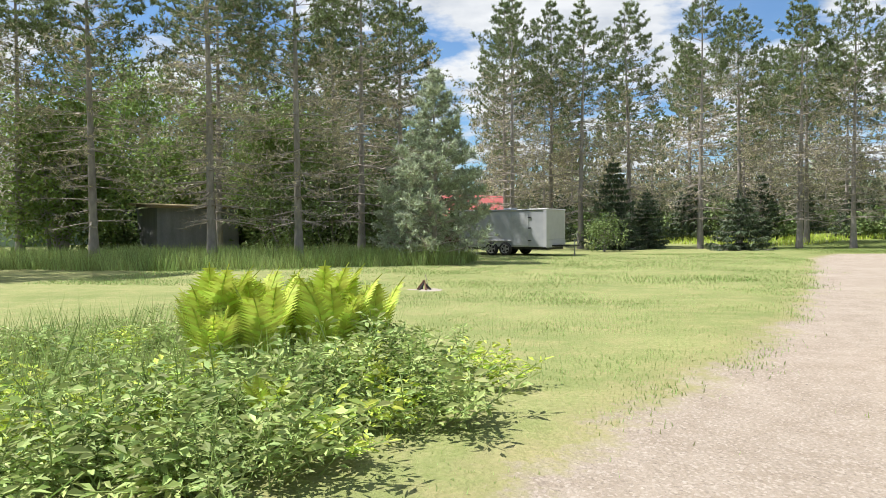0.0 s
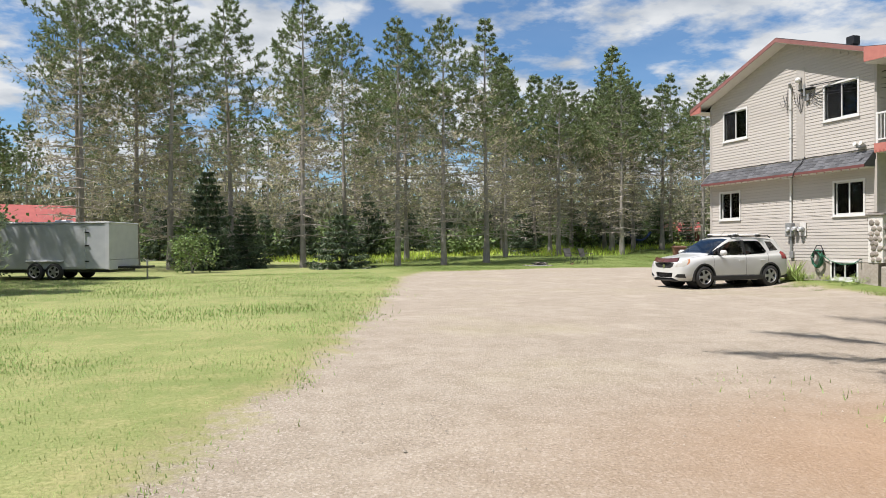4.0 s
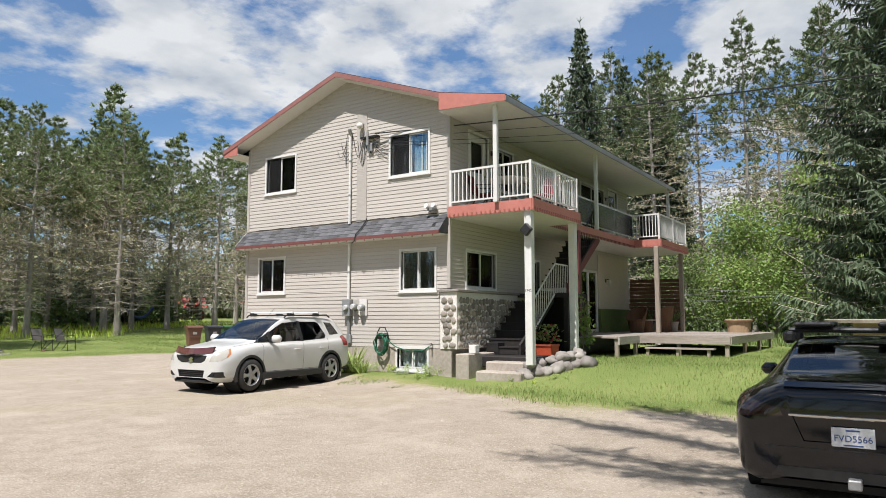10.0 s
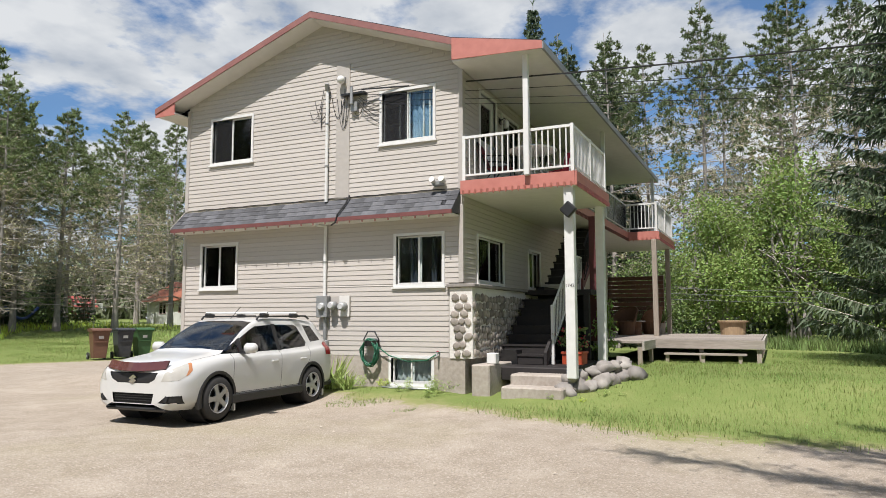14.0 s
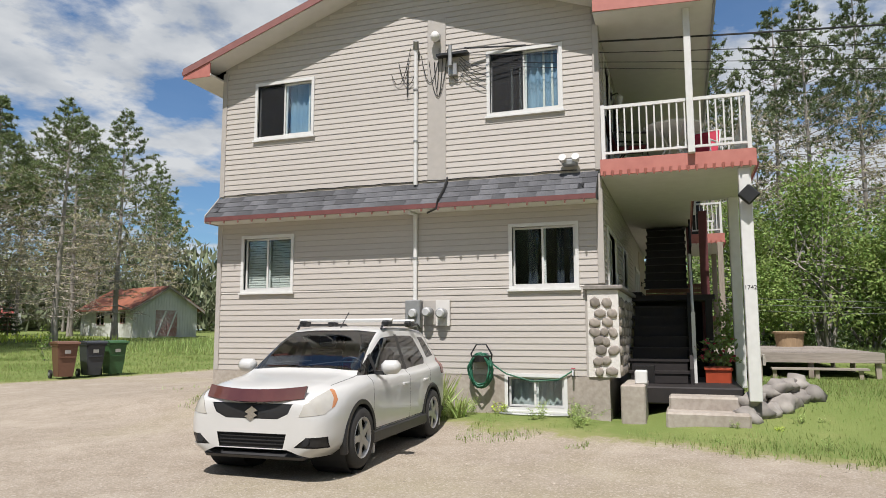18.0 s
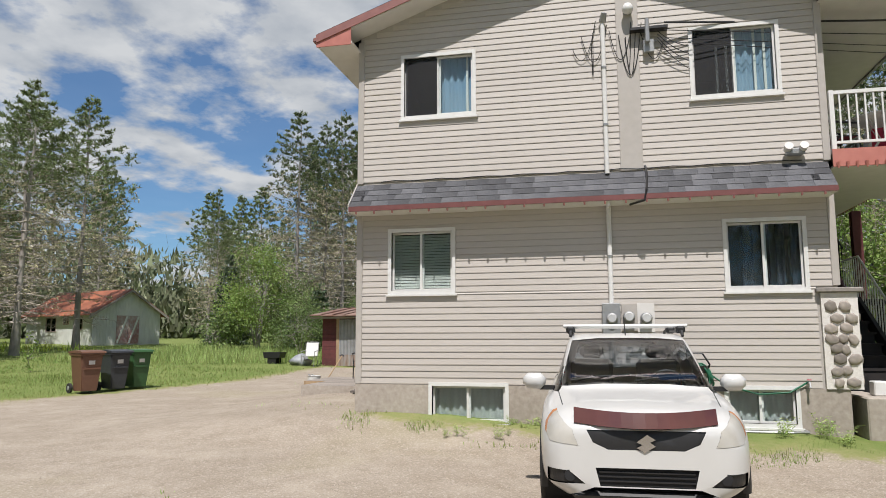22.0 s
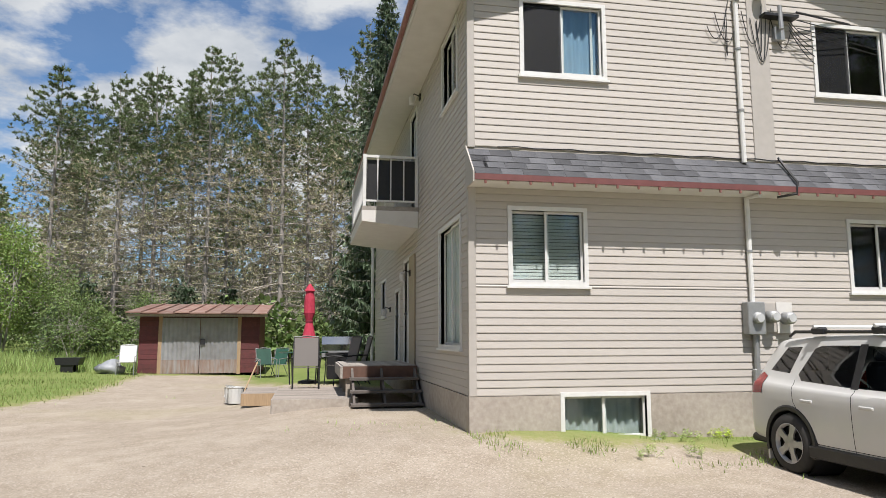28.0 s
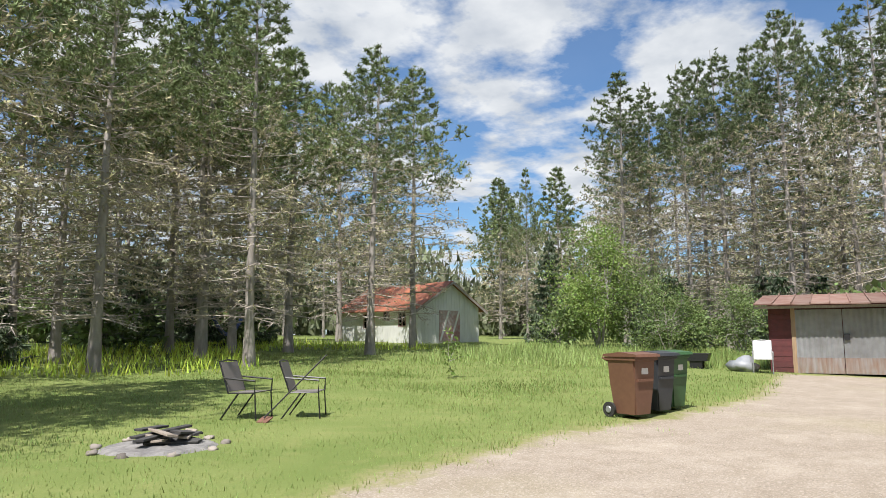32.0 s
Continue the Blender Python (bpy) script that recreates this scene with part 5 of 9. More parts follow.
def spruce_kind(seed, h, r, droop=0.35, fine=1.0, needle=M_SPRUCE, low=0.06, thick=0.09):
    """A spruce: tiers of drooping boughs hung with short sprays."""
    rnd = random.Random(seed)
    wood, green = Soup(), Soup()
    z = h * low
    while z < h * 0.99:
        u = z / h
        ln0 = r * (1 - u) ** 0.8 + 0.12
        k = max(4, int((7 + 4 * (1 - u)) * (0.6 + 0.4 * fine)))
        a0 = rnd.uniform(0, 6.28)
        for i in range(k):
            a = a0 + i * math.tau / k + rnd.uniform(-0.3, 0.3)
            ln = ln0 * rnd.uniform(0.7, 1.15)
            o = Vector((math.cos(a), math.sin(a), 0))
            side = Vector((-o.y, o.x, 0))
            pts = [Vector((0, 0, z)) + o * ln * t + Vector((0, 0, -droop * ln * (t - 0.55 * t * t * t) + 0.12 * ln * t * t)) for t in (0, 0.35, 0.7, 1.0)]
            for p, q in zip(pts, pts[1:]):
                wood.stick(p, q, 0.018, 0.010, 3)
            n = int(ln * 11 * fine) + 4
            for j in range(n):
                t = 0.15 + 0.85 * (j + rnd.random()) / n
                f = t / 0.35
                p = pts[0].lerp(pts[1], f) if f < 1 else (pts[1].lerp(pts[2], f - 1) if f < 2 else pts[2].lerp(pts[3], min(1, (t - 0.7) / 0.3)))
                for sgn in (-1, 1):
                    d = (o * 0.55 + side * sgn * rnd.uniform(0.4, 1.0) + Vector((0, 0, rnd.uniform(-0.75, 0.05)))).normalized()
                    sp = rnd.uniform(0.25, 0.5) * (0.45 + 0.55 * min(1, ln / 1.6))
                    green.blade(p, p + d * sp, thick, rnd)
                    green.blade(p + d * sp * 0.4, p + d * sp * 0.5 + Vector((rnd.uniform(-0.1, 0.1), rnd.uniform(-0.1, 0.1), -rnd.uniform(0.08, 0.28))), thick * 0.8, rnd)
            tuft(green, pts[3], o + Vector((0, 0, -0.2)), 0.16, rnd, 4, 0.05)
        z += rnd.uniform(0.24, 0.36) / (0.65 + 0.35 * fine)
    tuft(green, Vector((0, 0, h)), (0, 0, 1), 0.35, rnd, 8, 0.05)
    return [("trunk", trunk_mesh(rnd, h, 0.013 * h + 0.02)), ("branchwork", wood.mesh("branchwork", M_DEADWOOD)), ("crown", green.mesh("crown", needle))]


def broad_kind(seed, h, r, leaves=4200, size=0.15, material=M_LEAF, stems=4):
    """A leafy shrub or small tree: forked stems and leaves in uneven clumps with gaps."""
    rnd = random.Random(seed)
    wood, green = Soup(), Soup()
    tips = []
    for s in range(stems):
        a = rnd.uniform(0, 6.28)
        p = Vector((rnd.uniform(-0.15, 0.15), rnd.uniform(-0.15, 0.15), -0.1))
        q = Vector((math.cos(a) * r * 0.3, math.sin(a) * r * 0.3, h * rnd.uniform(0.3, 0.5)))
        wood.stick(p, q, 0.012 * h, 0.007 * h, 6)
        for _ in range(9):
            b = rnd.uniform(0, 6.28)
            v = rnd.uniform(0.12, 1.0)
            rr = r * math.sin(math.pi * min(0.97, 0.18 + 0.8 * v)) ** 0.7 * rnd.uniform(0.55, 1.0)
            e = Vector((math.cos(b) * rr, math.sin(b) * rr, h * v * rnd.uniform(0.9, 1.0)))
            wood.stick(q, q.lerp(e, 0.6), 0.006 * h, 0.003 * h, 4)
            wood.stick(q.lerp(e, 0.6), e, 0.003 * h, 0.004, 3)
            tips += [e, q.lerp(e, 0.7)]
    each = max(8, leaves // len(tips))
    for e in tips:
        c = r * rnd.uniform(0.16, 0.30)
        for _ in range(each):
            o = Vector((rnd.gauss(0, 1), rnd.gauss(0, 1), rnd.gauss(0, 0.8))) * c * 0.62
            d = o.normalized() + Vector((rnd.uniform(-0.6, 0.6), rnd.uniform(-0.6, 0.6), rnd.uniform(-0.7, 0.25)))
            if (e + o).z > 0.05:
                green.leaf(e + o, d, size * rnd.uniform(0.6, 1.2), rnd)
    return [("trunk", wood.mesh("trunk", M_BARK)), ("crown", green.mesh("crown", material))]


def plant(name, parts, x, y, scale, turn, label, category="tree", group="", z=None):
    """One tree from shared meshes."""
    ob = new(name)
    ob.empty_display_size = 0.3
    ob.matrix_world = Matrix.LocRotScale((x, y, land(x, y) - 0.03 if z is None else z), Euler((0, 0, turn)), (scale[0], scale[0], scale[1]))
    for n, me in parts:
        c = new(n, me)
        c.parent = ob
        if n != "trunk":
            c["kind"] = "stuff"
    return tagged(ob, label, category, group)


PINES = [conifer_kind(11 + i, h=14.0, r=0.165, reach=2.75 + 0.2 * (i % 3), live=(0.52, 0.46, 0.56, 0.42)[i], dense=0.85, needles=8, width=0.056, twigs=0.8) for i in range(4)]
FARPINES = [conifer_kind(31 + i, h=15.0, r=0.14, reach=2.6, live=(0.50, 0.56, 0.46)[i], fine=0.32, needles=5, size=0.28, width=0.066) for i in range(3)]
TALL = [conifer_kind(51 + i, h=16.2, r=0.16, bare=0.10, reach=2.6, live=(0.52, 0.58)[i], fine=0.75, dry=0.8, needle=M_PINEDARK, dense=0.8, needles=8, width=0.056, twigs=0.8) for i in range(2)]
SPRUCES = [spruce_kind(71, 5.0, 1.5), spruce_kind(72, 3.0, 1.5)]
BIGSPRUCE = spruce_kind(73, 15.0, 3.6, droop=0.45, low=0.10, thick=0.075, fine=1.0)
MIDSPRUCE = spruce_kind(74, 15.0, 2.7, droop=0.3, fine=0.75, thick=0.11)
BROADS = [broad_kind(81, 5.5, 2.3, 11000, 0.115), broad_kind(82, 4.5, 2.2, 6000, 0.12, M_LEAFDK), broad_kind(83, 2.2, 1.4, 1700, 0.15, M_LEAFDK), broad_kind(86, 10.0, 3.4, 15000, 0.2, M_LEAF, 7)]

rt = random.Random(4)
PINE_LABEL = "tall plantation pine with dead grey lower branches and a green crown"
# pines of the yard's edge: place and height
for i, (x, y, h) in enumerate(((6.4, 43.2, 15.4), (11.8, 43.4, 14.4), (14.5, 43.0, 14.6), (17.6, 44.5, 15.1), (-0.5, 43.7, 15), (-2.4, 46, 16), (-4.6, 42.4, 15.5), (-5.6, 47, 16.5), (2.6, 47.5, 16),
                             # next two: out of view, added to throw a shadow band on the lawn
                             (-20.5, 17.5, 15.5), (-23.5, 15.0, 15.0), (-19.0, 24.0, 14.5), (-14.4, 25.0, 14.8), (-11.5, 26.6, 14.2), (-10.0, 30.0, 14.0), (-9.3, 34.0, 14.5), (-22.5, 21.0, 15), (-17.5, 31.0, 15), (-25.0, 27.0, 15), (-13.5, 36.0, 15.5),
                             (25.6, 50.6, 13.2), (29.8, 48.6, 13.2), (26.6, 53.8, 13.0), (29.5, 56.0, 14.0), (31.0, 52.3, 13.2), (32.2, 55.3, 14.0), (33.8, 53.4, 13.4), (35.4, 51.8, 13.2), (36.6, 58.5, 14.4), (42.1, 49.8, 14.2),
                             (9.5, 48.5, 15.5), (14.0, 50.0, 15.5), (36.8, 48.7, 13.2), (24.0, 57.5, 16.0), (45.5, 57.0, 15.5), (42.0, 60.0, 16.0))):
    plant("pine_tree", PINES[i % 4], x, y, (rt.uniform(0.92, 1.12), h / 14.0), rt.uniform(0, 6.28), PINE_LABEL, group="pines round the yard")
plant("pine_tree", PINES[3], 54.4, 48.8, (0.5, 0.80), 1.0, "slim young pine standing alone by the clearing", group="pines round the yard")
# tall pines behind the shed and house
for i, (x, y, h) in enumerate(((56.5, 41.5, 16.5), (58.0, 38.5, 18.0), (54.0, 36.8, 17.0), (51.0, 33.5, 17.5), (55.5, 33.0, 19.0), (50.0, 29.5, 18.0), (53.5, 28.0, 18.5), (58.5, 30.5, 19.0), (48.0, 25.0, 18.5), (52.0, 23.0, 19.0), (60.0, 44.0, 16.0),
                             (49.0, 20.0, 17.5), (44.0, 16.5, 17.0), (47.0, 13.0, 17.5), (43.5, 10.0, 17.0), (48.0, 7.5, 17.0), (41.0, 12.5, 15.5), (45.0, 3.5, 16.5), (40.0, 6.5, 16.0), (51.5, 16.0, 18.0), (41.5, 20.5, 15.5), (38.5, 0.5, 15), (50, 1, 16), (54, 42.5, 16.5), (61, 36, 18.5), (57, 35.5, 18), (62.5, 31, 18.5), (60, 26.5, 19), (56, 25, 18.5), (63, 41, 17), (52.5, 38.5, 16))):
    plant("pine_tree", TALL[i % 2], x, y, (rt.uniform(0.9, 1.1), h / 16.2), rt.uniform(0, 6.28), "tall dense pine behind the outbuildings", group="tall pines behind the house")
# the deeper wood
deep = 0
for _ in range(4000):
    x, y = rt.uniform(-55, 85), rt.uniform(-12, 95)
    west = y > 48 + 0.10 * abs(x - 10) and x < 48
    far_east = x > 60 and y > -8
    corner_w = x < -14 and y > 28
    if not (west or far_east or corner_w) or (38 < x < 62 and 44 < y < 62) or (-14 < x < 2 and 48 < y < 60) or (-33 < x < -14 and 26 < y < 40) or (42 < x < 66 and 78 < y < 92):
        continue
    if any(math.hypot(x - o[0], y - o[1]) < 4.8 for o in ([] if not deep else deep_at)):
        continue
    deep_at = (deep_at if deep else []) + [(x, y)]
    deep += 1
    plant("pine_tree", FARPINES[deep % 3], x, y, (rt.uniform(0.9, 1.15), rt.uniform(0.85, 1.15)), rt.uniform(0, 6.28), "pine in the deeper wood", group="pines of the wood")
    if deep >= 105:
        break
# the wood west and south of the drive
for i in range(30):
    a = radians(172 + i * 4.2)
    d = rt.uniform(30, 40)
    plant("pine_tree", FARPINES[i % 3], 2 + d * math.cos(a), 6 + d * math.sin(a), (rt.uniform(0.9, 1.15), rt.uniform(0.85, 1.1)), rt.uniform(0, 6.28), "pine in the wood across the drive", group="pines of the wood")
# spruces
for x, y, k, s, hh in ((8.1, 40.8, 1, 1.15, 1.0), (1.4, 42.2, 0, 1.1, 1.05), (3.4, 43.8, 0, 0.8, 0.7), (32.2, 60.6, 0, 0.9, 0.8), (35.5, 62.0, 0, 1.0, 1.0), (28.0, 60.5, 0, 0.8, 0.7), (24.5, 54.5, 1, 1.0, 0.9), (52.0, 46.4, 0, 1.0, 1.25), (19, 57, 1, 1, 1), (38.5, 57, 0, 0.8, 0.8), (12.5, 56, 0, 1, 1)):
    plant("spruce_tree", SPRUCES[k], x, y, (s, hh), rt.uniform(0, 6.28), "dark young spruce at the wood's edge", group="young spruces")
for x, y, s, hh in ((42.0, 24.6, 1.0, 1.2), (47.5, 24.0, 1.0, 1.15), (44.0, 21.0, 1.0, 1.0)):
    plant("spruce_tree", MIDSPRUCE, x, y, (s, hh), rt.uniform(0, 6.28), "tall green spruce behind the house", group="tall spruces")
plant("spruce_tree", BIGSPRUCE, 27.0, 9.6, (1.0, 1.05), 0.4, "large spruce with heavy drooping boughs beside the lawn")
plant("spruce_tree", BIGSPRUCE, 32.5, 4.5, (1.0, 1.0), 2.4, "large spruce with heavy drooping boughs beside the lawn")
# soft young white pine by the trailer, and the big one by the drive
SOFT = conifer_kind(91, h=6.4, r=0.09, bare=0.05, live=0.05, reach=1.75, needle=M_SOFTPINE, dry=0, taper=1.5, needles=11, size=0.18, width=0.036, dense=1.9, step=0.30)
plant("white_pine", SOFT, -5.7, 26.0, (1.2, 1.14), 0.6, "bushy young white pine with soft pale needles")
plant("white_pine", SOFT, -7.6, 29.5, (0.9, 0.7), 2.6, "bushy young white pine with soft pale needles")
DRIVE = pine_kind("drive_pine", 92, h=15.0, r=0.22, bare=0.105, live=0.05, reach=7.0, fine=1.5, needle=M_BIGPINE, dry=0, bounds=(0.55, 2.4, 5.3), bushy=15.0, slim=0.5, blunt=2.6, soft=0.42)
# SHADE: pine kept out of view, added only to cast shade by the drive
SHADE = conifer_kind(97, h=14.0, r=0.2, bare=0.36, live=0.36, reach=4.6, needle=M_BIGPINE, dry=0, taper=1.7, needles=10, size=0.28, width=0.06, dense=1.3)
plant("white_pine", SHADE, 6.6, 4.6, (1.0, 1.0), 0.7, "unseen white pine added to shade the edge of the drive")
plant("white_pine", DRIVE, 10.2, 7.5, (1.0, 1.0), 0.0, "large white pine with long feathery boughs beside the drive")
# broadleaf shrubs and small trees
for x, y, k, s, lab in ((48.6, 42.6, 0, 1.15, "bright green leafy shrub tree by the clearing"), (46.8, 44.0, 2, 1.1, "low leafy bush by the clearing"), (50.6, 40.8, 1, 1.0, "leafy bush at the wood's edge"),
                        (46.0, 38.5, 1, 0.8, "leafy bush at the wood's edge"), (47.5, 35.5, 1, 0.8, "leafy bush at the wood's edge"), (45.5, 31.5, 2, 1.3, "leafy bush behind the shed"),
                        (37.2, 15.8, 0, 1.15, "bright maple clump behind the deck"), (38.2, 12.8, 0, 1.25, "bright maple clump behind the deck"), (37.6, 9.8, 0, 1.1, "bright maple clump behind the deck"), (36.0, 18.3, 1, 0.9, "leafy undergrowth behind the deck"), (40.5, 11.0, 1, 1.4, "leafy undergrowth behind the deck"), (36.5, 6.5, 1, 1.3, "leafy undergrowth behind the deck"), (40.8, 15.0, 1, 1.3, "leafy undergrowth behind the deck"),
                        (-24.2, 28.6, 3, 1.0, "tall leafy maple beside the old shed"), (-15.5, 35.5, 3, 0.95, "tall leafy maple behind the old shed"), (-25.0, 29.0, 0, 1.2, "leafy maple beside the old shed"), (-20.5, 37.0, 0, 1.9, "leafy maple behind the old shed"), (-25.5, 36.0, 0, 1.9, "leafy maple behind the old shed"), (-14.0, 30.5, 1, 1.0, "leafy undergrowth by the tree line"), (-12.0, 31.5, 1, 1.2, "leafy undergrowth by the tree line"),
                        (-10.5, 33.0, 2, 1.4, "leafy undergrowth by the tree line"), (-8.8, 31.5, 2, 1.2, "leafy undergrowth by the tree line"), (-16.0, 33.5, 0, 1.4, "leafy maple in the tree line"), (-11.0, 37.0, 1, 1.5, "leafy undergrowth by the tree line"), (-7.0, 37.5, 2, 1.4, "leafy undergrowth by the tree line"), (0.8, 38.5, 2, 0.9, "leafy undergrowth by the trailer")):
    plant("leafy_bush", BROADS[k], x, y, (s, s * rt.uniform(0.9, 1.1)), rt.uniform(0, 6.28), lab, "bush")

# undergrowth between the trunks
SCRUB = [broad_kind(84, 2.0, 1.8, 900, 0.30, M_LEAFDK, 3), spruce_kind(85, 3.2, 1.2, fine=0.5, thick=0.14)]
for i in range(190):
    if i < 80:
        x, y = rt.uniform(-8, 48), 0
        y = 54.0 + 0.10 * abs(x - 10) + rt.uniform(0, 16)
    elif i < 160:
        x, y = rt.uniform(47, 66), rt.uniform(0, 47)
    else:
        x, y = rt.uniform(-30, -9), rt.uniform(31, 46)
    if (38 < x < 56 and 44 < y < 62) or (-15 < x < -4 and 50 < y < 57):
        continue
    s = rt.uniform(0.7, 1.4)
    k = 0 if rt.random() < 0.62 else 1
    plant("leafy_bush" if k == 0 else "spruce_tree", SCRUB[k], x, y, (s, s), rt.uniform(0, 6.28), "shrubby undergrowth in the wood" if k == 0 else "small spruce in the undergrowth", "bush" if k == 0 else "tree", group="undergrowth of the wood")

# the wood beyond, too far off to tell its trees apart
belt = Soup()
rb = random.Random(77)
for i in range(42000):
    a = rb.uniform(-0.6, 2.75)
    d = rb.uniform(70, 95)
    x, y = 15 + d * math.cos(a), 25 + d * math.sin(a)
    top = 8.5 + 3.0 * math.sin(a * 31) * math.sin(a * 13 + 1) + rb.uniform(-2, 2)
    z = land(x, y) + top * rb.random() ** 0.9
    w = rb.uniform(0.25, 0.6)
    p = Vector((x, y, z))
    belt.blade(p - Vector((rb.uniform(-0.4, 0.4), rb.uniform(-0.4, 0.4), 0)), p + Vector((rb.uniform(-0.6, 0.6), rb.uniform(-0.6, 0.6), rb.uniform(0.4, 1.5))), w, rb)
for i in range(15000):
    a = rb.uniform(-0.6, 2.75)
    d = rb.uniform(78, 95)
    p = Vector((15 + d * math.cos(a), 25 + d * math.sin(a), 0))
    p.z = land(p.x, p.y) + 5.5 * rb.random() ** 1.2
    belt.blade(p - Vector((rb.uniform(-0.8, 0.8), rb.uniform(-0.8, 0.8), 0.3)), p + Vector((rb.uniform(-0.8, 0.8), rb.uniform(-0.8, 0.8), rb.uniform(0.6, 1.6))), rb.uniform(0.7, 1.5), rb)
tagged(new("distant_wood", belt.mesh("distant_wood", M_FARWOOD)), "dark distant mixed wood beyond the yard", "woodland", kind="stuff")

# ---- vehicles ----
def loft(stations, glass_cells, skip=()):
    """A car shell from half sections, mirrored. Returns the painted shell and one mesh for each group of glazed cells."""
    n = len(stations[0][1])
    shell, panes = bmesh.new(), {}

    def cell(bm, cache, i, j, sgn):
        q = []
        for a, b in ((i, j), (i + 1, j), (i + 1, j + 1), (i, j + 1)):
            key = (a, b, sgn if stations[a][1][b][0] > 1e-4 else 0)
            if key not in cache:
                x, (y, z) = stations[a][0], stations[a][1][b]
                cache[key] = bm.verts.new((x + (stations[a][2][b] if len(stations[a]) > 2 else 0), y * sgn, z))
            if cache[key] not in q:
                q.append(cache[key])
        if len(q) > 2:
            try:
                bm.faces.new(q if sgn > 0 else q[::-1])
            except ValueError:
                pass

    cache, caches = {}, {}
    for i in range(len(stations) - 1):
        for j in range(n - 1):
            g = glass_cells.get((i, j))
            for sgn in (1, -1):
                if g:
                    key = (g, sgn if not g.startswith("c") else 0)
                    panes.setdefault(key, bmesh.new())
                    cell(panes[key], caches.setdefault(key, {}), i, j, sgn)
                else:
                    cell(shell, cache, i, j, sgn)
    for end in (0, -1):
        st = stations[end]
        vs = [cache.get((len(stations) - 1 if end else 0, b, s if st[1][b][0] > 1e-4 else 0)) for s, order in ((1, range(n)), (-1, range(n - 1, -1, -1))) for b in order]
        seen = []
        for v in vs:
            if v and v not in seen:
                seen.append(v)
        if len(seen) > 2:
            shell.faces.new(seen)
    for bm in (shell, *panes.values()):
        bmesh.ops.recalc_face_normals(bm, faces=bm.faces)
        for e in bm.edges:
            e.smooth = not (len(e.link_faces) == 2 and e.calc_face_angle(0) > 0.62)
    return shell, panes


def rounder(stations, cells, a=4, b=3, ease=0.8):
    """Finer stations and sections, eased through the given ones; the glazed cells follow."""
    def curve(p0, p1, p2, p3, t):
        c = 0.5 * (2 * p1 + (p2 - p0) * t + (2 * p0 - 5 * p1 + 4 * p2 - p3) * t * t + (3 * p1 - p0 - 3 * p2 + p3) * t ** 3)
        return (1 - ease) * (p1 + (p2 - p1) * t) + ease * c

    def fine(rows, k):
        out = []
        for i in range(len(rows) - 1):
            q = [rows[max(0, i - 1)], rows[i], rows[i + 1], rows[min(len(rows) - 1, i + 2)]]
            out += [curve(*q, s / k) for s in range(k)]
        return out + [rows[-1]]

    grid = [np.array([(st[0], y, z) for y, z in st[1]]) for st in stations]
    grid = [np.array(fine(list(g), b)) for g in fine(grid, a)]
    for g in grid:
        g[:, 1] = np.maximum(g[:, 1], 0)
    made = [(float(g[0, 0]), [(float(p[1]), float(p[2])) for p in g]) for g in grid]
    return made, {(i * a + u, j * b + v): name for (i, j), name in cells.items() for u in range(a) for v in range(b)}


def inside(poly, u, v):
    hit = False
    for (a, b), (c, d) in zip(poly, poly[1:] + poly[:1]):
        if (b > v) != (d > v) and u < (c - a) * (v - b) / (d - b) + a:
            hit = not hit
    return hit


def carve(bm, poly, across, up, keep):
    """Cuts an outline, drawn across and up, through a shell and lifts the skin inside it off as a mesh of its own."""
    U, V = Vector(across).normalized(), Vector(up).normalized()
    us, vs = [p[0] for p in poly], [p[1] for p in poly]
    lo, hi = (min(us) - 0.02, min(vs) - 0.02), (max(us) + 0.02, max(vs) + 0.02)

    def near():
        out = []
        for f in bm.faces:
            if keep(f.calc_center_median(), f.normal):
                pu, pv = [v.co.dot(U) for v in f.verts], [v.co.dot(V) for v in f.verts]
                if max(pu) > lo[0] and min(pu) < hi[0] and max(pv) > lo[1] and min(pv) < hi[1]:
                    out.append(f)
        return out

    bm.normal_update()
    for (a, b), (c, d) in zip(poly, poly[1:] + poly[:1]):
        fs = near()
        geom = list({e for f in fs for e in (*f.verts, *f.edges)}) + fs
        bmesh.ops.bisect_plane(bm, geom=geom, dist=1e-5, plane_co=U * a + V * b, plane_no=U * (d - b) - V * (c - a))
    bm.normal_update()
    got = [f for f in near() if inside(poly, f.calc_center_median().dot(U), f.calc_center_median().dot(V))]
    made, cache = bmesh.new(), {}
    for f in got:
        q = []
        for v in f.verts:
            if v not in cache:
                cache[v] = made.verts.new(v.co)
            q.append(cache[v])
        made.faces.new(q)
    bmesh.ops.delete(bm, geom=got, context="FACES")
    return made


def ring(n, r, x, z):
    return [(x + r * math.cos(i * math.tau / n), z + r * math.sin(i * math.tau / n)) for i in range(n)]


def thicken(bm, d):
    """Gives a lifted skin some depth and stands it slightly proud."""
    bmesh.ops.recalc_face_normals(bm, faces=bm.faces)
    for v in bm.verts:
        v.co += v.normal * d
    return bm


SIDE, FRONT = ((1, 0, 0), (0, 0, 1)), ((0, 1, 0), (0, 0, 1))


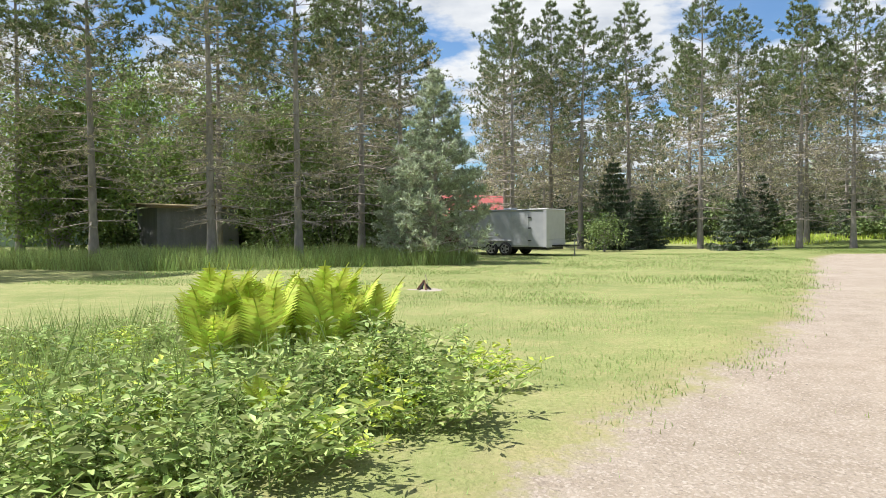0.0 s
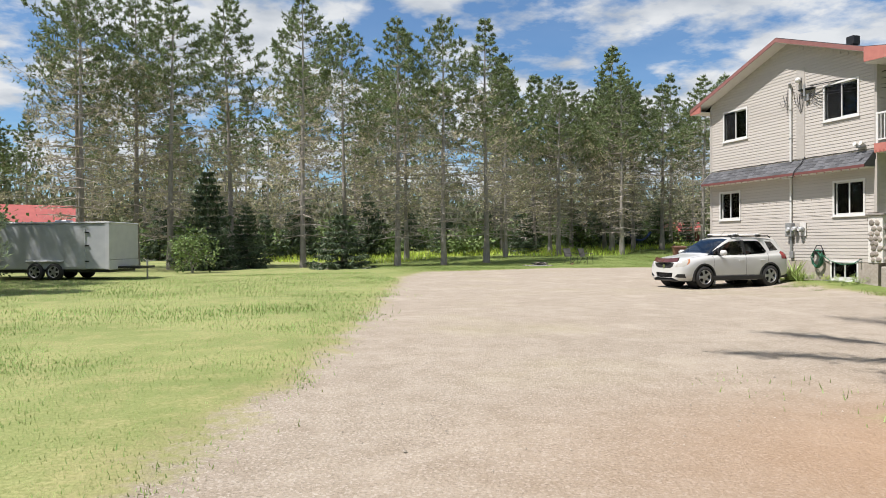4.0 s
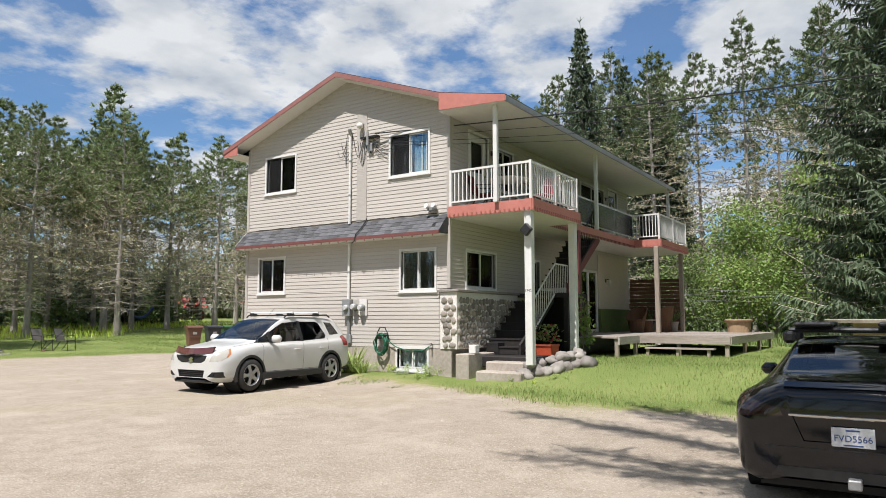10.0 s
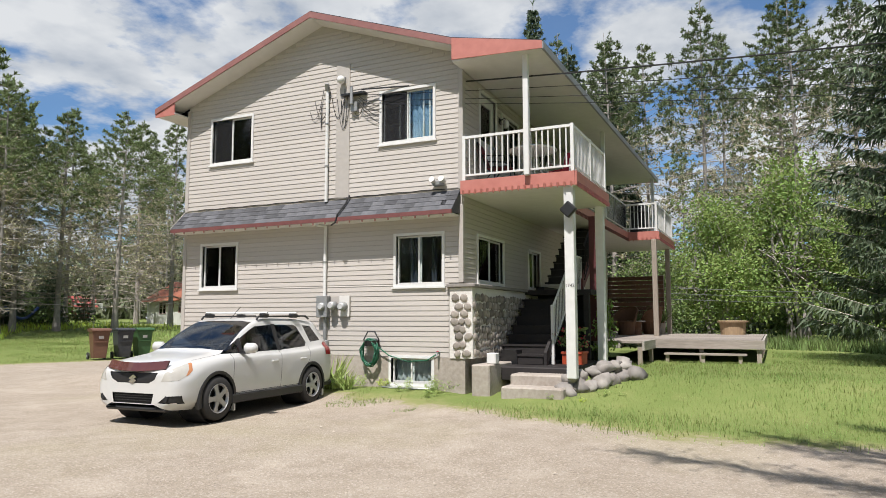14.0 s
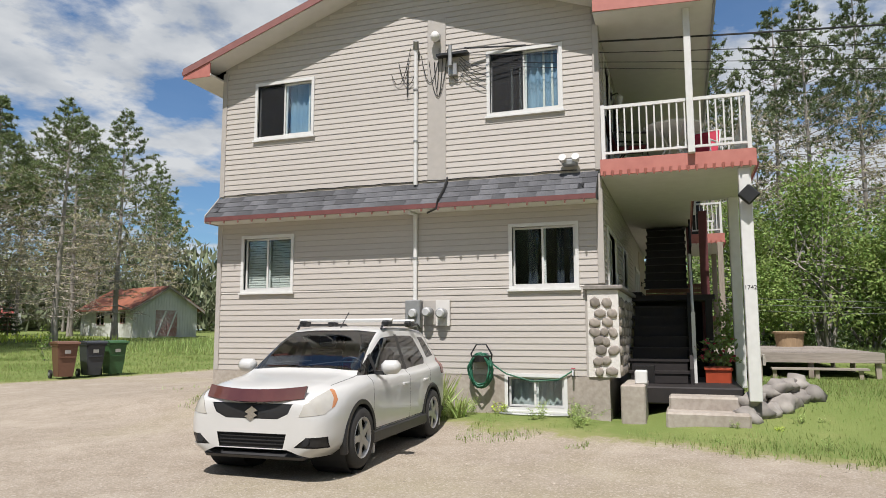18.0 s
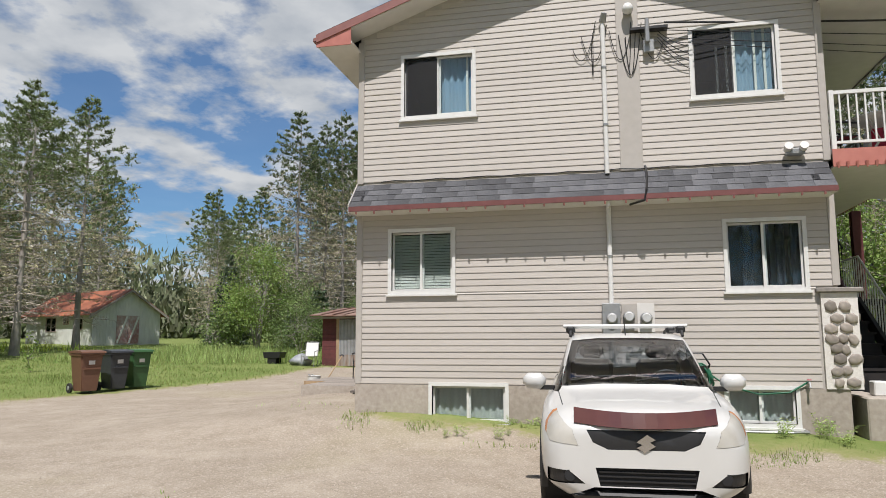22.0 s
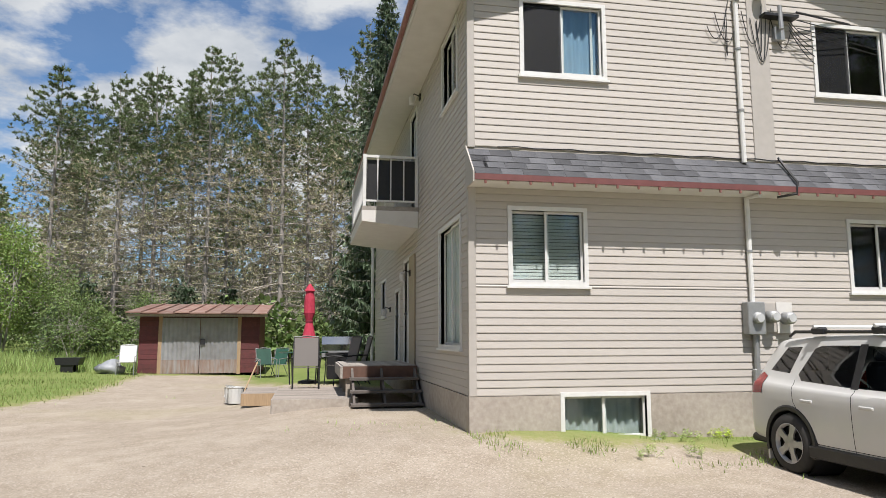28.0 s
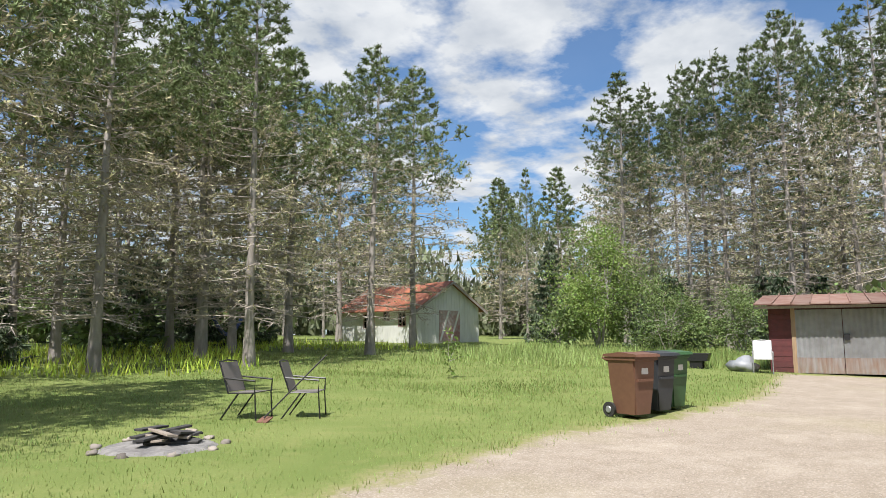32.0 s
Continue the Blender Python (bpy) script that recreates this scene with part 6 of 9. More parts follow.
def wheel_opening(car, shell, x, s, r, z, trim, y, flare=0.05):
    """A round opening in the flank with a dark liner behind it and a plastic lip round it."""
    carve(shell, ring(22, r, x, z), *SIDE, lambda c, n: c.y * s > 0.5).free()
    liner = bmesh.new()
    tube((x, s * 0.42, z), (x, s * (y - 0.03), z), r + 0.015, None, 22, liner, caps=False)
    liner.faces.new([v for v in liner.verts if abs(v.co.y - s * 0.42) < 1e-4])
    part("wheel_well", liner, M_DARK, car)
    lip = bmesh.new()
    rows = []
    for i in range(19):
        a = radians(-18 + 216 * i / 18)
        c, w = math.cos(a), math.sin(a)
        rows.append([lip.verts.new((x + c * k, s * (y + d), z + w * k)) for k, d in ((r - 0.012, -0.06), (r - 0.012, 0.008), (r + flare * 0.6, 0.012), (r + flare, -0.004), (r + flare, -0.06))])
    for p, q in zip(rows, rows[1:]):
        for k in range(4):
            lip.faces.new((p[k], q[k], q[k + 1], p[k + 1]))
    bmesh.ops.recalc_face_normals(lip, faces=lip.faces)
    part("wheel_arch", lip, trim, car, "plastic wheel-arch lip")


def wheel_mesh_set(car, x, y, r, out, spokes=5, rim_mat=M_ALLOY, width=0.2):
    """A wheel: tyre with rounded shoulders, rim barrel, spokes, hub cap; the disc behind is dark."""
    tyre = bmesh.new()
    prof = [(r * 0.66, -0.5), (r * 0.93, -0.5), (r, -0.32), (r, 0.32), (r * 0.93, 0.5), (r * 0.66, 0.5)]
    lathe([(a, b * width) for a, b in prof], 26, tyre, caps=False)
    turn = Matrix.Translation((x, y, r)) @ Matrix.Rotation(radians(-90 * out), 4, "X")
    tyre.transform(turn)
    w = part("wheel", tyre, M_RUBBER, car, "black tyre on an alloy rim", True)
    rim = bmesh.new()
    lathe([(r * 0.60, width * 0.30), (r * 0.675, width * 0.52), (r * 0.66, width * 0.53), (r * 0.585, width * 0.36)], 26, rim, caps=False)
    for k in range(spokes):
        a = k * math.tau / spokes
        c, s = math.cos(a), math.sin(a)
        hw = (0.62 if spokes < 8 else 0.40) * r / spokes
        blade = prism([(0.03, -hw * 1.25), (r * 0.36, -hw * 0.8), (r * 0.635, -hw * 1.15), (r * 0.635, hw * 1.15), (r * 0.36, hw * 0.8), (0.03, hw * 1.25)], "z", width * 0.36, width * 0.47)
        blade.transform(Matrix.Rotation(a, 4, "Z"))
        tmp = bpy.data.meshes.new("spoke")
        blade.to_mesh(tmp)
        blade.free()
        rim.from_mesh(tmp)
        bpy.data.meshes.remove(tmp)
    lathe([(0.055, width * 0.38), (0.055, width * 0.46), (0.02, width * 0.48)], 12, rim)
    rim.transform(turn)
    part("rim", rim, rim_mat, w, "silver alloy rim")
    disc = lathe([(r * 0.6, -0.05), (r * 0.6, width * 0.12)], 20)
    disc.transform(turn)
    part("brake_disc", disc, M_DARK, w)


def half(*pts):
    return list(pts)


# half sections: sill, rocker, door low, waist, shoulder, glass foot, glass head, roof edge, roof middle
def sec(low, rock, w, waist, sh, belt, bw, head, hw, roof):
    return half((w * 0.80, low), (w * 0.97, rock), (w, waist), (w * 0.985, sh), (bw, belt), (hw, head), (hw * 0.80, roof - 0.012), (0.0, roof))


white_car = thing("white_hatchback", (16.72, 21.92, land(16.6, 21.5) - 0.01), "white compact crossover hatchback with roof bars, parked facing the drive", "car", rz=181.6)
ST = [
    (2.075, sec(0.30, 0.36, 0.52, 0.48, 0.60, 0.70, 0.50, 0.745, 0.42, 0.755)),
    (2.045, sec(0.25, 0.33, 0.68, 0.48, 0.62, 0.745, 0.60, 0.79, 0.48, 0.81)),
    (1.97, sec(0.22, 0.32, 0.775, 0.50, 0.64, 0.79, 0.68, 0.835, 0.53, 0.86)),
    (1.84, sec(0.21, 0.32, 0.835, 0.54, 0.68, 0.835, 0.735, 0.88, 0.56, 0.905)),
    (1.64, sec(0.20, 0.32, 0.865, 0.56, 0.76, 0.88, 0.765, 0.925, 0.58, 0.945)),
    (1.40, sec(0.20, 0.32, 0.873, 0.58, 0.82, 0.915, 0.78, 0.96, 0.59, 0.98)),
    (1.15, sec(0.20, 0.32, 0.875, 0.60, 0.86, 0.945, 0.785, 0.995, 0.61, 1.015)),
    (0.98, sec(0.20, 0.32, 0.875, 0.60, 0.88, 0.965, 0.785, 1.045, 0.65, 1.075)),
    (0.75, sec(0.20, 0.32, 0.875, 0.60, 0.885, 0.98, 0.785, 1.165, 0.66, 1.205)),
    (0.45, sec(0.20, 0.32, 0.875, 0.60, 0.89, 0.985, 0.785, 1.315, 0.65, 1.36)),
    (0.20, sec(0.20, 0.32, 0.875, 0.60, 0.90, 0.99, 0.785, 1.42, 0.635, 1.475)),
    (0.00, sec(0.20, 0.32, 0.875, 0.60, 0.90, 0.99, 0.785, 1.465, 0.625, 1.53)),
    (-0.30, sec(0.20, 0.32, 0.875, 0.60, 0.90, 1.0, 0.785, 1.485, 0.62, 1.555)),
    (-1.00, sec(0.20, 0.32, 0.87, 0.60, 0.915, 1.02, 0.785, 1.475, 0.61, 1.55)),
    (-1.40, sec(0.22, 0.34, 0.865, 0.62, 0.93, 1.045, 0.775, 1.45, 0.595, 1.53)),
    (-1.66, sec(0.22, 0.34, 0.86, 0.62, 0.94, 1.06, 0.765, 1.42, 0.585, 1.505)),
    (-1.78, sec(0.24, 0.36, 0.85, 0.62, 0.94, 1.06, 0.755, 1.36, 0.57, 1.46)),
    (-1.90, sec(0.26, 0.37, 0.835, 0.62, 0.94, 1.04, 0.735, 1.20, 0.62, 1.26)),
    (-1.98, sec(0.28, 0.38, 0.80, 0.60, 0.88, 0.98, 0.70, 1.02, 0.60, 1.05)),
    (-2.06, sec(0.32, 0.40, 0.72, 0.58, 0.78, 0.84, 0.62, 0.88, 0.50, 0.90)),
]
shell = loft(*rounder(ST, {}, 4, 4, 0.85))[0]
part("windscreen", carve(shell, [(-0.70, 1.035), (-0.30, 1.062), (0.30, 1.062), (0.70, 1.035), (0.585, 1.475), (0.30, 1.50), (-0.30, 1.50), (-0.585, 1.475)], *FRONT, lambda c, n: 0.0 < c.x < 1.12 and n.x > 0.25 and abs(c.y) < 0.75), M_SCREEN, white_car, smooth=True)
part("back_window", carve(shell, [(-0.60, 1.10), (0.60, 1.10), (0.50, 1.44), (-0.50, 1.44)], *FRONT, lambda c, n: c.x < -1.5 and n.x < -0.3), M_CARGLASS, white_car, smooth=True)
part("grille", thicken(carve(shell, [(-0.30, 0.60), (0.30, 0.60), (0.42, 0.655), (0.47, 0.755), (-0.47, 0.755), (-0.42, 0.655)], *FRONT, lambda c, n: c.x > 1.7), -0.012), M_BLACK, white_car, "black mesh grille", True)
part("lower_grille", thicken(carve(shell, [(-0.37, 0.31), (0.37, 0.31), (0.405, 0.455), (-0.405, 0.455)], *FRONT, lambda c, n: c.x > 1.7), -0.03), M_DARK, white_car)
for s in (-1, 1):
    flank = lambda c, n, s=s: c.y * s > 0.5
    part("side_window", carve(shell, [(1.06, 0.985), (0.66, 0.985), (0.66, 1.185)], *SIDE, flank), M_CARGLASS, white_car, smooth=True)
    part("side_window", carve(shell, [(0.60, 0.985), (-0.30, 0.995), (-0.28, 1.43), (0.16, 1.405), (0.30, 1.35), (0.58, 1.215)], *SIDE, flank), M_CARGLASS, white_car, smooth=True)
    part("side_window", carve(shell, [(-0.40, 0.995), (-1.12, 1.03), (-1.19, 1.10), (-1.02, 1.395), (-0.92, 1.425), (-0.38, 1.43)], *SIDE, flank), M_CARGLASS, white_car, smooth=True)
    part("side_window", carve(shell, [(-1.34, 1.105), (-1.68, 1.13), (-1.50, 1.40), (-1.24, 1.41)], *SIDE, flank), M_CARGLASS, white_car, smooth=True)
    part("window_pillar", carve(shell, [(-0.30, 0.985), (-0.40, 0.985), (-0.38, 1.445), (-0.28, 1.445)], *SIDE, flank), M_BLACK, white_car, "black window pillar", True)
    part("window_pillar", carve(shell, [(0.66, 0.975), (0.60, 0.975), (0.58, 1.225), (0.66, 1.195)], *SIDE, flank), M_BLACK, white_car, "black window pillar", True)
    part("tail_lamp", thicken(carve(shell, [(-1.72, 0.86), (-2.02, 0.84), (-1.94, 1.04), (-1.80, 1.10), (-1.70, 1.06)], *SIDE, flank), 0.006), M_TAIL, white_car, "red tail lamp", True)
    corner_way = ((-1, s, 0), (0, 0, 1))
    k = math.sqrt(0.5)
    front_end = lambda c, n, s=s: c.x > 1.5 and c.y * s > 0.3 and n.z < 0.9
    lamp = part("headlamp", thicken(carve(shell, [(u * k, v) for u, v in ((-1.53, 0.63), (-1.46, 0.755), (-1.26, 0.825), (-1.02, 0.88), (-1.00, 0.80), (-1.06, 0.70), (-1.18, 0.65))], *corner_way, front_end), 0.004), M_HEADLAMP, white_car, "cloudy headlamp", True)
    part("side_marker", thicken(carve(shell, [(u * k, v) for u, v in ((-1.06, 0.70), (-1.00, 0.80), (-1.02, 0.88), (-0.95, 0.89), (-0.93, 0.78), (-1.0, 0.72))], *corner_way, front_end), 0.004), M_AMBER, lamp, "amber turn signal", True)
    part("front_bumper_vent", thicken(carve(shell, [(s * 0.49, 0.325), (s * 0.80, 0.315), (s * 0.80, 0.43), (s * 0.62, 0.425)], *FRONT, lambda c, n: c.x > 1.6), -0.015), M_BLACK, white_car)
    for x0, x1 in ((0.93, 0.90), (-0.30, -0.33)):
        part("door_seam", carve(shell, [(x0, 0.36), (x1, 0.98), (x1 - 0.009, 0.98), (x0 - 0.009, 0.36)], *SIDE, flank), M_DARK, white_car)
    part("door_seam", carve(shell, [(-0.86, 0.36), (-1.17, 0.80), (-1.22, 1.03), (-1.229, 1.03), (-1.179, 0.80), (-0.869, 0.36)], *SIDE, flank), M_DARK, white_car)
    part("bonnet_seam", carve(shell, [(1.02, s * 0.715), (1.62, s * 0.665), (1.62, s * 0.674), (1.02, s * 0.724)], (1, 0, 0), (0, 1, 0), lambda c, n: c.x > 0.9 and n.z > 0.3), M_DARK, white_car)
    part("door_seam", carve(shell, [(-0.86, 0.372), (0.93, 0.372), (0.93, 0.380), (-0.86, 0.380)], *SIDE, flank), M_DARK, white_car)
    for x in (1.25, -1.25):
        wheel_opening(white_car, shell, x, s, 0.372, 0.335, M_BLACK, 0.868)
part("body", shell, M_CAR, white_car, "white painted body", True)
for s in (-1, 1):
    part("mudflap", box(0.83, 0.86, s * 0.76 - 0.09, s * 0.76 + 0.09, 0.10, 0.36), M_CAR, white_car)
    part("mudflap", box(-1.66, -1.63, s * 0.76 - 0.09, s * 0.76 + 0.09, 0.10, 0.36), M_CAR, white_car)
for k in range(4):
    part("grille_bar", box(1.95, 2.055, -0.32 - 0.03 * k, 0.32 + 0.03 * k, 0.622 + k * 0.033, 0.630 + k * 0.033), M_GREYMETAL, white_car)
part("bumper_lip", box(1.62, 2.03, -0.60, 0.60, 0.19, 0.255, bevel=0.03), M_BLACK, white_car)
part("interior", box(-1.6, 0.85, -0.68, 0.68, 0.3, 0.90), M_SEAT, white_car)
for y in (-0.37, 0.37):
    seat = part("seat", box(-0.42, -0.28, y - 0.24, y + 0.24, 0.9, 1.26, bevel=0.05), M_SEAT, white_car)
    part("headrest", box(-0.42, -0.32, y - 0.13, y + 0.13, 1.27, 1.42, bevel=0.04), M_SEAT, seat)
part("steering_wheel", bent([(0.42 + 0.06 * math.sin(a), 0.37 + 0.18 * math.cos(a), 1.0 + 0.17 * math.sin(a)) for a in (k * math.tau / 16 for k in range(17))], 0.015), M_BLACK, white_car)
part("bumper_cladding", box(-2.03, -1.7, -0.80, 0.80, 0.26, 0.36, bevel=0.03), M_BLACK, white_car)
for s in (-1, 1):
    part("sill_cladding", box(-0.95, 0.95, s * 0.86 - 0.03, s * 0.86 + 0.03, 0.22, 0.36, bevel=0.02), M_BLACK, white_car)
    for x in (1.25, -1.25):
        wheel_mesh_set(white_car, x, s * 0.785, 0.33, s)
    part("fog_lamp", tube((1.95, s * 0.62, 0.385), (2.06, s * 0.61, 0.385), 0.05, 0.045, 14), M_DARK, white_car)
    mir = part("mirror", box(0.56, 0.73, s * 0.975 - 0.115, s * 0.975 + 0.115, 0.985, 1.145, bevel=0.05), M_CAR, white_car, "white door mirror", True)
    part("mirror_arm", box(0.60, 0.68, s * 0.84 - 0.08, s * 0.84 + 0.08, 0.975, 1.02), M_BLACK, mir)
    for x in (-0.02, -0.85):
        part("door_handle", box(x - 0.20, x - 0.02, s * 0.875 - 0.012, s * 0.875 + 0.02, 0.80, 0.835, bevel=0.008), M_CAR, white_car)
    part("roof_rail", bent([(0.05, s * 0.60, 1.52), (0.0, s * 0.60, 1.57), (-1.4, s * 0.585, 1.585), (-1.5, s * 0.585, 1.53)], 0.018), M_BLACK, white_car)
for x in (-0.15, -1.0):
    bar = part("roof_bar", tube((x, -0.68, 1.635), (x, 0.68, 1.635), 0.02), M_WHITE, white_car, "white load bar")
    for s in (-1, 1):
        part("bar_foot", box(x - 0.09, x + 0.09, s * 0.60 - 0.05, s * 0.60 + 0.05, 1.55, 1.63, bevel=0.02), M_BLACK, bar)
for k in range(3):
    part("grille_bar", box(1.95, 2.058, -0.375, 0.375, 0.342 + k * 0.036, 0.352 + k * 0.036), M_BLACK, white_car)
part("emblem", prism([(-0.075, 0.665), (0.01, 0.725), (0.075, 0.685), (0.03, 0.665), (0.075, 0.635), (-0.01, 0.585), (-0.075, 0.62), (-0.03, 0.645)], "x", 2.072, 2.088), M_CHROME, white_car, "chrome badge")
for s in (-1, 1):
    part("reflector", tube((1.96, s * 0.62, 0.735), (1.995, s * 0.615, 0.735), 0.05, 0.05, 12), M_CHROME, white_car)
shield = bmesh.new()
rows = []
for k in range(13):
    u = k / 6 - 1
    x, y, z = -0.10 * u * u, 0.57 * u, 0.035 * u * u
    rows.append([shield.verts.new((a + x, y, b + z)) for a, b in ((2.125, 0.775), (2.06, 0.895), (2.035, 0.885), (2.10, 0.765))])
for p, q in zip(rows, rows[1:]):
    for k in range(4):
        shield.faces.new((p[k], p[(k + 1) % 4], q[(k + 1) % 4], q[k]))
shield.faces.new(rows[0][::-1])
shield.faces.new(rows[-1])
part("bug_deflector", shield, M_DEFLECTOR, white_car, "brown bonnet bug deflector")
for y in (-0.3, 0.32):
    part("wiper", bent([(0.90, y - 0.3, 1.085), (0.80, y, 1.12), (0.76, y + 0.28, 1.13)], 0.010, 4), M_BLACK, white_car)
part("antenna", tube((0.0, 0.0, 1.53), (-0.25, 0.0, 1.74), 0.006), M_BLACK, white_car)
part("number_plate", box(-2.075, -2.06, -0.16, 0.16, 0.62, 0.76), M_PLATE, white_car)

white_car.scale = (0.955, 0.955, 0.955)
black_car = thing("black_saloon", (14.62, 10.52, land(14.6, 10.5) - 0.035), "glossy black fastback saloon with roof rack, parked in tree shade", "car", rz=1.0)
BT = [
    (-2.51, sec(0.30, 0.38, 0.62, 0.60, 0.78, 0.88, 0.54, 0.95, 0.44, 0.965)),
    (-2.485, sec(0.26, 0.34, 0.78, 0.60, 0.80, 0.93, 0.64, 1.005, 0.50, 1.025)),
    (-2.40, sec(0.23, 0.31, 0.88, 0.62, 0.83, 0.97, 0.71, 1.05, 0.55, 1.075)),
    (-2.22, sec(0.22, 0.31, 0.93, 0.63, 0.87, 0.99, 0.765, 1.07, 0.58, 1.095)),
    (-1.92, sec(0.20, 0.30, 0.965, 0.64, 0.89, 1.0, 0.80, 1.115, 0.59, 1.145)),
    (-1.50, sec(0.18, 0.28, 0.98, 0.63, 0.90, 0.995, 0.82, 1.225, 0.585, 1.265)),
    (-1.00, sec(0.17, 0.26, 0.98, 0.60, 0.89, 0.985, 0.82, 1.32, 0.58, 1.375)),
    (-0.50, sec(0.17, 0.26, 0.975, 0.58, 0.88, 0.97, 0.82, 1.365, 0.575, 1.43)),
    (0.25, sec(0.17, 0.26, 0.97, 0.58, 0.86, 0.95, 0.81, 1.355, 0.57, 1.43)),
    (0.65, sec(0.17, 0.26, 0.97, 0.58, 0.85, 0.94, 0.80, 1.27, 0.56, 1.345)),
    (1.20, sec(0.17, 0.26, 0.97, 0.58, 0.84, 0.92, 0.78, 1.00, 0.61, 1.04)),
    (1.70, sec(0.18, 0.27, 0.96, 0.58, 0.80, 0.86, 0.76, 0.91, 0.58, 0.94)),
    (2.15, sec(0.20, 0.30, 0.90, 0.56, 0.70, 0.74, 0.68, 0.78, 0.52, 0.80)),
    (2.42, sec(0.26, 0.36, 0.72, 0.52, 0.58, 0.61, 0.52, 0.63, 0.40, 0.64)),
]
M_SMOKED = mat("smoked_tail_lamp", (0.028, 0.008, 0.0096), (0.0176, 0.0064, 0.0072), rough=0.1, bump=0, coat=0.8)
shell = loft(*rounder(BT, {}, 5, 4, 0.85))[0]
part("back_window", carve(shell, [(-0.66, 1.115), (-0.35, 1.105), (0.35, 1.105), (0.66, 1.115), (0.56, 1.31), (0.42, 1.375), (-0.42, 1.375), (-0.56, 1.31)], *FRONT, lambda c, n: -2.2 < c.x < -0.75 and n.z > 0.3), M_CARGLASS, black_car, smooth=True)
part("windscreen", carve(shell, [(-0.62, 1.04), (0.62, 1.04), (0.50, 1.39), (-0.50, 1.39)], *FRONT, lambda c, n: 0.2 < c.x < 1.4 and n.x > 0.1), M_CARGLASS, black_car, smooth=True)
part("plate_recess", thicken(carve(shell, [(-0.44, 0.80), (-0.36, 0.60), (0.36, 0.60), (0.44, 0.80)], *FRONT, lambda c, n: c.x < -2.2), -0.03), M_CARBLACK, black_car, smooth=True)
part("boot_seam", carve(shell, [(-0.66, 0.545), (0.66, 0.545), (0.66, 0.553), (-0.66, 0.553)], *FRONT, lambda c, n: c.x < -2.2), M_DARK, black_car)
part("rear_diffuser", thicken(carve(shell, [(-0.62, 0.30), (0.62, 0.30), (0.56, 0.385), (-0.56, 0.385)], *FRONT, lambda c, n: c.x < -2.2), 0.004), M_BLACK, black_car, "matt black rear valance")
for s in (-1, 1):
    flank = lambda c, n, s=s: c.y * s > 0.5
    part("side_window", carve(shell, [(-1.62, 1.03), (-1.20, 1.19), (-0.72, 1.29), (-0.52, 1.315), (-0.50, 0.99)], *SIDE, flank), M_CARGLASS, black_car, smooth=True)
    part("side_window", carve(shell, [(-0.44, 0.99), (-0.46, 1.32), (0.20, 1.315), (0.62, 1.215), (0.98, 1.03), (0.95, 0.965)], *SIDE, flank), M_CARGLASS, black_car, smooth=True)
    k = math.sqrt(0.5)
    part("tail_lamp", thicken(carve(shell, [(u * k, v) for u, v in ((-2.00, 0.80), (-1.97, 0.865), (-1.55, 0.945), (-1.28, 0.965), (-1.22, 0.86), (-1.55, 0.775))], (1, s, 0), (0, 0, 1), lambda c, n, s=s: c.x < -1.9 and c.y * s > 0.3), 0.003), M_SMOKED, black_car, "smoked tail lamp", True)
    for x0 in (0.62, -0.48, -1.36):
        part("door_seam", carve(shell, [(x0, 0.34), (x0 - 0.02, 0.95), (x0 - 0.028, 0.95), (x0 - 0.008, 0.34)], *SIDE, flank), M_DARK, black_car)
    for x in (1.48, -1.42):
        wheel_opening(black_car, shell, x, s, 0.385, 0.36, M_CARBLACK, 0.966, 0.02)
part("body", shell, M_CARBLACK, black_car, "black painted body", True)
part("underbody", box(-2.40, 2.2, -0.72, 0.72, 0.20, 0.26), M_DARK, black_car)
part("interior", box(-1.7, 1.0, -0.72, 0.72, 0.3, 0.88), M_SEAT, black_car)
for s in (-1, 1):
    for x in (1.48, -1.42):
        wheel_mesh_set(black_car, x, s * 0.835, 0.35, s, 10, M_GREYMETAL, 0.23)
    mir = part("mirror", box(0.62, 0.80, s * 1.02 - 0.10, s * 1.02 + 0.10, 0.92, 1.06, bevel=0.045), M_CARBLACK, black_car, "black door mirror", True)
    part("mirror_arm", box(0.66, 0.74, s * 0.89 - 0.08, s * 0.89 + 0.08, 0.91, 0.94), M_BLACK, mir)
    for x in (0.05, -0.95):
        part("door_handle", box(x - 0.2, x, s * 0.968 - 0.01, s * 0.968 + 0.014, 0.76, 0.785, bevel=0.006), M_CHROME, black_car)
    part("side_trim", box(-0.9, 1.0, s * 0.955 - 0.02, s * 0.955 + 0.012, 0.23, 0.26, bevel=0.008), M_GREYMETAL, black_car)
    part("reflector", box(-2.46, -2.41, s * 0.72 - 0.09, s * 0.72 + 0.09, 0.43, 0.455), M_TAIL, black_car)
part("boot_spoiler", prism([(-2.475, 1.045), (-2.36, 1.082), (-2.20, 1.096), (-2.20, 1.07), (-2.44, 1.02)], "y", -0.50, 0.50), M_CARBLACK, black_car)
part("chrome_strip", box(-2.525, -2.47, -0.47, 0.47, 0.80, 0.825, bevel=0.006), M_CHROME, black_car)
plate = part("number_plate", box(-2.525, -2.50, -0.155, 0.155, 0.58, 0.735, bevel=0.004), M_PLATE, black_car, "white number plate with dark blue characters")


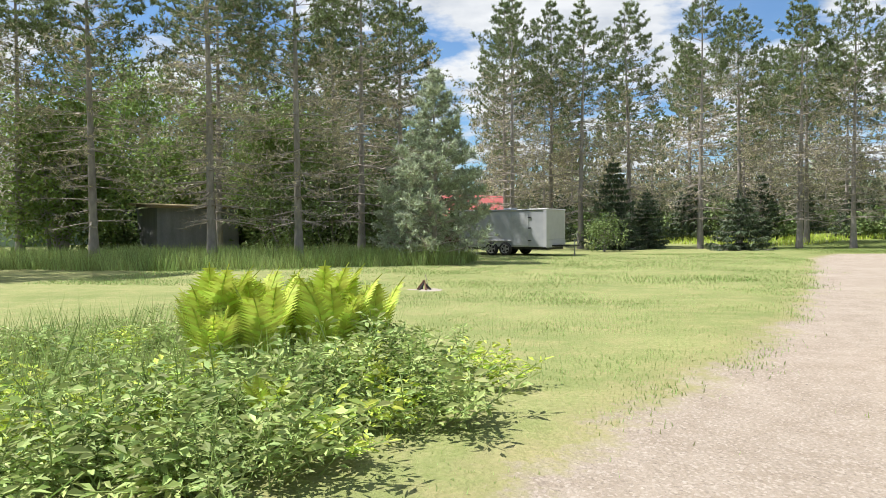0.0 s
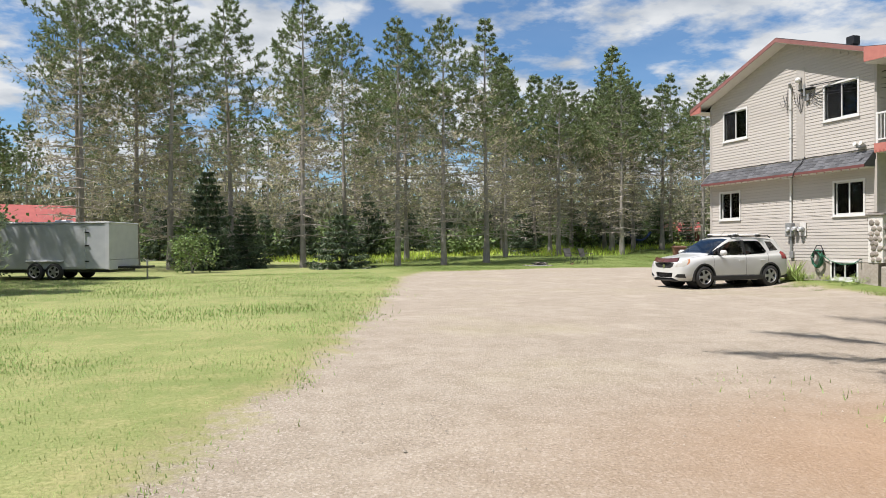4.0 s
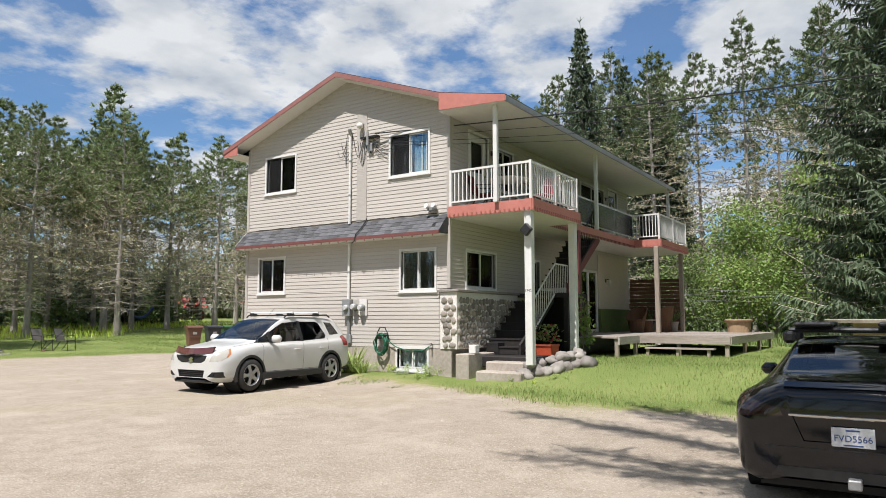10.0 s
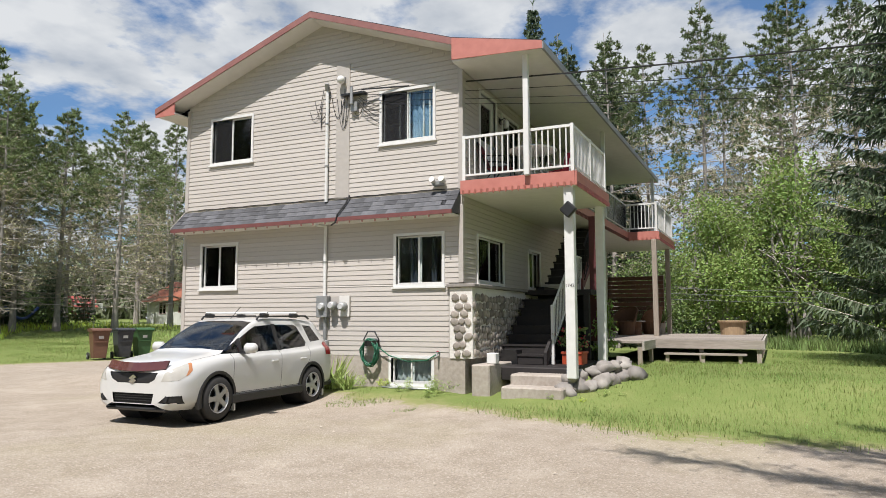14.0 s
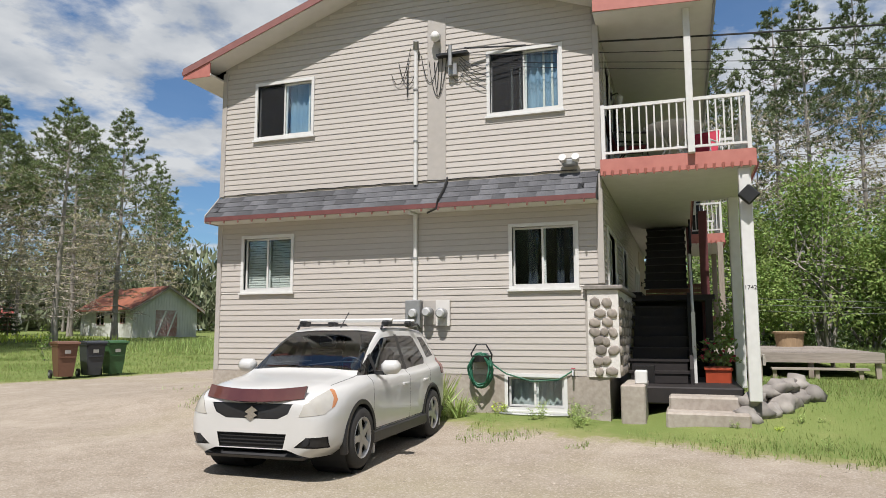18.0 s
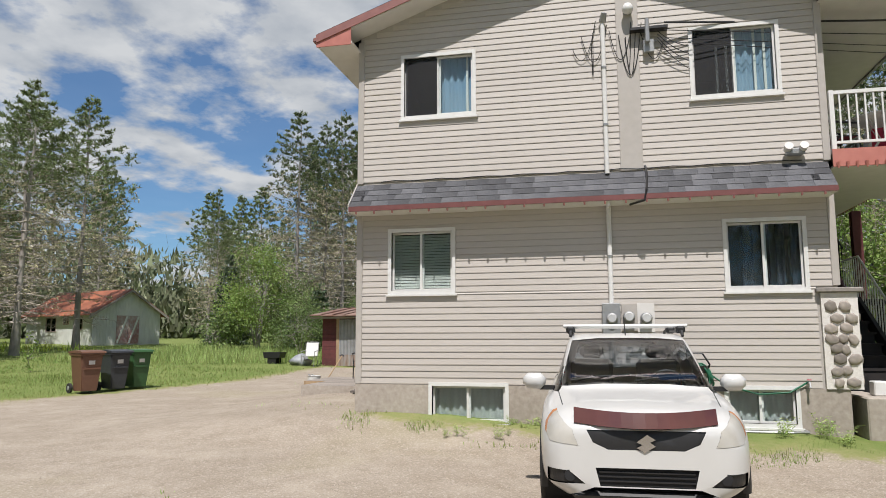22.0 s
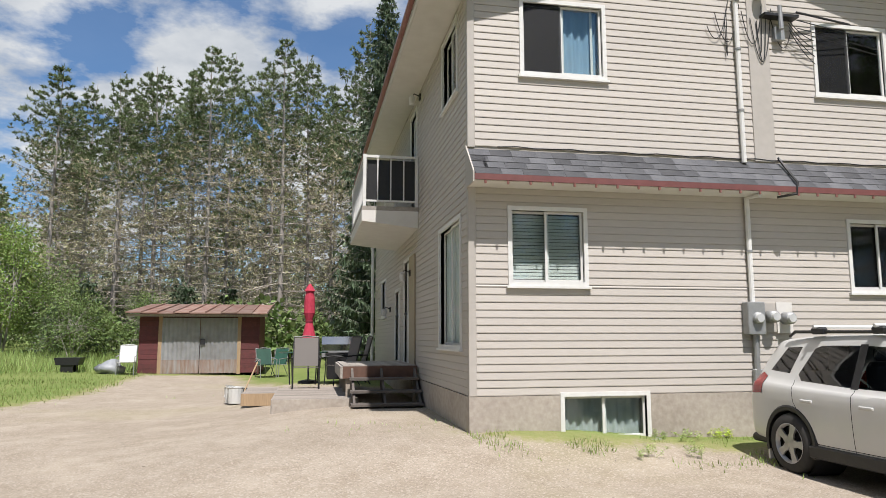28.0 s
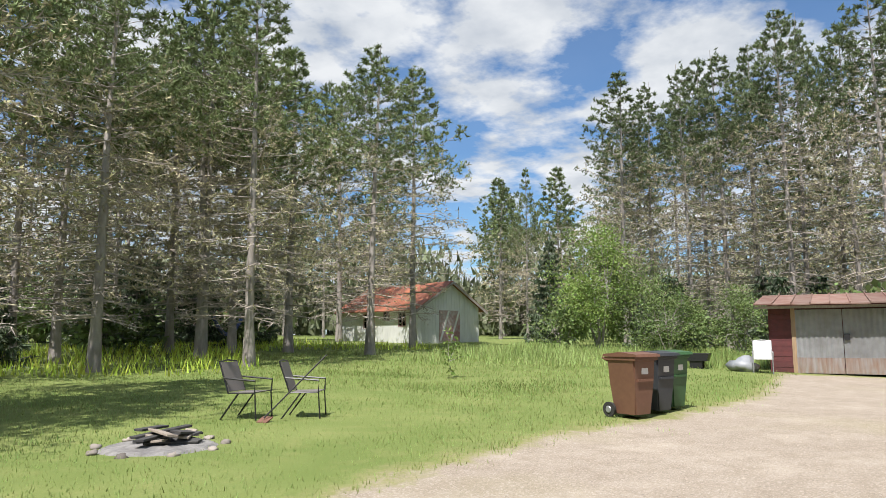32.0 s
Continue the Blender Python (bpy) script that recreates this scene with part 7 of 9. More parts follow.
def lettering(name, text, size, material, parent, m, label="", thick=0.001):
    cu = bpy.data.curves.new(name, "FONT")
    cu.body, cu.size, cu.extrude, cu.align_x, cu.align_y = text, size, thick, "CENTER", "CENTER"
    tmp = bpy.data.objects.new(name, cu)
    scene.collection.objects.link(tmp)
    me = bpy.data.meshes.new_from_object(tmp.evaluated_get(bpy.context.evaluated_depsgraph_get()))
    bpy.data.objects.remove(tmp)
    me.transform(m)
    me.materials.append(material)
    ob = new(name, me)
    ob.parent = parent
    return tagged(ob, label)


lettering("plate_number", "FVD5566", 0.072, M_BLUE, plate, pose(-2.528, 0, 0.648, 90, 0, -90))
part("motto_bar", box(-2.5275, -2.526, -0.07, 0.07, 0.592, 0.602), M_BLUE, plate)
part("region_bar", box(-2.5275, -2.526, -0.05, 0.05, 0.708, 0.720), M_BLUE, plate)
black_car.scale = (0.965, 0.955, 0.955)
part("tow_bar", box(-2.62, -2.40, -0.05, 0.05, 0.26, 0.34, bevel=0.01), M_GREYMETAL, black_car, "tow hitch receiver")
for x in (-0.75, 0.05):
    bar = part("roof_bar", tube((x, -0.62, 1.50), (x, 0.62, 1.50), 0.028), M_BLACK, black_car, "black load bar")
    for s in (-1, 1):
        part("bar_foot", box(x - 0.10, x + 0.10, s * 0.62 - 0.06, s * 0.62 + 0.06, 1.36, 1.49, bevel=0.03), M_BLACK, bar)
        part("rack_clamp", box(x - 0.16, x + 0.16, s * 0.38 - 0.18, s * 0.38 + 0.18, 1.53, 1.585, bevel=0.02), M_BLACK, bar)

# enclosed cargo trailer
trailer = thing("cargo_trailer", (-3.75, 34.95, land(-3.7, 35)), "grey and white enclosed tandem-axle cargo trailer parked on the grass", "trailer", rz=-21.7)
part("box_body", box(-2.5, 2.3, -1.07, 1.07, 0.42, 2.16, bevel=0.03), mat("grey_trailer_side", (0.4988, 0.516, 0.5246), (0.4042, 0.4214, 0.4386), rough=0.4, scale=3, bump=0.04), trailer, "grey panelled trailer body")
part("nose_panel", box(2.31, 2.36, -1.07, 1.07, 0.78, 2.17, bevel=0.02), M_TRAILER, trailer, "white front panel")
part("stone_guard", box(2.315, 2.37, -1.08, 1.08, 0.40, 0.77, bevel=0.01), M_TRAILER, trailer)
part("corner_post", box(2.20, 2.36, -1.095, -1.065, 0.42, 2.17), M_TRAILER, trailer)
part("roof", box(-2.53, 2.38, -1.10, 1.10, 2.165, 2.235, bevel=0.02), M_TRAILER, trailer, "white roof edge")
part("side_door", box(0.55, 1.42, -1.092, -1.072, 0.52, 1.95), mat("grey_trailer_door", (0.516, 0.5332, 0.5418), rough=0.4), trailer)
part("side_vent", box(-1.8, -1.6, -1.10, -1.072, 1.85, 1.95), M_TRAILER, trailer)
for z in (0.7, 1.3, 1.8):
    part("hinge", box(1.40, 1.56, -1.105, -1.072, z, z + 0.05), M_BLACK, trailer)
part("roof_hatch", box(-0.4, 0.1, -0.2, 0.3, 2.235, 2.34, bevel=0.03), M_TRAILER, trailer)
part("tongue", prism([(-0.5, 0.44), (0.5, 0.44), (0.5, 0.52), (-0.5, 0.52)], "x", 2.36, 3.35), M_BLACK, trailer)
part("jack", tube((3.3, 0, 0.0), (3.3, 0, 0.75), 0.035), M_GREYMETAL, trailer)
part("fender", box(-0.95, 0.55, -1.16, -1.072, 0.70, 0.76, bevel=0.02), M_TRAILER, trailer)
for x in (-0.58, 0.18):
    wheel_mesh_set(trailer, x, -1.06, 0.33, -1, 5, M_ALLOY)
    wheel_mesh_set(trailer, x, 1.06, 0.33, 1, 5, M_ALLOY)
part("chassis", box(-2.4, 2.3, -0.95, 0.95, 0.30, 0.42), M_BLACK, trailer)

# ---- outbuildings ----
barn = thing("white_shed", (45.4, 51.6, land(45, 51.5)), "small white outbuilding with a rusty red sheet roof and peeling doors", "shed", rz=-20.0)
# local x runs along the gable end, y back along the ridge; the gable end faces the yard
BW, BL, BH, BP = 4.6, 7.4, 2.05, 3.45
M_PALE = M_BARN
part("gable_wall", prism([(0, 0), (BW, 0), (BW, BH), (BW / 2, BP), (0, BH)], "y", 0, 0.1), M_PALE, barn, "white ribbed sheet gable wall")
part("back_gable", prism([(0, 0), (BW, 0), (BW, BH), (BW / 2, BP), (0, BH)], "y", BL - 0.1, BL), M_PALE, barn)
for a, b, z0, z1 in ((0.1, 1.0, 0, BH), (1.0, 1.7, 0, 0.95), (1.0, 1.7, 1.75, BH), (1.7, 2.5, 0, BH), (2.5, 3.1, 0, 1.3), (2.5, 3.1, 1.85, BH), (3.1, 3.9, 0, BH), (3.9, 5.1, 0, 0.85), (3.9, 5.1, 1.75, BH), (5.1, 6.2, 0, BH), (6.2, 7.0, 1.95, BH), (7.0, BL - 0.1, 0, BH)):
    part("side_wall", box(0, 0.1, a, b, z0, z1), M_PALE, barn, "white boarded side wall")
part("far_wall", box(BW - 0.1, BW, 0.1, BL - 0.1, 0, BH), M_PALE, barn)
part("side_door", box(0.02, 0.08, 6.2, 7.0, 0, 1.95), M_BARN, barn)
for a, b, z0, z1 in ((1.0, 1.7, 0.95, 1.75), (2.5, 3.1, 1.3, 1.85), (3.9, 5.1, 0.85, 1.75)):
    w = bmesh.new()
    for u0, u1, w0, w1 in ((a, a + 0.05, z0, z1), (b - 0.05, b, z0, z1), ((a + b) / 2 - 0.02, (a + b) / 2 + 0.02, z0, z1), (a, b, z0, z0 + 0.05), (a, b, z1 - 0.05, z1), (a, b, (z0 + z1) / 2 - 0.015, (z0 + z1) / 2 + 0.015)):
        box(-0.02, 0.05, u0, u1, w0, w1, w)
    win = part("window", w, M_BARNDOOR, barn, "old small-paned window")
    part("pane", box(0.02, 0.026, a, b, z0, z1), M_GLASS, win).visible_shadow = False
# black sheet painting the unlit interior behind the side windows
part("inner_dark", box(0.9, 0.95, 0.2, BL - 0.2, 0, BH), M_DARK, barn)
for a in (1.55, 2.33):
    d = part("door_leaf", box(a, a + 0.75, -0.04, -0.005, 0.12, 1.85), M_BARNDOOR, barn, "peeling red and white barn door")
    part("brace", prism([(a, 0.15), (a + 0.12, 0.15), (a + 0.75, 1.82), (a + 0.63, 1.82)], "y", -0.06, -0.042), M_BARN, d)
for k in range(12):
    y = -0.35 + k * (BL + 0.7) / 12
    for s in (0, 1):
        e = [(-0.4, BH - 0.24), (BW / 2, BP + 0.02), (BW / 2, BP + 0.06), (-0.4, BH - 0.20)] if not s else [(BW + 0.4, BH - 0.24), (BW / 2, BP + 0.02), (BW / 2, BP + 0.06), (BW + 0.4, BH - 0.20)]
        bm = prism(e, "y", y + 0.01, y + (BL + 0.7) / 12 + 0.01)
        part("roof_sheet", bm, M_RUSTROOF, barn, "rusty red roof sheet")
for s in (0, 1):
    x0, x1 = (-0.4, BW / 2) if not s else (BW + 0.4, BW / 2)
    part("rake_board", prism([(x0, BH - 0.40), (x1, BP - 0.12), (x1, BP + 0.02), (x0, BH - 0.24)], "y", -0.37, -0.34), M_BARK, barn)
ribs = bmesh.new()
for k in range(23):
    x = 0.1 + k * 0.2
    zt = BH + (BP - BH) * (1 - abs(x - BW / 2) / (BW / 2)) - 0.05
    z0 = 1.9 if 1.5 < x < 3.1 else 0.02
    box(x - 0.012, x + 0.012, -0.014, 0.0, z0, zt, ribs)
part("sheet_ribs", ribs, M_BARN, barn)

shed = thing("red_tin_shed", (37.4, 31.7, land(37.4, 31.7)), "low dark red shed with corrugated tin doors and rusty roof", "shed", rz=0.0)
# local: front at x 0 facing the yard, y from -2.1 to 2.1
for y0, y1 in ((-2.0, -1.35), (1.35, 2.0)):
    for k in range(12):
        part("board", box(-0.02 - 0.008 * (k % 2), 0.02, y0, y1, 0.05 + k * 0.165, 0.21 + k * 0.165), M_REDSHED, shed)
for y, n in ((-1.35, 0), (1.35, 0)):
    part("door_post", box(-0.06, 0.04, y - 0.06, y + 0.06, 0, 2.05), M_RAWWOOD, shed, "bare brown wooden post")
for y0, y1 in ((-1.29, -0.01), (0.01, 1.29)):
    bm = bmesh.new()
    n = 34
    cols = []
    for i in range(n + 1):
        y = y0 + (y1 - y0) * i / n
        x = -0.045 + 0.014 * math.sin(i * math.pi / 2)
        cols.append((bm.verts.new((x, y, 0.08)), bm.verts.new((x, y, 0.5)), bm.verts.new((x, y, 2.0))))
    for a, b in zip(cols, cols[1:]):
        bm.faces.new((a[0], b[0], b[1], a[1]))
        bm.faces.new((a[1], b[1], b[2], a[2]))
    part("tin_door", bm, M_GALV, shed, "corrugated galvanised door")
    bm = bmesh.new()
    cols = []
    for i in range(n + 1):
        y = y0 + (y1 - y0) * i / n
        x = -0.062 + 0.014 * math.sin(i * math.pi / 2)
        cols.append((bm.verts.new((x, y, 0.04)), bm.verts.new((x, y, 0.52))))
    for a, b in zip(cols, cols[1:]):
        bm.faces.new((a[0], b[0], b[1], a[1]))
    part("tin_patch", bm, mat("rust_streaked_tin", (0.36, 0.336, 0.32), (0.288, 0.192, 0.144), rough=0.6, metal=0.3, scale=5, big=2, bump=0.1, stretch=(1, 3, 0.5)), shed, "rust-streaked tin kick panel")
part("latch", box(-0.10, -0.06, -0.18, -0.02, 1.05, 1.25), M_DARK, shed)
part("header", box(-0.05, 0.04, -2.0, 2.0, 2.03, 2.2), M_REDSHED, shed)
for y in (-2.05, 2.0):
    part("side_wall", prism([(0.0, 0), (3.2, 0), (3.2, 2.55), (0.0, 2.18)], "y", y, y + 0.06), M_REDSHED, shed)
part("back_wall", box(3.15, 3.2, -2.0, 2.0, 0, 2.5), M_REDSHED, shed)
for k in range(9):
    y = -2.35 + k * 0.53
    part("roof_sheet", prism([(-0.6, 2.12 + 0.012 * (k % 3)), (3.5, 2.60), (3.5, 2.65), (-0.6, 2.16 + 0.012 * (k % 3))], "y", y, y + 0.535), M_SHEDROOF, shed, "rusty faded roof sheet")
    part("roof_rib", prism([(-0.61, 2.16), (3.5, 2.64), (3.5, 2.69), (-0.61, 2.215)], "y", y - 0.02, y + 0.02), M_SHEDROOF, shed)
part("eave_board", box(-0.5, -0.46, -2.35, 2.42, 2.03, 2.11), M_OLDPOST, shed)

# neighbours seen through the trees
green = thing("green_house", (-36.6, 35.2, land(-30, 33) + 0.5), "pale green neighbouring bungalow with a brown shingle roof", "house", rz=10)
part("wall", box(-6, 6, -4, 4, 0, 2.5), mat("pale_green_siding", (0.336, 0.432, 0.352), rough=0.6, scale=6), green)
part("roof", prism([(-4.5, 2.4), (4.5, 2.4), (0, 5.2)], "x", -6.4, 6.4), mat("brown_shingle", (0.272, 0.24, 0.224), rough=0.9, scale=12, bump=0.3, stretch=(1, 1, 8)), green)
wf = bmesh.new()
for a, b, c, d in ((4.2, 4.3, 0.9, 1.9), (5.2, 5.3, 0.9, 1.9), (4.3, 5.2, 0.9, 1.0), (4.3, 5.2, 1.8, 1.9), (4.3, 5.2, 1.37, 1.43)):
    box(a, b, -4.08, -4.0, c, d, wf)
w = part("window", wf, M_WHITE, green)
part("pane", box(4.3, 5.2, -4.03, -4.01, 1.0, 1.8), M_GLASS, w)
old = thing("old_garden_shed", (-18.9, 31.5, land(-18, 30)), "grey weathered flat-roofed garden shed under the trees", "shed", rz=50)
part("wall", box(-2.0, 2.0, 0, 3.4, 0, 2.45), mat("dark_grey_boards", (0.288, 0.288, 0.296), (0.192, 0.192, 0.2), rough=0.9, scale=8, stretch=(6, 6, 1)), old)
part("roof", prism([(-0.4, 2.4), (3.8, 2.65), (3.8, 2.78), (-0.4, 2.54)], "x", -2.4, 2.4), mat("mossy_roof", (0.288, 0.208, 0.12), (0.16, 0.152, 0.064), rough=0.95, scale=9, bump=0.4), old, "mossy debris-covered roof")
for lab, x, y, rz, s in (("red-roofed neighbouring cottage among the pines", -10.5, 53.5, 12, 0.9), ("distant red cabin among the pines", 46, 87, 20, 0.6), ("distant red cabin among the pines", 60, 84, -25, 0.6)):
    c = thing("red_cottage", (x, y, land(x, y)), lab, "house", rz=rz)
    part("wall", box(-4 * s, 4 * s, -2.6 * s, 2.6 * s, 0, 2.3 * s), M_REDSHED, c)
    part("roof", prism([(-3.2 * s, 2.2 * s), (3.2 * s, 2.2 * s), (0, 4.3 * s)], "x", -4.5 * s, 4.5 * s), mat("bright_red_roof", (0.4, 0.088, 0.072), (0.304, 0.064, 0.056), rough=0.6, scale=3), c)
    for k in (-2.4, 0.2, 2.2):
        part("window", box(k, k + 1.0, -2.66 * s, -2.58 * s, 0.9, 1.8), M_WHITE, c)

# ---- fittings on the gable wall ----
MZ = 1.52
board = thing("meter_bank", (X0, 21.75, 1.2), "grey electric meter boxes with round glass meters and conduits", "electric meter")


def meter_at(bm):
    bm.transform(Matrix.Translation((-X0, -21.75, -1.2)))
    return bm


part("service_box", meter_at(box(X0 - 0.16, X0 - 0.02, 21.88, 22.14, 1.48, 1.92, bevel=0.01)), M_GREYMETAL, board, "grey steel service box")
part("backing_board", meter_at(box(X0 - 0.045, X0 - 0.02, 21.40, 21.86, 1.52, 1.90)), M_TRIM, board)
for y, z in ((22.0, 1.70), (21.76, 1.72), (21.52, 1.70)):
    m = meter_at(tube((X0 - 0.05, y, z), (X0 - 0.20, y, z), 0.085, 0.08, 18))
    ring = part("meter", m, M_GREYMETAL, board, "round electric meter", True)
    part("dial", meter_at(tube((X0 - 0.198, y, z), (X0 - 0.23, y, z), 0.072, 0.055, 18)), mat("meter_glass_white", (0.5676, 0.5762, 0.5676), rough=0.1, bump=0, coat=0.8), ring)
part("meter_panel", meter_at(box(X0 - 0.06, X0 - 0.047, 21.40, 21.64, 1.50, 1.92)), M_SOFFIT, board)
part("conduit", meter_at(tube((X0 - 0.06, 22.0, 1.92), (X0 - 0.06, 22.0, 3.36), 0.036, None, 10)), M_WHITE, board, "white conduit")
part("conduit", meter_at(tube((X0 - 0.06, 22.0, 3.86), (X0 - 0.06, 22.0, 6.25), 0.036, None, 10)), M_WHITE, board, "white service mast")
for z in (2.6, 4.6, 5.5):
    part("strap", meter_at(tube((X0 - 0.06, 22.0, z), (X0 - 0.06, 22.0, z + 0.03), 0.045, None, 10)), M_GREYMETAL, board)
part("weather_head", meter_at(tube((X0 - 0.06, 22.0, 6.25), (X0 - 0.14, 21.97, 6.36), 0.055, 0.045, 10)), M_GREYMETAL, board)
part("conduit", meter_at(tube((X0 - 0.06, 21.98, 0.95), (X0 - 0.06, 21.98, 1.48), 0.04, None, 10)), M_GREYMETAL, board)
part("junction_box", meter_at(box(X0 - 0.09, X0 - 0.02, 21.90, 22.04, 0.80, 1.02, bevel=0.01)), M_GREYMETAL, board)
part("conduit", meter_at(tube((X0 - 0.10, 22.0, 3.36), (X0 - 0.36, 22.0, 3.34), 0.03, None, 8)), M_WHITE, board)
lamp = thing("security_camera", (X0, 21.62, 6.40), "white dome security camera on the gable wall", "camera")
part("bracket", box(-0.08, -0.01, -0.06, 0.06, -0.06, 0.06), M_GREYMETAL, lamp)
part("dome", lathe([(0.02, -0.10), (0.075, -0.06), (0.085, 0.0), (0.05, 0.06)], 14, at=(-0.14, 0, 0)), M_WHITE, lamp, smooth=True)
hook = thing("cable_bracket", (X0, 21.35, 6.05), "dark steel cable anchor bracket on the gable wall", "bracket")
part("arm", box(-0.16, -0.01, -0.30, 0.25, -0.02, 0.02), M_BLACK, hook)
part("insulator", tube((-0.15, 0.0, -0.22), (-0.15, 0.0, 0.14), 0.04, 0.03, 10), M_GREYMETAL, hook)
part("splice_box", box(-0.10, -0.02, -0.10, 0.06, -0.36, -0.16, bevel=0.01), M_GREYMETAL, hook)


def slack(p, q, sag, n=14):
    p, q = Vector(p), Vector(q)
    return [p.lerp(q, i / n) + Vector((0, 0, -sag * 4 * (i / n) * (1 - i / n))) for i in range(n + 1)]


def cable(name, pts, r, label, cat="cable", material=M_BLACK):
    return solo(name, bent(pts, r, 5), material, label, cat)


# service drop and telephone lines to a pole beyond the lawn
for k, (z0, far, sag, r) in enumerate(((6.10, (26.5, -22.0, 8.6), 0.9, 0.016), (5.98, (26.0, -22.0, 8.1), 1.2, 0.007), (5.86, (25.5, -22.0, 7.4), 1.3, 0.006), (5.80, (25.2, -22.0, 7.2), 1.5, 0.006))):
    cable("overhead_cable", slack((X0 - 0.17, 21.1, z0), far, sag, 30), r, "thin black overhead service cable")
loops = random.Random(3)
for k in range(8):
    y = 21.9 + loops.uniform(-0.5, 0.25)
    e = y + loops.uniform(-0.35, 0.45)
    cable("wall_cable", slack((X0 - 0.05, y, 6.3 - loops.uniform(0, 0.25)), (X0 - 0.045, e, 5.9 + loops.uniform(-0.1, 0.2)), loops.uniform(0.25, 0.8)), 0.006, "slack black cable loop on the wall")
for k in range(4):
    cable("wall_cable", slack((X0 - 0.12, 21.2, 6.0 - 0.05 * k), (X0 - 0.05, 20.75, 5.75 - 0.12 * k), 0.05, 6), 0.006, "slack black cable loop on the wall")
cable("skirt_cable", [(X0 - 0.04, 21.45, 3.96), (X0 - 0.06, 21.44, 3.92), (19.4, 21.44, 3.75), (SK - 0.03, 21.47, 3.52), (SK - 0.045, 21.5, 3.36), (SK + 0.1, 21.7, 3.33)], 0.018, "black cable over the skirt roof")
cable("ledge_wire", [(X0 - 0.03, y, 3.925 + 0.01 * math.sin(y * 9)) for y in np.arange(19.3, 25.8, 0.25)], 0.008, "grey wire along the wall foot")
home("outdoor_floodlight", box(X0 - 0.14, X0 - 0.02, 19.28, 19.52, 3.98, 4.08, bevel=0.02), M_GREYMETAL, label="small twin outdoor lamp")
for y in (19.30, 19.50):
    home("lamp_head", tube((X0 - 0.08, y, 4.06), (X0 - 0.2, y, 4.10), 0.05, 0.06, 10), M_SOFFIT)

# hose reel
reel = thing("garden_hose", (X0, 20.86, 0.2), "coiled green garden hose on a black wall hanger", "hose")
part("hanger", bent([(-0.03, -0.14, 0.72), (-0.10, -0.17, 0.85), (-0.10, -0.08, 1.0), (-0.10, 0.08, 1.0), (-0.10, 0.17, 0.85), (-0.03, 0.14, 0.72)], 0.014), M_BLACK, reel)
part("hanger_shelf", lathe([(0.13, -0.05), (0.15, 0.05)], 16, at=(-0.11, 0, 0.78)), M_BLACK, reel)
hz = random.Random(8)
coil = []
for k in range(120):
    a = k * math.tau / 20
    coil.append((-0.12 - 0.018 * (k // 20) + 0.02 * math.sin(k * 1.7), (0.17 + 0.03 * math.sin(k // 20 * 2.1)) * math.sin(a), 0.60 + (0.24 + 0.035 * math.sin(k // 20 * 1.3)) * math.cos(a)))
part("hose", bent(coil, 0.014, 6), M_HOSE, reel, smooth=True)
part("hose_tail", bent([(-0.12, -0.15, 0.72), (-0.10, -0.4, 0.55), (-0.08, -0.8, 0.44), (-0.06, -1.2, 0.47), (-0.05, -1.45, 0.62)], 0.013, 6), M_HOSE, reel, smooth=True)
tap = thing("wall_tap", (X0, 19.42, 0.80), "small metal outdoor tap", "tap")
part("spout", bent([(-0.02, 0, 0), (-0.12, 0, 0.01), (-0.15, 0, -0.06)], 0.015), M_GREYMETAL, tap)
part("handle", lathe([(0.03, 0), (0.03, 0.01)], 10, at=(-0.1, 0, 0.04)), M_RED, tap)
for (y0, y1) in ((19.5, 20.53), (23.51, 24.79)):
    well = thing("window_well", (X0 - 0.2, (y0 + y1) / 2, 0.1), "grey metal window well edge at the basement window", "window well")
    h_ = (y1 - y0) / 2
    part("rim", bent([(0.18, -h_, 0.06), (-0.02, -h_, 0.06), (-0.10, -h_ * 0.6, 0.06), (-0.10, h_ * 0.6, 0.06), (-0.02, h_, 0.06), (0.18, h_, 0.06)], 0.02), M_GREYMETAL, well)

# speaker box and number on the porch post, lamps on the walls
sp = thing("post_speaker", (19.55, 16.86, 3.34), "small black diamond-shaped speaker on the porch post", "speaker")
bm = box(-0.18, -0.08, -0.11, 0.11, -0.11, 0.11, bevel=0.02)
bm.transform(Matrix.Translation((0, 0, 0)) @ Matrix.Rotation(radians(45), 4, "X"))
part("box", bm, M_BLACK, sp)
lettering("house_number", "1742", 0.085, M_BLACK, house, HOME @ pose(19.533, 16.89, 2.02, 90, 0, -90), "small dark house number")


def wall_lamp(x, y, z, out):
    w = thing("wall_lamp", (x, y, z), "small black outdoor wall lamp", "lamp", group="outdoor wall lamps")
    part("plate", box(-0.05, 0.05, *sorted((0.0, 0.025 * out)), -0.06, 0.06), M_BLACK, w)
    part("arm", bent([(0, 0.02 * out, 0.02), (0, 0.12 * out, 0.06), (0, 0.16 * out, 0.0)], 0.012), M_BLACK, w)
    part("lantern", lathe([(0.05, -0.16), (0.06, -0.02), (0.03, 0.02)], 10, at=(0, 0.16 * out, 0)), M_WHITE, w)


wall_lamp(24.6, YN + 0.05, 2.72, 1)
wall_lamp(28.2, YN + 0.02, 2.15, 1)
wall_lamp(23.55, YN + 0.02, 5.95, 1)
wall_lamp(29.75, YS - 0.02, 2.75, -1)
wall_lamp(21.6, YS - 0.02, 5.72, -1)
wall_lamp(29.95, YS - 0.02, 5.7, -1)

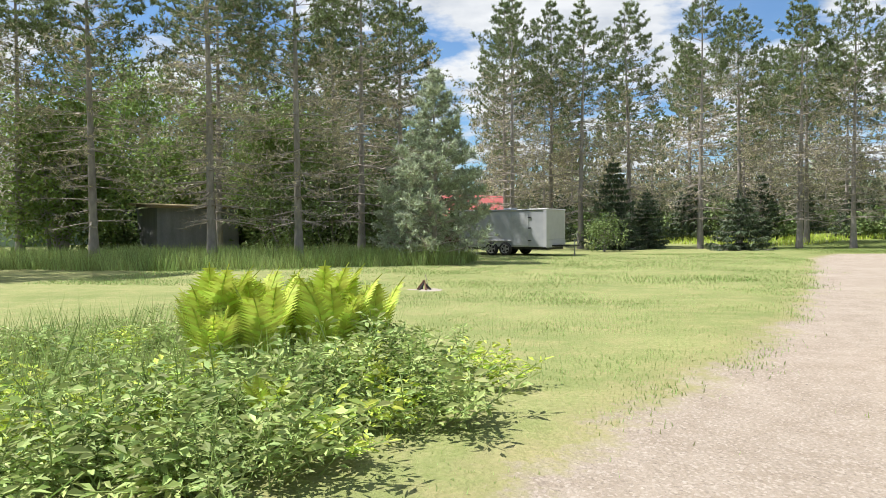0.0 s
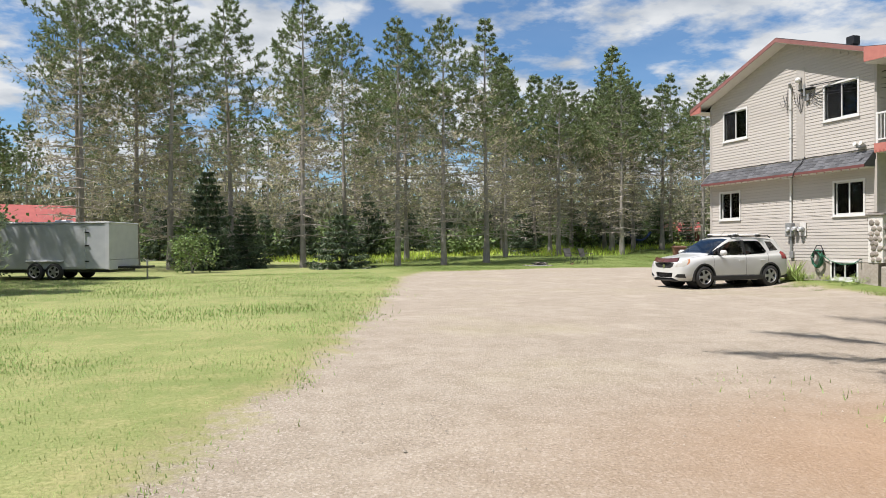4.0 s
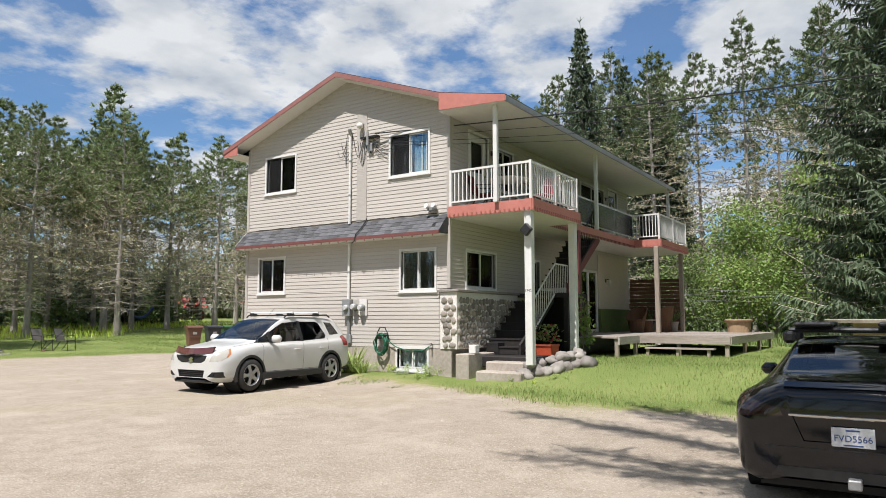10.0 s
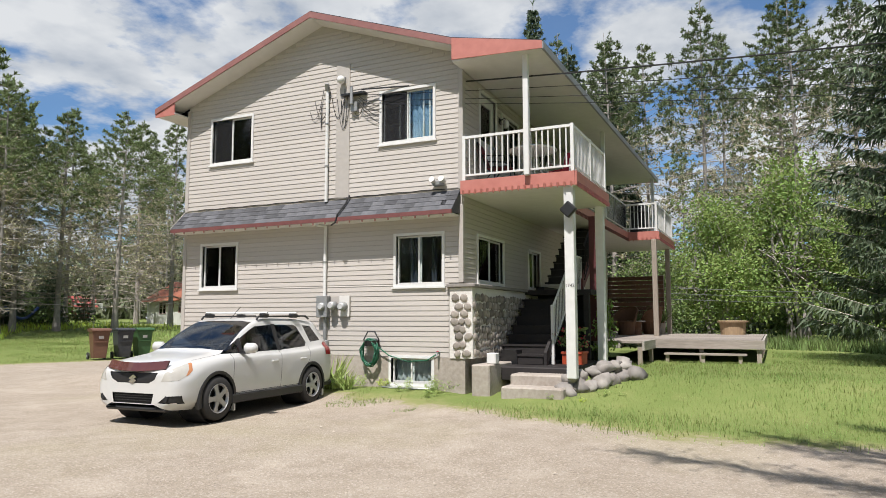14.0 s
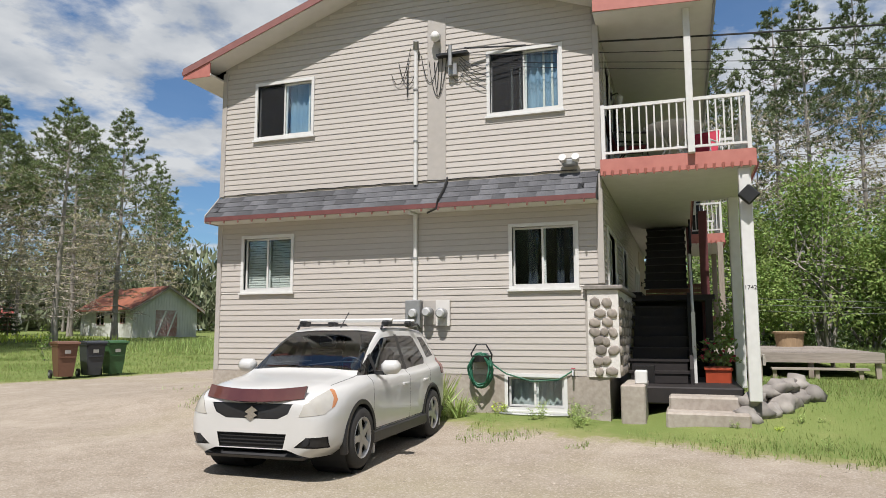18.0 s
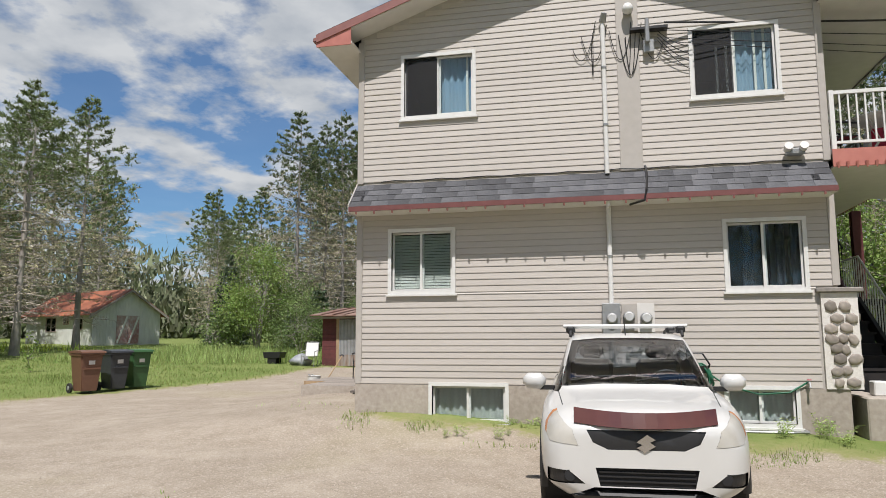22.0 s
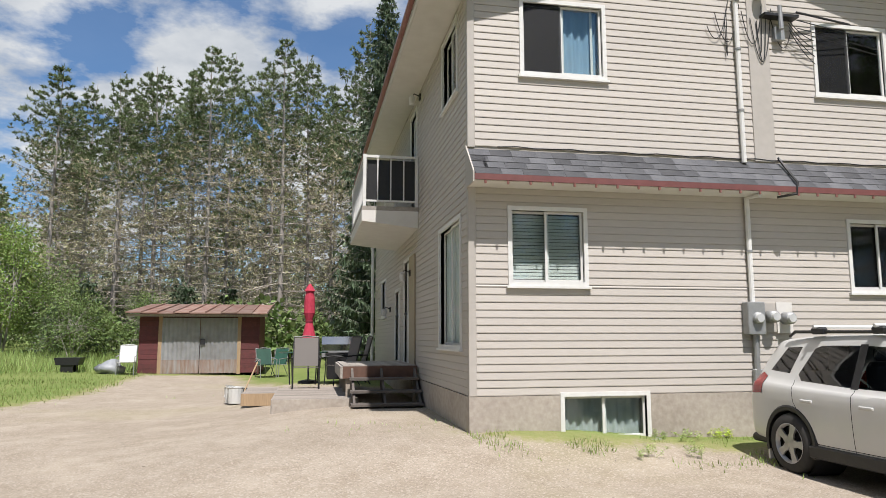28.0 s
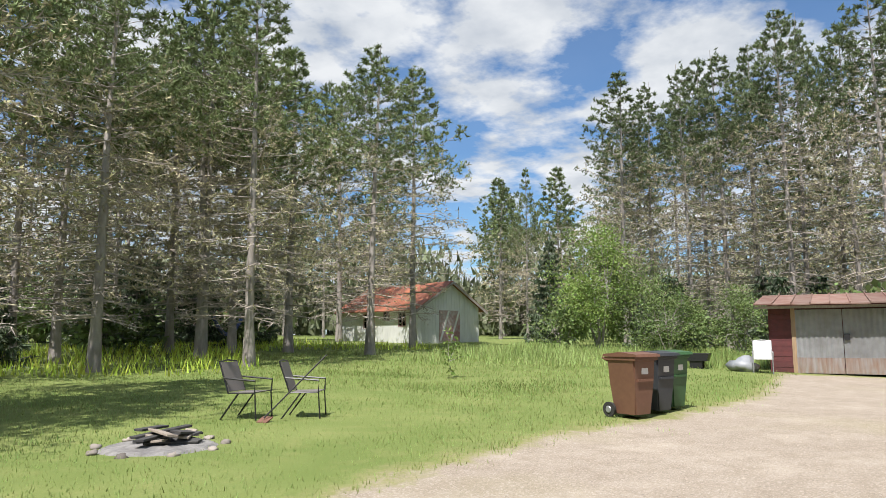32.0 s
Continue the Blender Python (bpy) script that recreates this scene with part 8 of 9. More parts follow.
# ---- on the upper balcony ----
table = thing("patio_table", (20.55, 17.85, FL - 0.02), "round white metal patio table with a glass top", "table")
part("top", lathe([(0.46, 0.70), (0.48, 0.72), (0.46, 0.735)], 24), M_WHITE, table)
for k in range(4):
    a = k * math.tau / 4 + 0.5
    part("leg", bent([(0.28 * math.cos(a), 0.28 * math.sin(a), 0.70), (0.10 * math.cos(a), 0.10 * math.sin(a), 0.40), (0.40 * math.cos(a), 0.40 * math.sin(a), 0.0)], 0.014), M_WHITE, table)


def sling_chair(x, y, z, rz, fabric, frame, label, group="", back=0.50, fold=False):
    """A sling-back garden chair: bent tube frame, seat and back cloth."""
    c = thing("garden_chair", (x, y, z), label, "chair", group, rz=rz)
    part("seat", prism([(-0.24, 0.41), (0.24, 0.43), (0.24, 0.445), (-0.24, 0.425)], "y", -0.25, 0.25), fabric, c)
    part("backrest", prism([(-0.24, 0.44), (-0.40, 0.42 + back), (-0.385, 0.43 + back), (-0.225, 0.445)], "y", -0.25, 0.25), fabric, c)
    for s in (-1, 1):
        part("side_frame", bent([(0.27, s * 0.27, 0.0), (0.24, s * 0.27, 0.43), (-0.23, s * 0.27, 0.42), (-0.41, s * 0.26, 0.44 + back)], 0.014), frame, c)
        part("rear_leg", bent([(-0.36, s * 0.27, 0.0), (-0.05, s * 0.27, 0.42)], 0.014), frame, c)
        part("armrest", bent([(0.24, s * 0.28, 0.43), (0.25, s * 0.29, 0.62), (-0.30, s * 0.29, 0.66)], 0.016), frame, c)
    part("top_bar", bent([(-0.41, -0.26, 0.44 + back), (-0.42, 0, 0.46 + back), (-0.41, 0.26, 0.44 + back)], 0.014), frame, c)
    return c


sling_chair(21.45, 17.45, FL - 0.02, 160, M_RED, M_WHITE, "bright red sling patio chair with a white frame")
sling_chair(20.6, 18.55, FL - 0.02, -80, mat("dark_red_fabric", (0.16, 0.016, 0.024), rough=0.9), M_BLACK, "dark red cushioned patio chair")
bbq = thing("barbecue", (30.0, 17.4, FL - 0.02), "covered dark barbecue on the far balcony", "barbecue")
part("cart", box(-0.35, 0.35, -0.25, 0.25, 0.1, 0.75, bevel=0.02), M_BLACK, bbq)
part("hood", prism([(-0.25, 0.76), (0.25, 0.76), (0.2, 1.02), (-0.15, 1.05)], "x", -0.42, 0.42), M_BLACK, bbq)
part("shelf", box(-0.65, -0.36, -0.22, 0.22, 0.72, 0.75), M_BLACK, bbq)

# ---- by the entry ----
pot = thing("flower_pot", (21.35, 17.3, land(21.35, 17.3)), "square orange planter with leggy red flowers", "planter")
part("planter", prism([(-0.17, 0.0), (0.17, 0.0), (0.21, 0.36), (-0.21, 0.36)], "y", -0.2, 0.2), M_ORANGEPOT, pot)
part("rim", box(-0.23, 0.23, -0.22, 0.22, 0.34, 0.39, bevel=0.01), M_ORANGEPOT, pot)
fl, rd = Soup(), Soup()
rq = random.Random(6)
for _ in range(150):
    p = Vector((rq.uniform(-0.2, 0.2), rq.uniform(-0.2, 0.2), 0.38))
    q = p + Vector((rq.gauss(0, 0.12), rq.gauss(0, 0.12), rq.uniform(0.05, 0.45)))
    fl.leaf(q, (rq.gauss(0, 1), rq.gauss(0, 1), rq.uniform(0, 1)), 0.09, rq)
    if rq.random() < 0.15:
        for _ in range(4):
            rd.leaf(q + Vector((0, 0, 0.03)), (rq.gauss(0, 1), rq.gauss(0, 1), 0.5), 0.05, rq)
ob = new("leaves", fl.mesh("leaves", M_LEAFDK))
ob.parent = pot
ob = new("flowers", rd.mesh("flowers", M_RED))
ob.parent = pot
vine = broad_kind(95, 1.6, 0.35, 500, 0.10, M_LEAF, 2)
plant("climbing_plant", vine, 23.2, 17.1, (0.8, 1.0), 0.3, "leafy climbing plant at the stair foot", "plant", z=0.5)
box_w = thing("white_box", (19.85, 18.45, 0.62), "small white plastic box on the concrete block", "box")
part("body", box(-0.1, 0.1, -0.09, 0.09, 0, 0.2, bevel=0.015), M_WHITE, box_w)
dk = thing("dark_planter", (20.9, 18.45, 0.56), "dark plastic planter box on the stair platform", "planter")
part("tub", prism([(-0.16, 0), (0.16, 0), (0.2, 0.28), (-0.2, 0.28)], "y", -0.16, 0.16), M_BLACK, dk)

# ---- on the garden deck ----
def wicker_chair(x, y, rz):
    c = thing("wicker_chair", (x, y, 0.945), "round-backed brown wicker chair on the deck", "chair", "wicker chairs on the deck", rz=rz)
    part("seat", lathe([(0.24, 0.0), (0.29, 0.36), (0.31, 0.42), (0.26, 0.43)], 18), M_WICKER, c)
    bm = bmesh.new()
    rows = []
    for i in range(13):
        a = radians(70 + 220 * i / 12)
        h = 0.42 + 0.46 * math.sin(math.pi * i / 12) ** 0.6
        rows.append([bm.verts.new(((0.31 + 0.02 * k) * math.cos(a), (0.31 + 0.02 * k) * math.sin(a), 0.40 + (h - 0.40) * k / 3)) for k in range(4)])
    for a, b in zip(rows, rows[1:]):
        for k in range(3):
            bm.faces.new((a[k], b[k], b[k + 1], a[k + 1]))
    part("backrest", bm, M_WICKER, c, smooth=True)
    part("top_rim", bent([tuple(r) for r in [((0.37) * math.cos(radians(70 + 220 * i / 12)), 0.37 * math.sin(radians(70 + 220 * i / 12)), 0.42 + 0.46 * math.sin(math.pi * i / 12) ** 0.6) for i in range(13)]], 0.022), M_WICKER, c)
    return c


wicker_chair(29.9, 17.9, 160)
wicker_chair(31.0, 17.3, 60)
tb = thing("side_table", (30.5, 17.75, 0.945), "low round wicker side table", "table")
part("drum", lathe([(0.24, 0), (0.2, 0.2), (0.24, 0.4)], 18), M_WICKER, tb)
part("top", lathe([(0.34, 0.40), (0.35, 0.42), (0.34, 0.44)], 20), M_DECK, tb)
for x, y in ((31.6, 17.1), (31.85, 17.9)):
    pl = thing("potted_plant", (x, y, 0.945), "potted grassy plant in a grey pot", "plant")
    part("pot", lathe([(0.12, 0), (0.18, 0.34), (0.19, 0.36), (0.15, 0.36)], 14), M_CONCRETE, pl)
    g_ = Soup()
    for _ in range(70):
        d = Vector((rq.gauss(0, 0.5), rq.gauss(0, 0.5), rq.uniform(0.5, 1.1)))
        g_.blade((0, 0, 0.34), Vector((0, 0, 0.34)) + d * 0.6, 0.03, rq)
    o = new("leaves", g_.mesh("leaves", M_LEAFDK))
    o.parent = pl
basket = thing("wooden_tub", (31.6, 14.9, 0.945), "round tan wooden tub standing on the deck", "tub")
part("tub", lathe([(0.36, 0.0), (0.40, 0.40)], 20), M_RAWWOOD, basket)
part("rim", lathe([(0.46, 0.38), (0.47, 0.42), (0.40, 0.44)], 20), M_RAWWOOD, basket)
spool = thing("cable_spool", (22.6, 10.6, land(22.6, 10.6)), "large wooden cable spool used as a garden table", "table")
part("core", lathe([(0.42, 0.06), (0.42, 1.02)], 18), M_RAWWOOD, spool)
part("lower_disc", lathe([(0.75, 0.0), (0.75, 0.07)], 28), M_OLDPOST, spool)
part("upper_disc", lathe([(0.92, 1.02), (0.93, 1.08), (0.92, 1.10)], 28), M_OLDPOST, spool)

# ---- back patio, north side ----
NZ = 0.42
low = thing("back_patio", (24.6, 27.6, 0.2), "low weathered plank patio beside the back door", "deck")


def patio_at(bm):
    bm.transform(Matrix.Translation((-24.6, -27.6, -0.2)))
    return bm


for i in range(20):
    x = 23.35 + i * 0.15
    part("plank", patio_at(box(x + 0.004, x + 0.146, 26.7 if x > 24.6 else 27.05, 28.5, NZ - 0.035, NZ)), M_DECKY, low)
for i in range(12):
    x = 25.0 + i * 0.15
    part("plank", patio_at(box(x + 0.004, x + 0.146, 28.52, 29.15, NZ - 0.05, NZ - 0.012)), M_DECKY, low)
part("edge_board", patio_at(box(23.31, 23.345, 27.05, 28.5, 0.18, NZ)), M_CONCRETE, low)
part("edge_board", patio_at(box(24.96, 24.995, 28.5, 29.15, 0.18, NZ - 0.012)), M_RAWWOOD, low)
part("edge_board", patio_at(box(23.35, 26.4, 28.5, 28.518, 0.18, NZ)), M_DECK, low)
land_box = thing("door_landing", (24.7, 26.6, 0.2), "wooden door landing with three open steps", "steps")


def landing_at(bm):
    bm.transform(Matrix.Translation((-24.7, -26.6, -0.2)))
    return bm


for i in range(9):
    y = 25.97 + i * 0.148
    part("plank", landing_at(box(23.75, 26.3, y + 0.003, y + 0.145, 0.93, 0.965)), M_DECK, land_box)
part("front_board", landing_at(box(23.70, 23.745, 25.97, 27.30, 0.74, 0.95)), mat("red_brown_stain", (0.16, 0.088, 0.06), (0.104, 0.056, 0.04), rough=0.8, scale=8, bump=0.2), land_box, "red-brown stained front board")
part("side_board", landing_at(box(23.70, 26.3, 27.305, 27.345, 0.74, 0.95)), M_DECK, land_box)
for x, y in ((23.8, 27.2), (25.0, 27.2), (26.2, 27.2), (23.8, 26.0)):
    part("leg", landing_at(box(x - 0.045, x + 0.045, y - 0.045, y + 0.045, 0.1, 0.93)), M_OLDPOST, land_box)
for i in range(3):
    part("tread", landing_at(box(23.62 - 0.27 * (i + 1), 23.62 - 0.27 * i + 0.02, 25.98, 27.2, 0.72 - 0.2 * i, 0.76 - 0.2 * i)), M_DARKSTEP, land_box)
for y in (26.0, 26.6, 27.12):
    part("stringer", landing_at(prism([(22.85, 0.12), (22.85, 0.30), (23.7, 0.92), (23.7, 0.60)], "y", y, y + 0.04)), M_DARKSTEP, land_box)
umb = thing("patio_umbrella", (27.75, 27.9, NZ), "closed bright red patio umbrella tied at the middle", "umbrella")
part("pole", tube((0, 0, 0), (0, 0, 2.3), 0.022), M_GREYMETAL, umb)
part("canopy", lathe([(0.10, 0.72), (0.17, 0.86), (0.16, 1.05), (0.085, 1.38), (0.08, 1.46), (0.13, 1.62), (0.12, 1.95), (0.09, 2.12), (0.13, 2.14), (0.03, 2.30)], 11), M_RED, umb, "folded red canopy")
part("tie", lathe([(0.09, 1.40), (0.09, 1.45)], 11), mat("dark_red_strap", (0.24, 0.016, 0.04)), umb)
part("base", lathe([(0.24, 0), (0.22, 0.06), (0.05, 0.09)], 16), M_BLACK, umb)
pt = thing("patio_table", (27.6, 28.0, NZ), "glass-topped green metal patio table", "table")
part("top", lathe([(0.55, 0.70), (0.56, 0.72), (0.55, 0.73)], 24), mat("green_glass_top", (0.048, 0.112, 0.08), rough=0.1, bump=0), pt)
for k in range(4):
    a = k * math.tau / 4 + 0.7
    part("leg", bent([(0.45 * math.cos(a), 0.45 * math.sin(a), 0.7), (0.40 * math.cos(a), 0.40 * math.sin(a), 0.0)], 0.016), M_BLACK, pt)
for x, y, rz in ((26.1, 27.95, 180), (26.9, 27.2, 110), (27.3, 26.9, 95)):
    sling_chair(x, y, NZ, rz, M_CANVAS, M_BLACK, "tan sling patio chair with a black frame", "chairs on the back patio", back=0.62)
gr = thing("gas_grill", (29.6, 27.15, NZ - 0.1), "stainless gas grill on a black cart", "barbecue", rz=180)
part("cart", box(-0.4, 0.4, -0.28, 0.28, 0.1, 0.78, bevel=0.02), M_BLACK, gr)
part("hood", prism([(-0.28, 0.80), (0.30, 0.80), (0.30, 0.98), (0.12, 1.18), (-0.2, 1.18)], "y", -0.42, 0.42), M_CHROME, gr, "polished hood")
part("control_panel", box(0.30, 0.34, -0.42, 0.42, 0.66, 0.82), M_GREYMETAL, gr)
for k in range(4):
    part("knob", tube((0.34, -0.3 + 0.2 * k, 0.74), (0.38, -0.3 + 0.2 * k, 0.74), 0.03), M_BLACK, gr)
part("shelf", box(-0.25, 0.25, 0.43, 0.75, 0.78, 0.81), M_GREYMETAL, gr)
bag = solo("blue_bag", boulder(0.24, 4, 0.7), M_BLUE, "bright blue bag beside the back door", "bag", (27.6, 26.3, NZ + 0.28), smooth=True)
# buckets, boards and a shovel at the patio's edge
for x, y, k in ((26.3, 29.45, 1.0), (26.05, 29.35, 1.1)):
    b = thing("white_bucket", (x, y, land(x, y)), "white plastic bucket on the gravel", "bucket", "buckets by the patio")
    part("pail", lathe([(0.13 * k, 0.0), (0.15 * k, 0.30), (0.16 * k, 0.32), (0.14 * k, 0.32)], 16), M_WHITE, b)
    part("handle", bent([(0.15, 0, 0.3), (0.1, 0.12, 0.36), (-0.1, 0.12, 0.36), (-0.15, 0, 0.3)], 0.006), M_GREYMETAL, b)
for i, (x, y, ln, rz) in enumerate(((27.6, 29.3, 2.2, 4), (27.9, 29.5, 1.8, -6), (28.4, 29.15, 2.4, 2))):
    solo("white_board", box(-ln / 2, ln / 2, -0.09, 0.09, 0.0, 0.05, bevel=0.006), M_WHITE, "white painted plank on the ground", "plank", (x, y, land(x, y) + 0.055 * (i == 1) + 0.005), group="loose planks", rz=rz)
sh = thing("shovel", (26.6, 29.25, land(26.6, 29.2)), "snow shovel with a red blade leaning on the clutter", "shovel")
part("shaft", bent([(0.0, 0, 0.12), (0.5, -0.25, 0.78)], 0.016), M_RAWWOOD, sh)
part("blade", prism([(-0.28, 0.0), (0.1, 0.10), (0.1, 0.13), (-0.28, 0.03)], "y", -0.18, 0.18), M_RED, sh)
part("grip", bent([(0.5, -0.31, 0.78), (0.52, -0.25, 0.82), (0.5, -0.19, 0.78)], 0.016), M_BLACK, sh)
solo("black_bag", boulder(0.26, 9, 0.5), M_BLACK, "crumpled black plastic bag", "bag", (26.9, 28.95 + 0.35, land(26.9, 29.3) + 0.1), smooth=True)
for x, y, rz, fab, lab in ((36.0, 29.3, 200, mat("green_chair_plastic", (0.024, 0.08, 0.056), rough=0.5), "dark green plastic garden chair by the shed"), (36.7, 29.0, 150, mat("green_chair_plastic_2", (0.03, 0.10, 0.07), rough=0.5), "dark green plastic garden chair by the shed"), (36.4, 33.9, 185, M_WHITE, "white folding garden chair by the shed")):
    sling_chair(x, y, land(x, y), rz, fab, M_GREYMETAL, lab, "garden chairs by the shed", back=0.55)
heap = solo("tarpaulin_heap", boulder(0.45, 12, 0.6), mat("grey_tarpaulin", (0.336, 0.352, 0.368), (0.224, 0.24, 0.256), rough=0.5, scale=5, bump=0.4), "grey tarpaulin heap beside the shed", "tarpaulin", (36.9, 34.5, land(36.9, 34.5) + 0.2), smooth=True)
fg = thing("old_firebox", (37.5, 36.0, land(37.5, 36)), "old black metal firebox in the grass", "firebox")
part("tray", prism([(-0.35, 0.25), (0.35, 0.25), (0.42, 0.5), (-0.42, 0.5)], "x", -0.3, 0.3), M_BLACK, fg)
for x in (-0.25, 0.25):
    part("leg", box(x - 0.02, x + 0.02, -0.2, 0.2, 0, 0.25), M_BLACK, fg)

# ---- bins ----
def bin_cart(x, y, rz, material, label):
    b = thing("wheeled_bin", (x, y, land(x, y)), label, "bin", "wheeled bins", rz=rz)
    bm = bmesh.new()
    secs = [(-0.24, 0.22, -0.20, 0.20, 0.06), (-0.27, 0.25, -0.24, 0.24, 0.55), (-0.30, 0.28, -0.28, 0.28, 0.94), (-0.33, 0.31, -0.30, 0.30, 0.95), (-0.33, 0.31, -0.30, 0.30, 1.0)]
    rings = [[bm.verts.new(p) for p in ((a, c, z), (b_, c, z), (b_, d, z), (a, d, z))] for a, b_, c, d, z in secs]
    for p, q in zip(rings, rings[1:]):
        for k in range(4):
            bm.faces.new((p[k], p[(k + 1) % 4], q[(k + 1) % 4], q[k]))
    bm.faces.new(rings[0][::-1])
    bm.faces.new(rings[-1])
    bmesh.ops.bevel(bm, geom=[e for e in bm.edges if abs(e.verts[0].co.z - e.verts[1].co.z) > 0.2], offset=0.03, segments=2, affect="EDGES")
    part("body", bm, material, b)
    part("lid", prism([(-0.36, 1.005), (0.36, 1.005), (0.34, 1.05), (0.0, 1.085), (-0.34, 1.05)], "y", -0.315, 0.315), material, b, "hinged lid")
    part("handle", bent([(-0.30, -0.24, 0.93), (-0.42, -0.24, 0.98), (-0.42, 0.24, 0.98), (-0.30, 0.24, 0.93)], 0.018), material, b)
    part("front_rib", box(0.24, 0.285, -0.2, 0.2, 0.60, 0.64), material, b)
    part("label", box(0.262, 0.275, -0.08, 0.08, 0.72, 0.82), M_WHITE, b)
    for s in (-1, 1):
        w = lathe([(0.05, -0.03), (0.12, -0.03), (0.125, 0.03), (0.05, 0.03)], 16)
        w.transform(Matrix.Translation((-0.27, s * 0.27, 0.125)) @ Matrix.Rotation(radians(90), 4, "X"))
        wh = part("wheel", w, M_RUBBER, b)
        h_ = tube((-0.27, s * 0.305, 0.125), (-0.27, s * 0.315, 0.125), 0.06, 0.05, 12)
        part("hub", h_, M_GREYMETAL, wh)
    return b


bin_cart(24.75, 35.02, 245, M_BINBROWN, "brown wheeled compost bin")
bin_cart(25.6, 34.85, 248, M_BINGREY, "charcoal wheeled rubbish bin")
bin_cart(26.35, 34.75, 250, M_BINGREEN, "green wheeled recycling bin")

# ---- fire rings and folding chairs ----
for x, y, rz in ((21.35, 40.4, -75), (21.95, 39.7, -62)):
    sling_chair(x, y, land(x, y), rz, M_CANVAS, M_BLACK, "taupe folding sling chair on the lawn", "chairs at the fire ring", back=0.48)
rk = thing("garden_rake", (21.2, 39.5, land(21.2, 39.5)), "long-handled rake with a rusty head propped on a chair", "rake")
part("shaft", bent([(-0.1, 0.35, 0.08), (0.55, -0.35, 1.05)], 0.014), M_BLACK, rk)
part("head", prism([(-0.16, 0.0), (0.0, 0.08), (0.0, 0.10), (-0.16, 0.025)], "y", 0.25, 0.45), M_BROWNWOOD, rk)
pit = thing("fire_ring", (18.75, 39.35, land(18.75, 39.35)), "ash fire ring heaped with charred boards", "fire pit")
part("ash_bed", lathe([(0.72, 0.0), (0.62, 0.04), (0.3, 0.06), (0.05, 0.07)], 18), mat("grey_ash", (0.272, 0.264, 0.248), (0.128, 0.124, 0.12), rough=0.95, scale=14, big=3, bump=0.5), pit)
rf = random.Random(21)
for i in range(11):
    a, ln = rf.uniform(0, 3.14), rf.uniform(0.4, 0.85)
    bm = box(-ln / 2, ln / 2, -0.07, 0.07, 0, 0.03, bevel=0.004)
    bm.transform(pose(rf.uniform(-0.35, 0.35), rf.uniform(-0.35, 0.35), 0.07 + 0.012 * i, rf.uniform(-12, 12), rf.uniform(-10, 10), math.degrees(a)))
    part("charred_board", bm, M_ASH if i % 3 else M_OLDPOST, pit)
for i in range(9):
    a = i * 0.7
    bm = boulder(0.06, i + 30, 0.7)
    bm.transform(Matrix.Translation((0.78 * math.cos(a), 0.78 * math.sin(a), 0.02)))
    part("ring_stone", bm, M_COBBLE, pit, smooth=True)
pit = thing("fire_ring", (-3.45, 14.5, land(-3.4, 14.5) - 0.02), "small fire ring with a tepee of logs on the lawn", "fire pit")
part("slab", lathe([(0.42, 0.0), (0.41, 0.02), (0.38, 0.03)], 14), M_CONCRETE, pit)
for i in range(6):
    a = i * math.tau / 6
    part("log", tube((0.15 * math.cos(a), 0.15 * math.sin(a), 0.03), (0.02 * math.cos(a + 2), 0.02 * math.sin(a + 2), 0.20 + 0.03 * (i % 2)), 0.022, 0.016, 6), M_BROWNWOOD if i % 2 else M_ASH, pit)
part("poker", tube((0.1, 0, 0.05), (0.0, 0.12, 0.36), 0.008), M_OLDPOST, pit)
ham = thing("hammock", (36.0, 56.0, land(36, 56)), "blue hammock slung between pines", "hammock")
part("bed", bent(slack((-1.6, -0.8, 1.3), (1.6, 0.8, 1.3), 0.7, 12), 0.09, 6), M_BLUE, ham)

# ---- clothes line and wire fence behind the deck ----
for z in (1.55, 1.35, 1.15):
    cable("fence_wire", slack((33.2, 17.5, z + 1.0), (41.0, 2.0, z + 0.9), 0.15, 12), 0.008, "thin clothes line behind the deck", "clothes line", M_GREYMETAL)

# ---- ferns, weeds and grass ----
def fern_clump(seed, fronds=16, length=1.1):
    """Ostrich fern: a shuttlecock of arching fronds, each with its rib and two rows of leaflets."""
    rnd = random.Random(seed)
    made = []
    for i in range(fronds):
        s = Soup()
        a = i * math.tau / fronds + rnd.uniform(-0.25, 0.25)
        ln = length * rnd.uniform(0.75, 1.15)
        o = Vector((math.cos(a), math.sin(a), 0))
        side = Vector((-o.y, o.x, 0))
        lean = rnd.uniform(0.12, 0.45)
        pts = []
        for k in range(15):
            t = k / 14
            pts.append(o * ln * (0.05 + lean * t ** 1.7) + Vector((0, 0, ln * (t - 0.16 * t ** 3))))
        for p, q in zip(pts, pts[1:]):
            s.stick(p, q, 0.006, 0.005, 3)
        for k in range(3, 14):
            t = k / 14
            w = ln * 0.19 * math.sin(math.pi * min(1, 0.12 + 0.9 * t)) ** 0.8 + 0.015
            d = (pts[k] - pts[k - 1]).normalized()
            for sg in (-1, 1):
                for f in (0.0, 0.5):
                    p = pts[k - 1].lerp(pts[k], f)
                    tip = p + side * sg * w + d * w * 0.45 + o * 0.02
                    up = d * ln * 0.026
                    s.tri(p - up, p + up, tip)
        made.append(("frond", s.mesh("frond", M_FERN)))
    return made


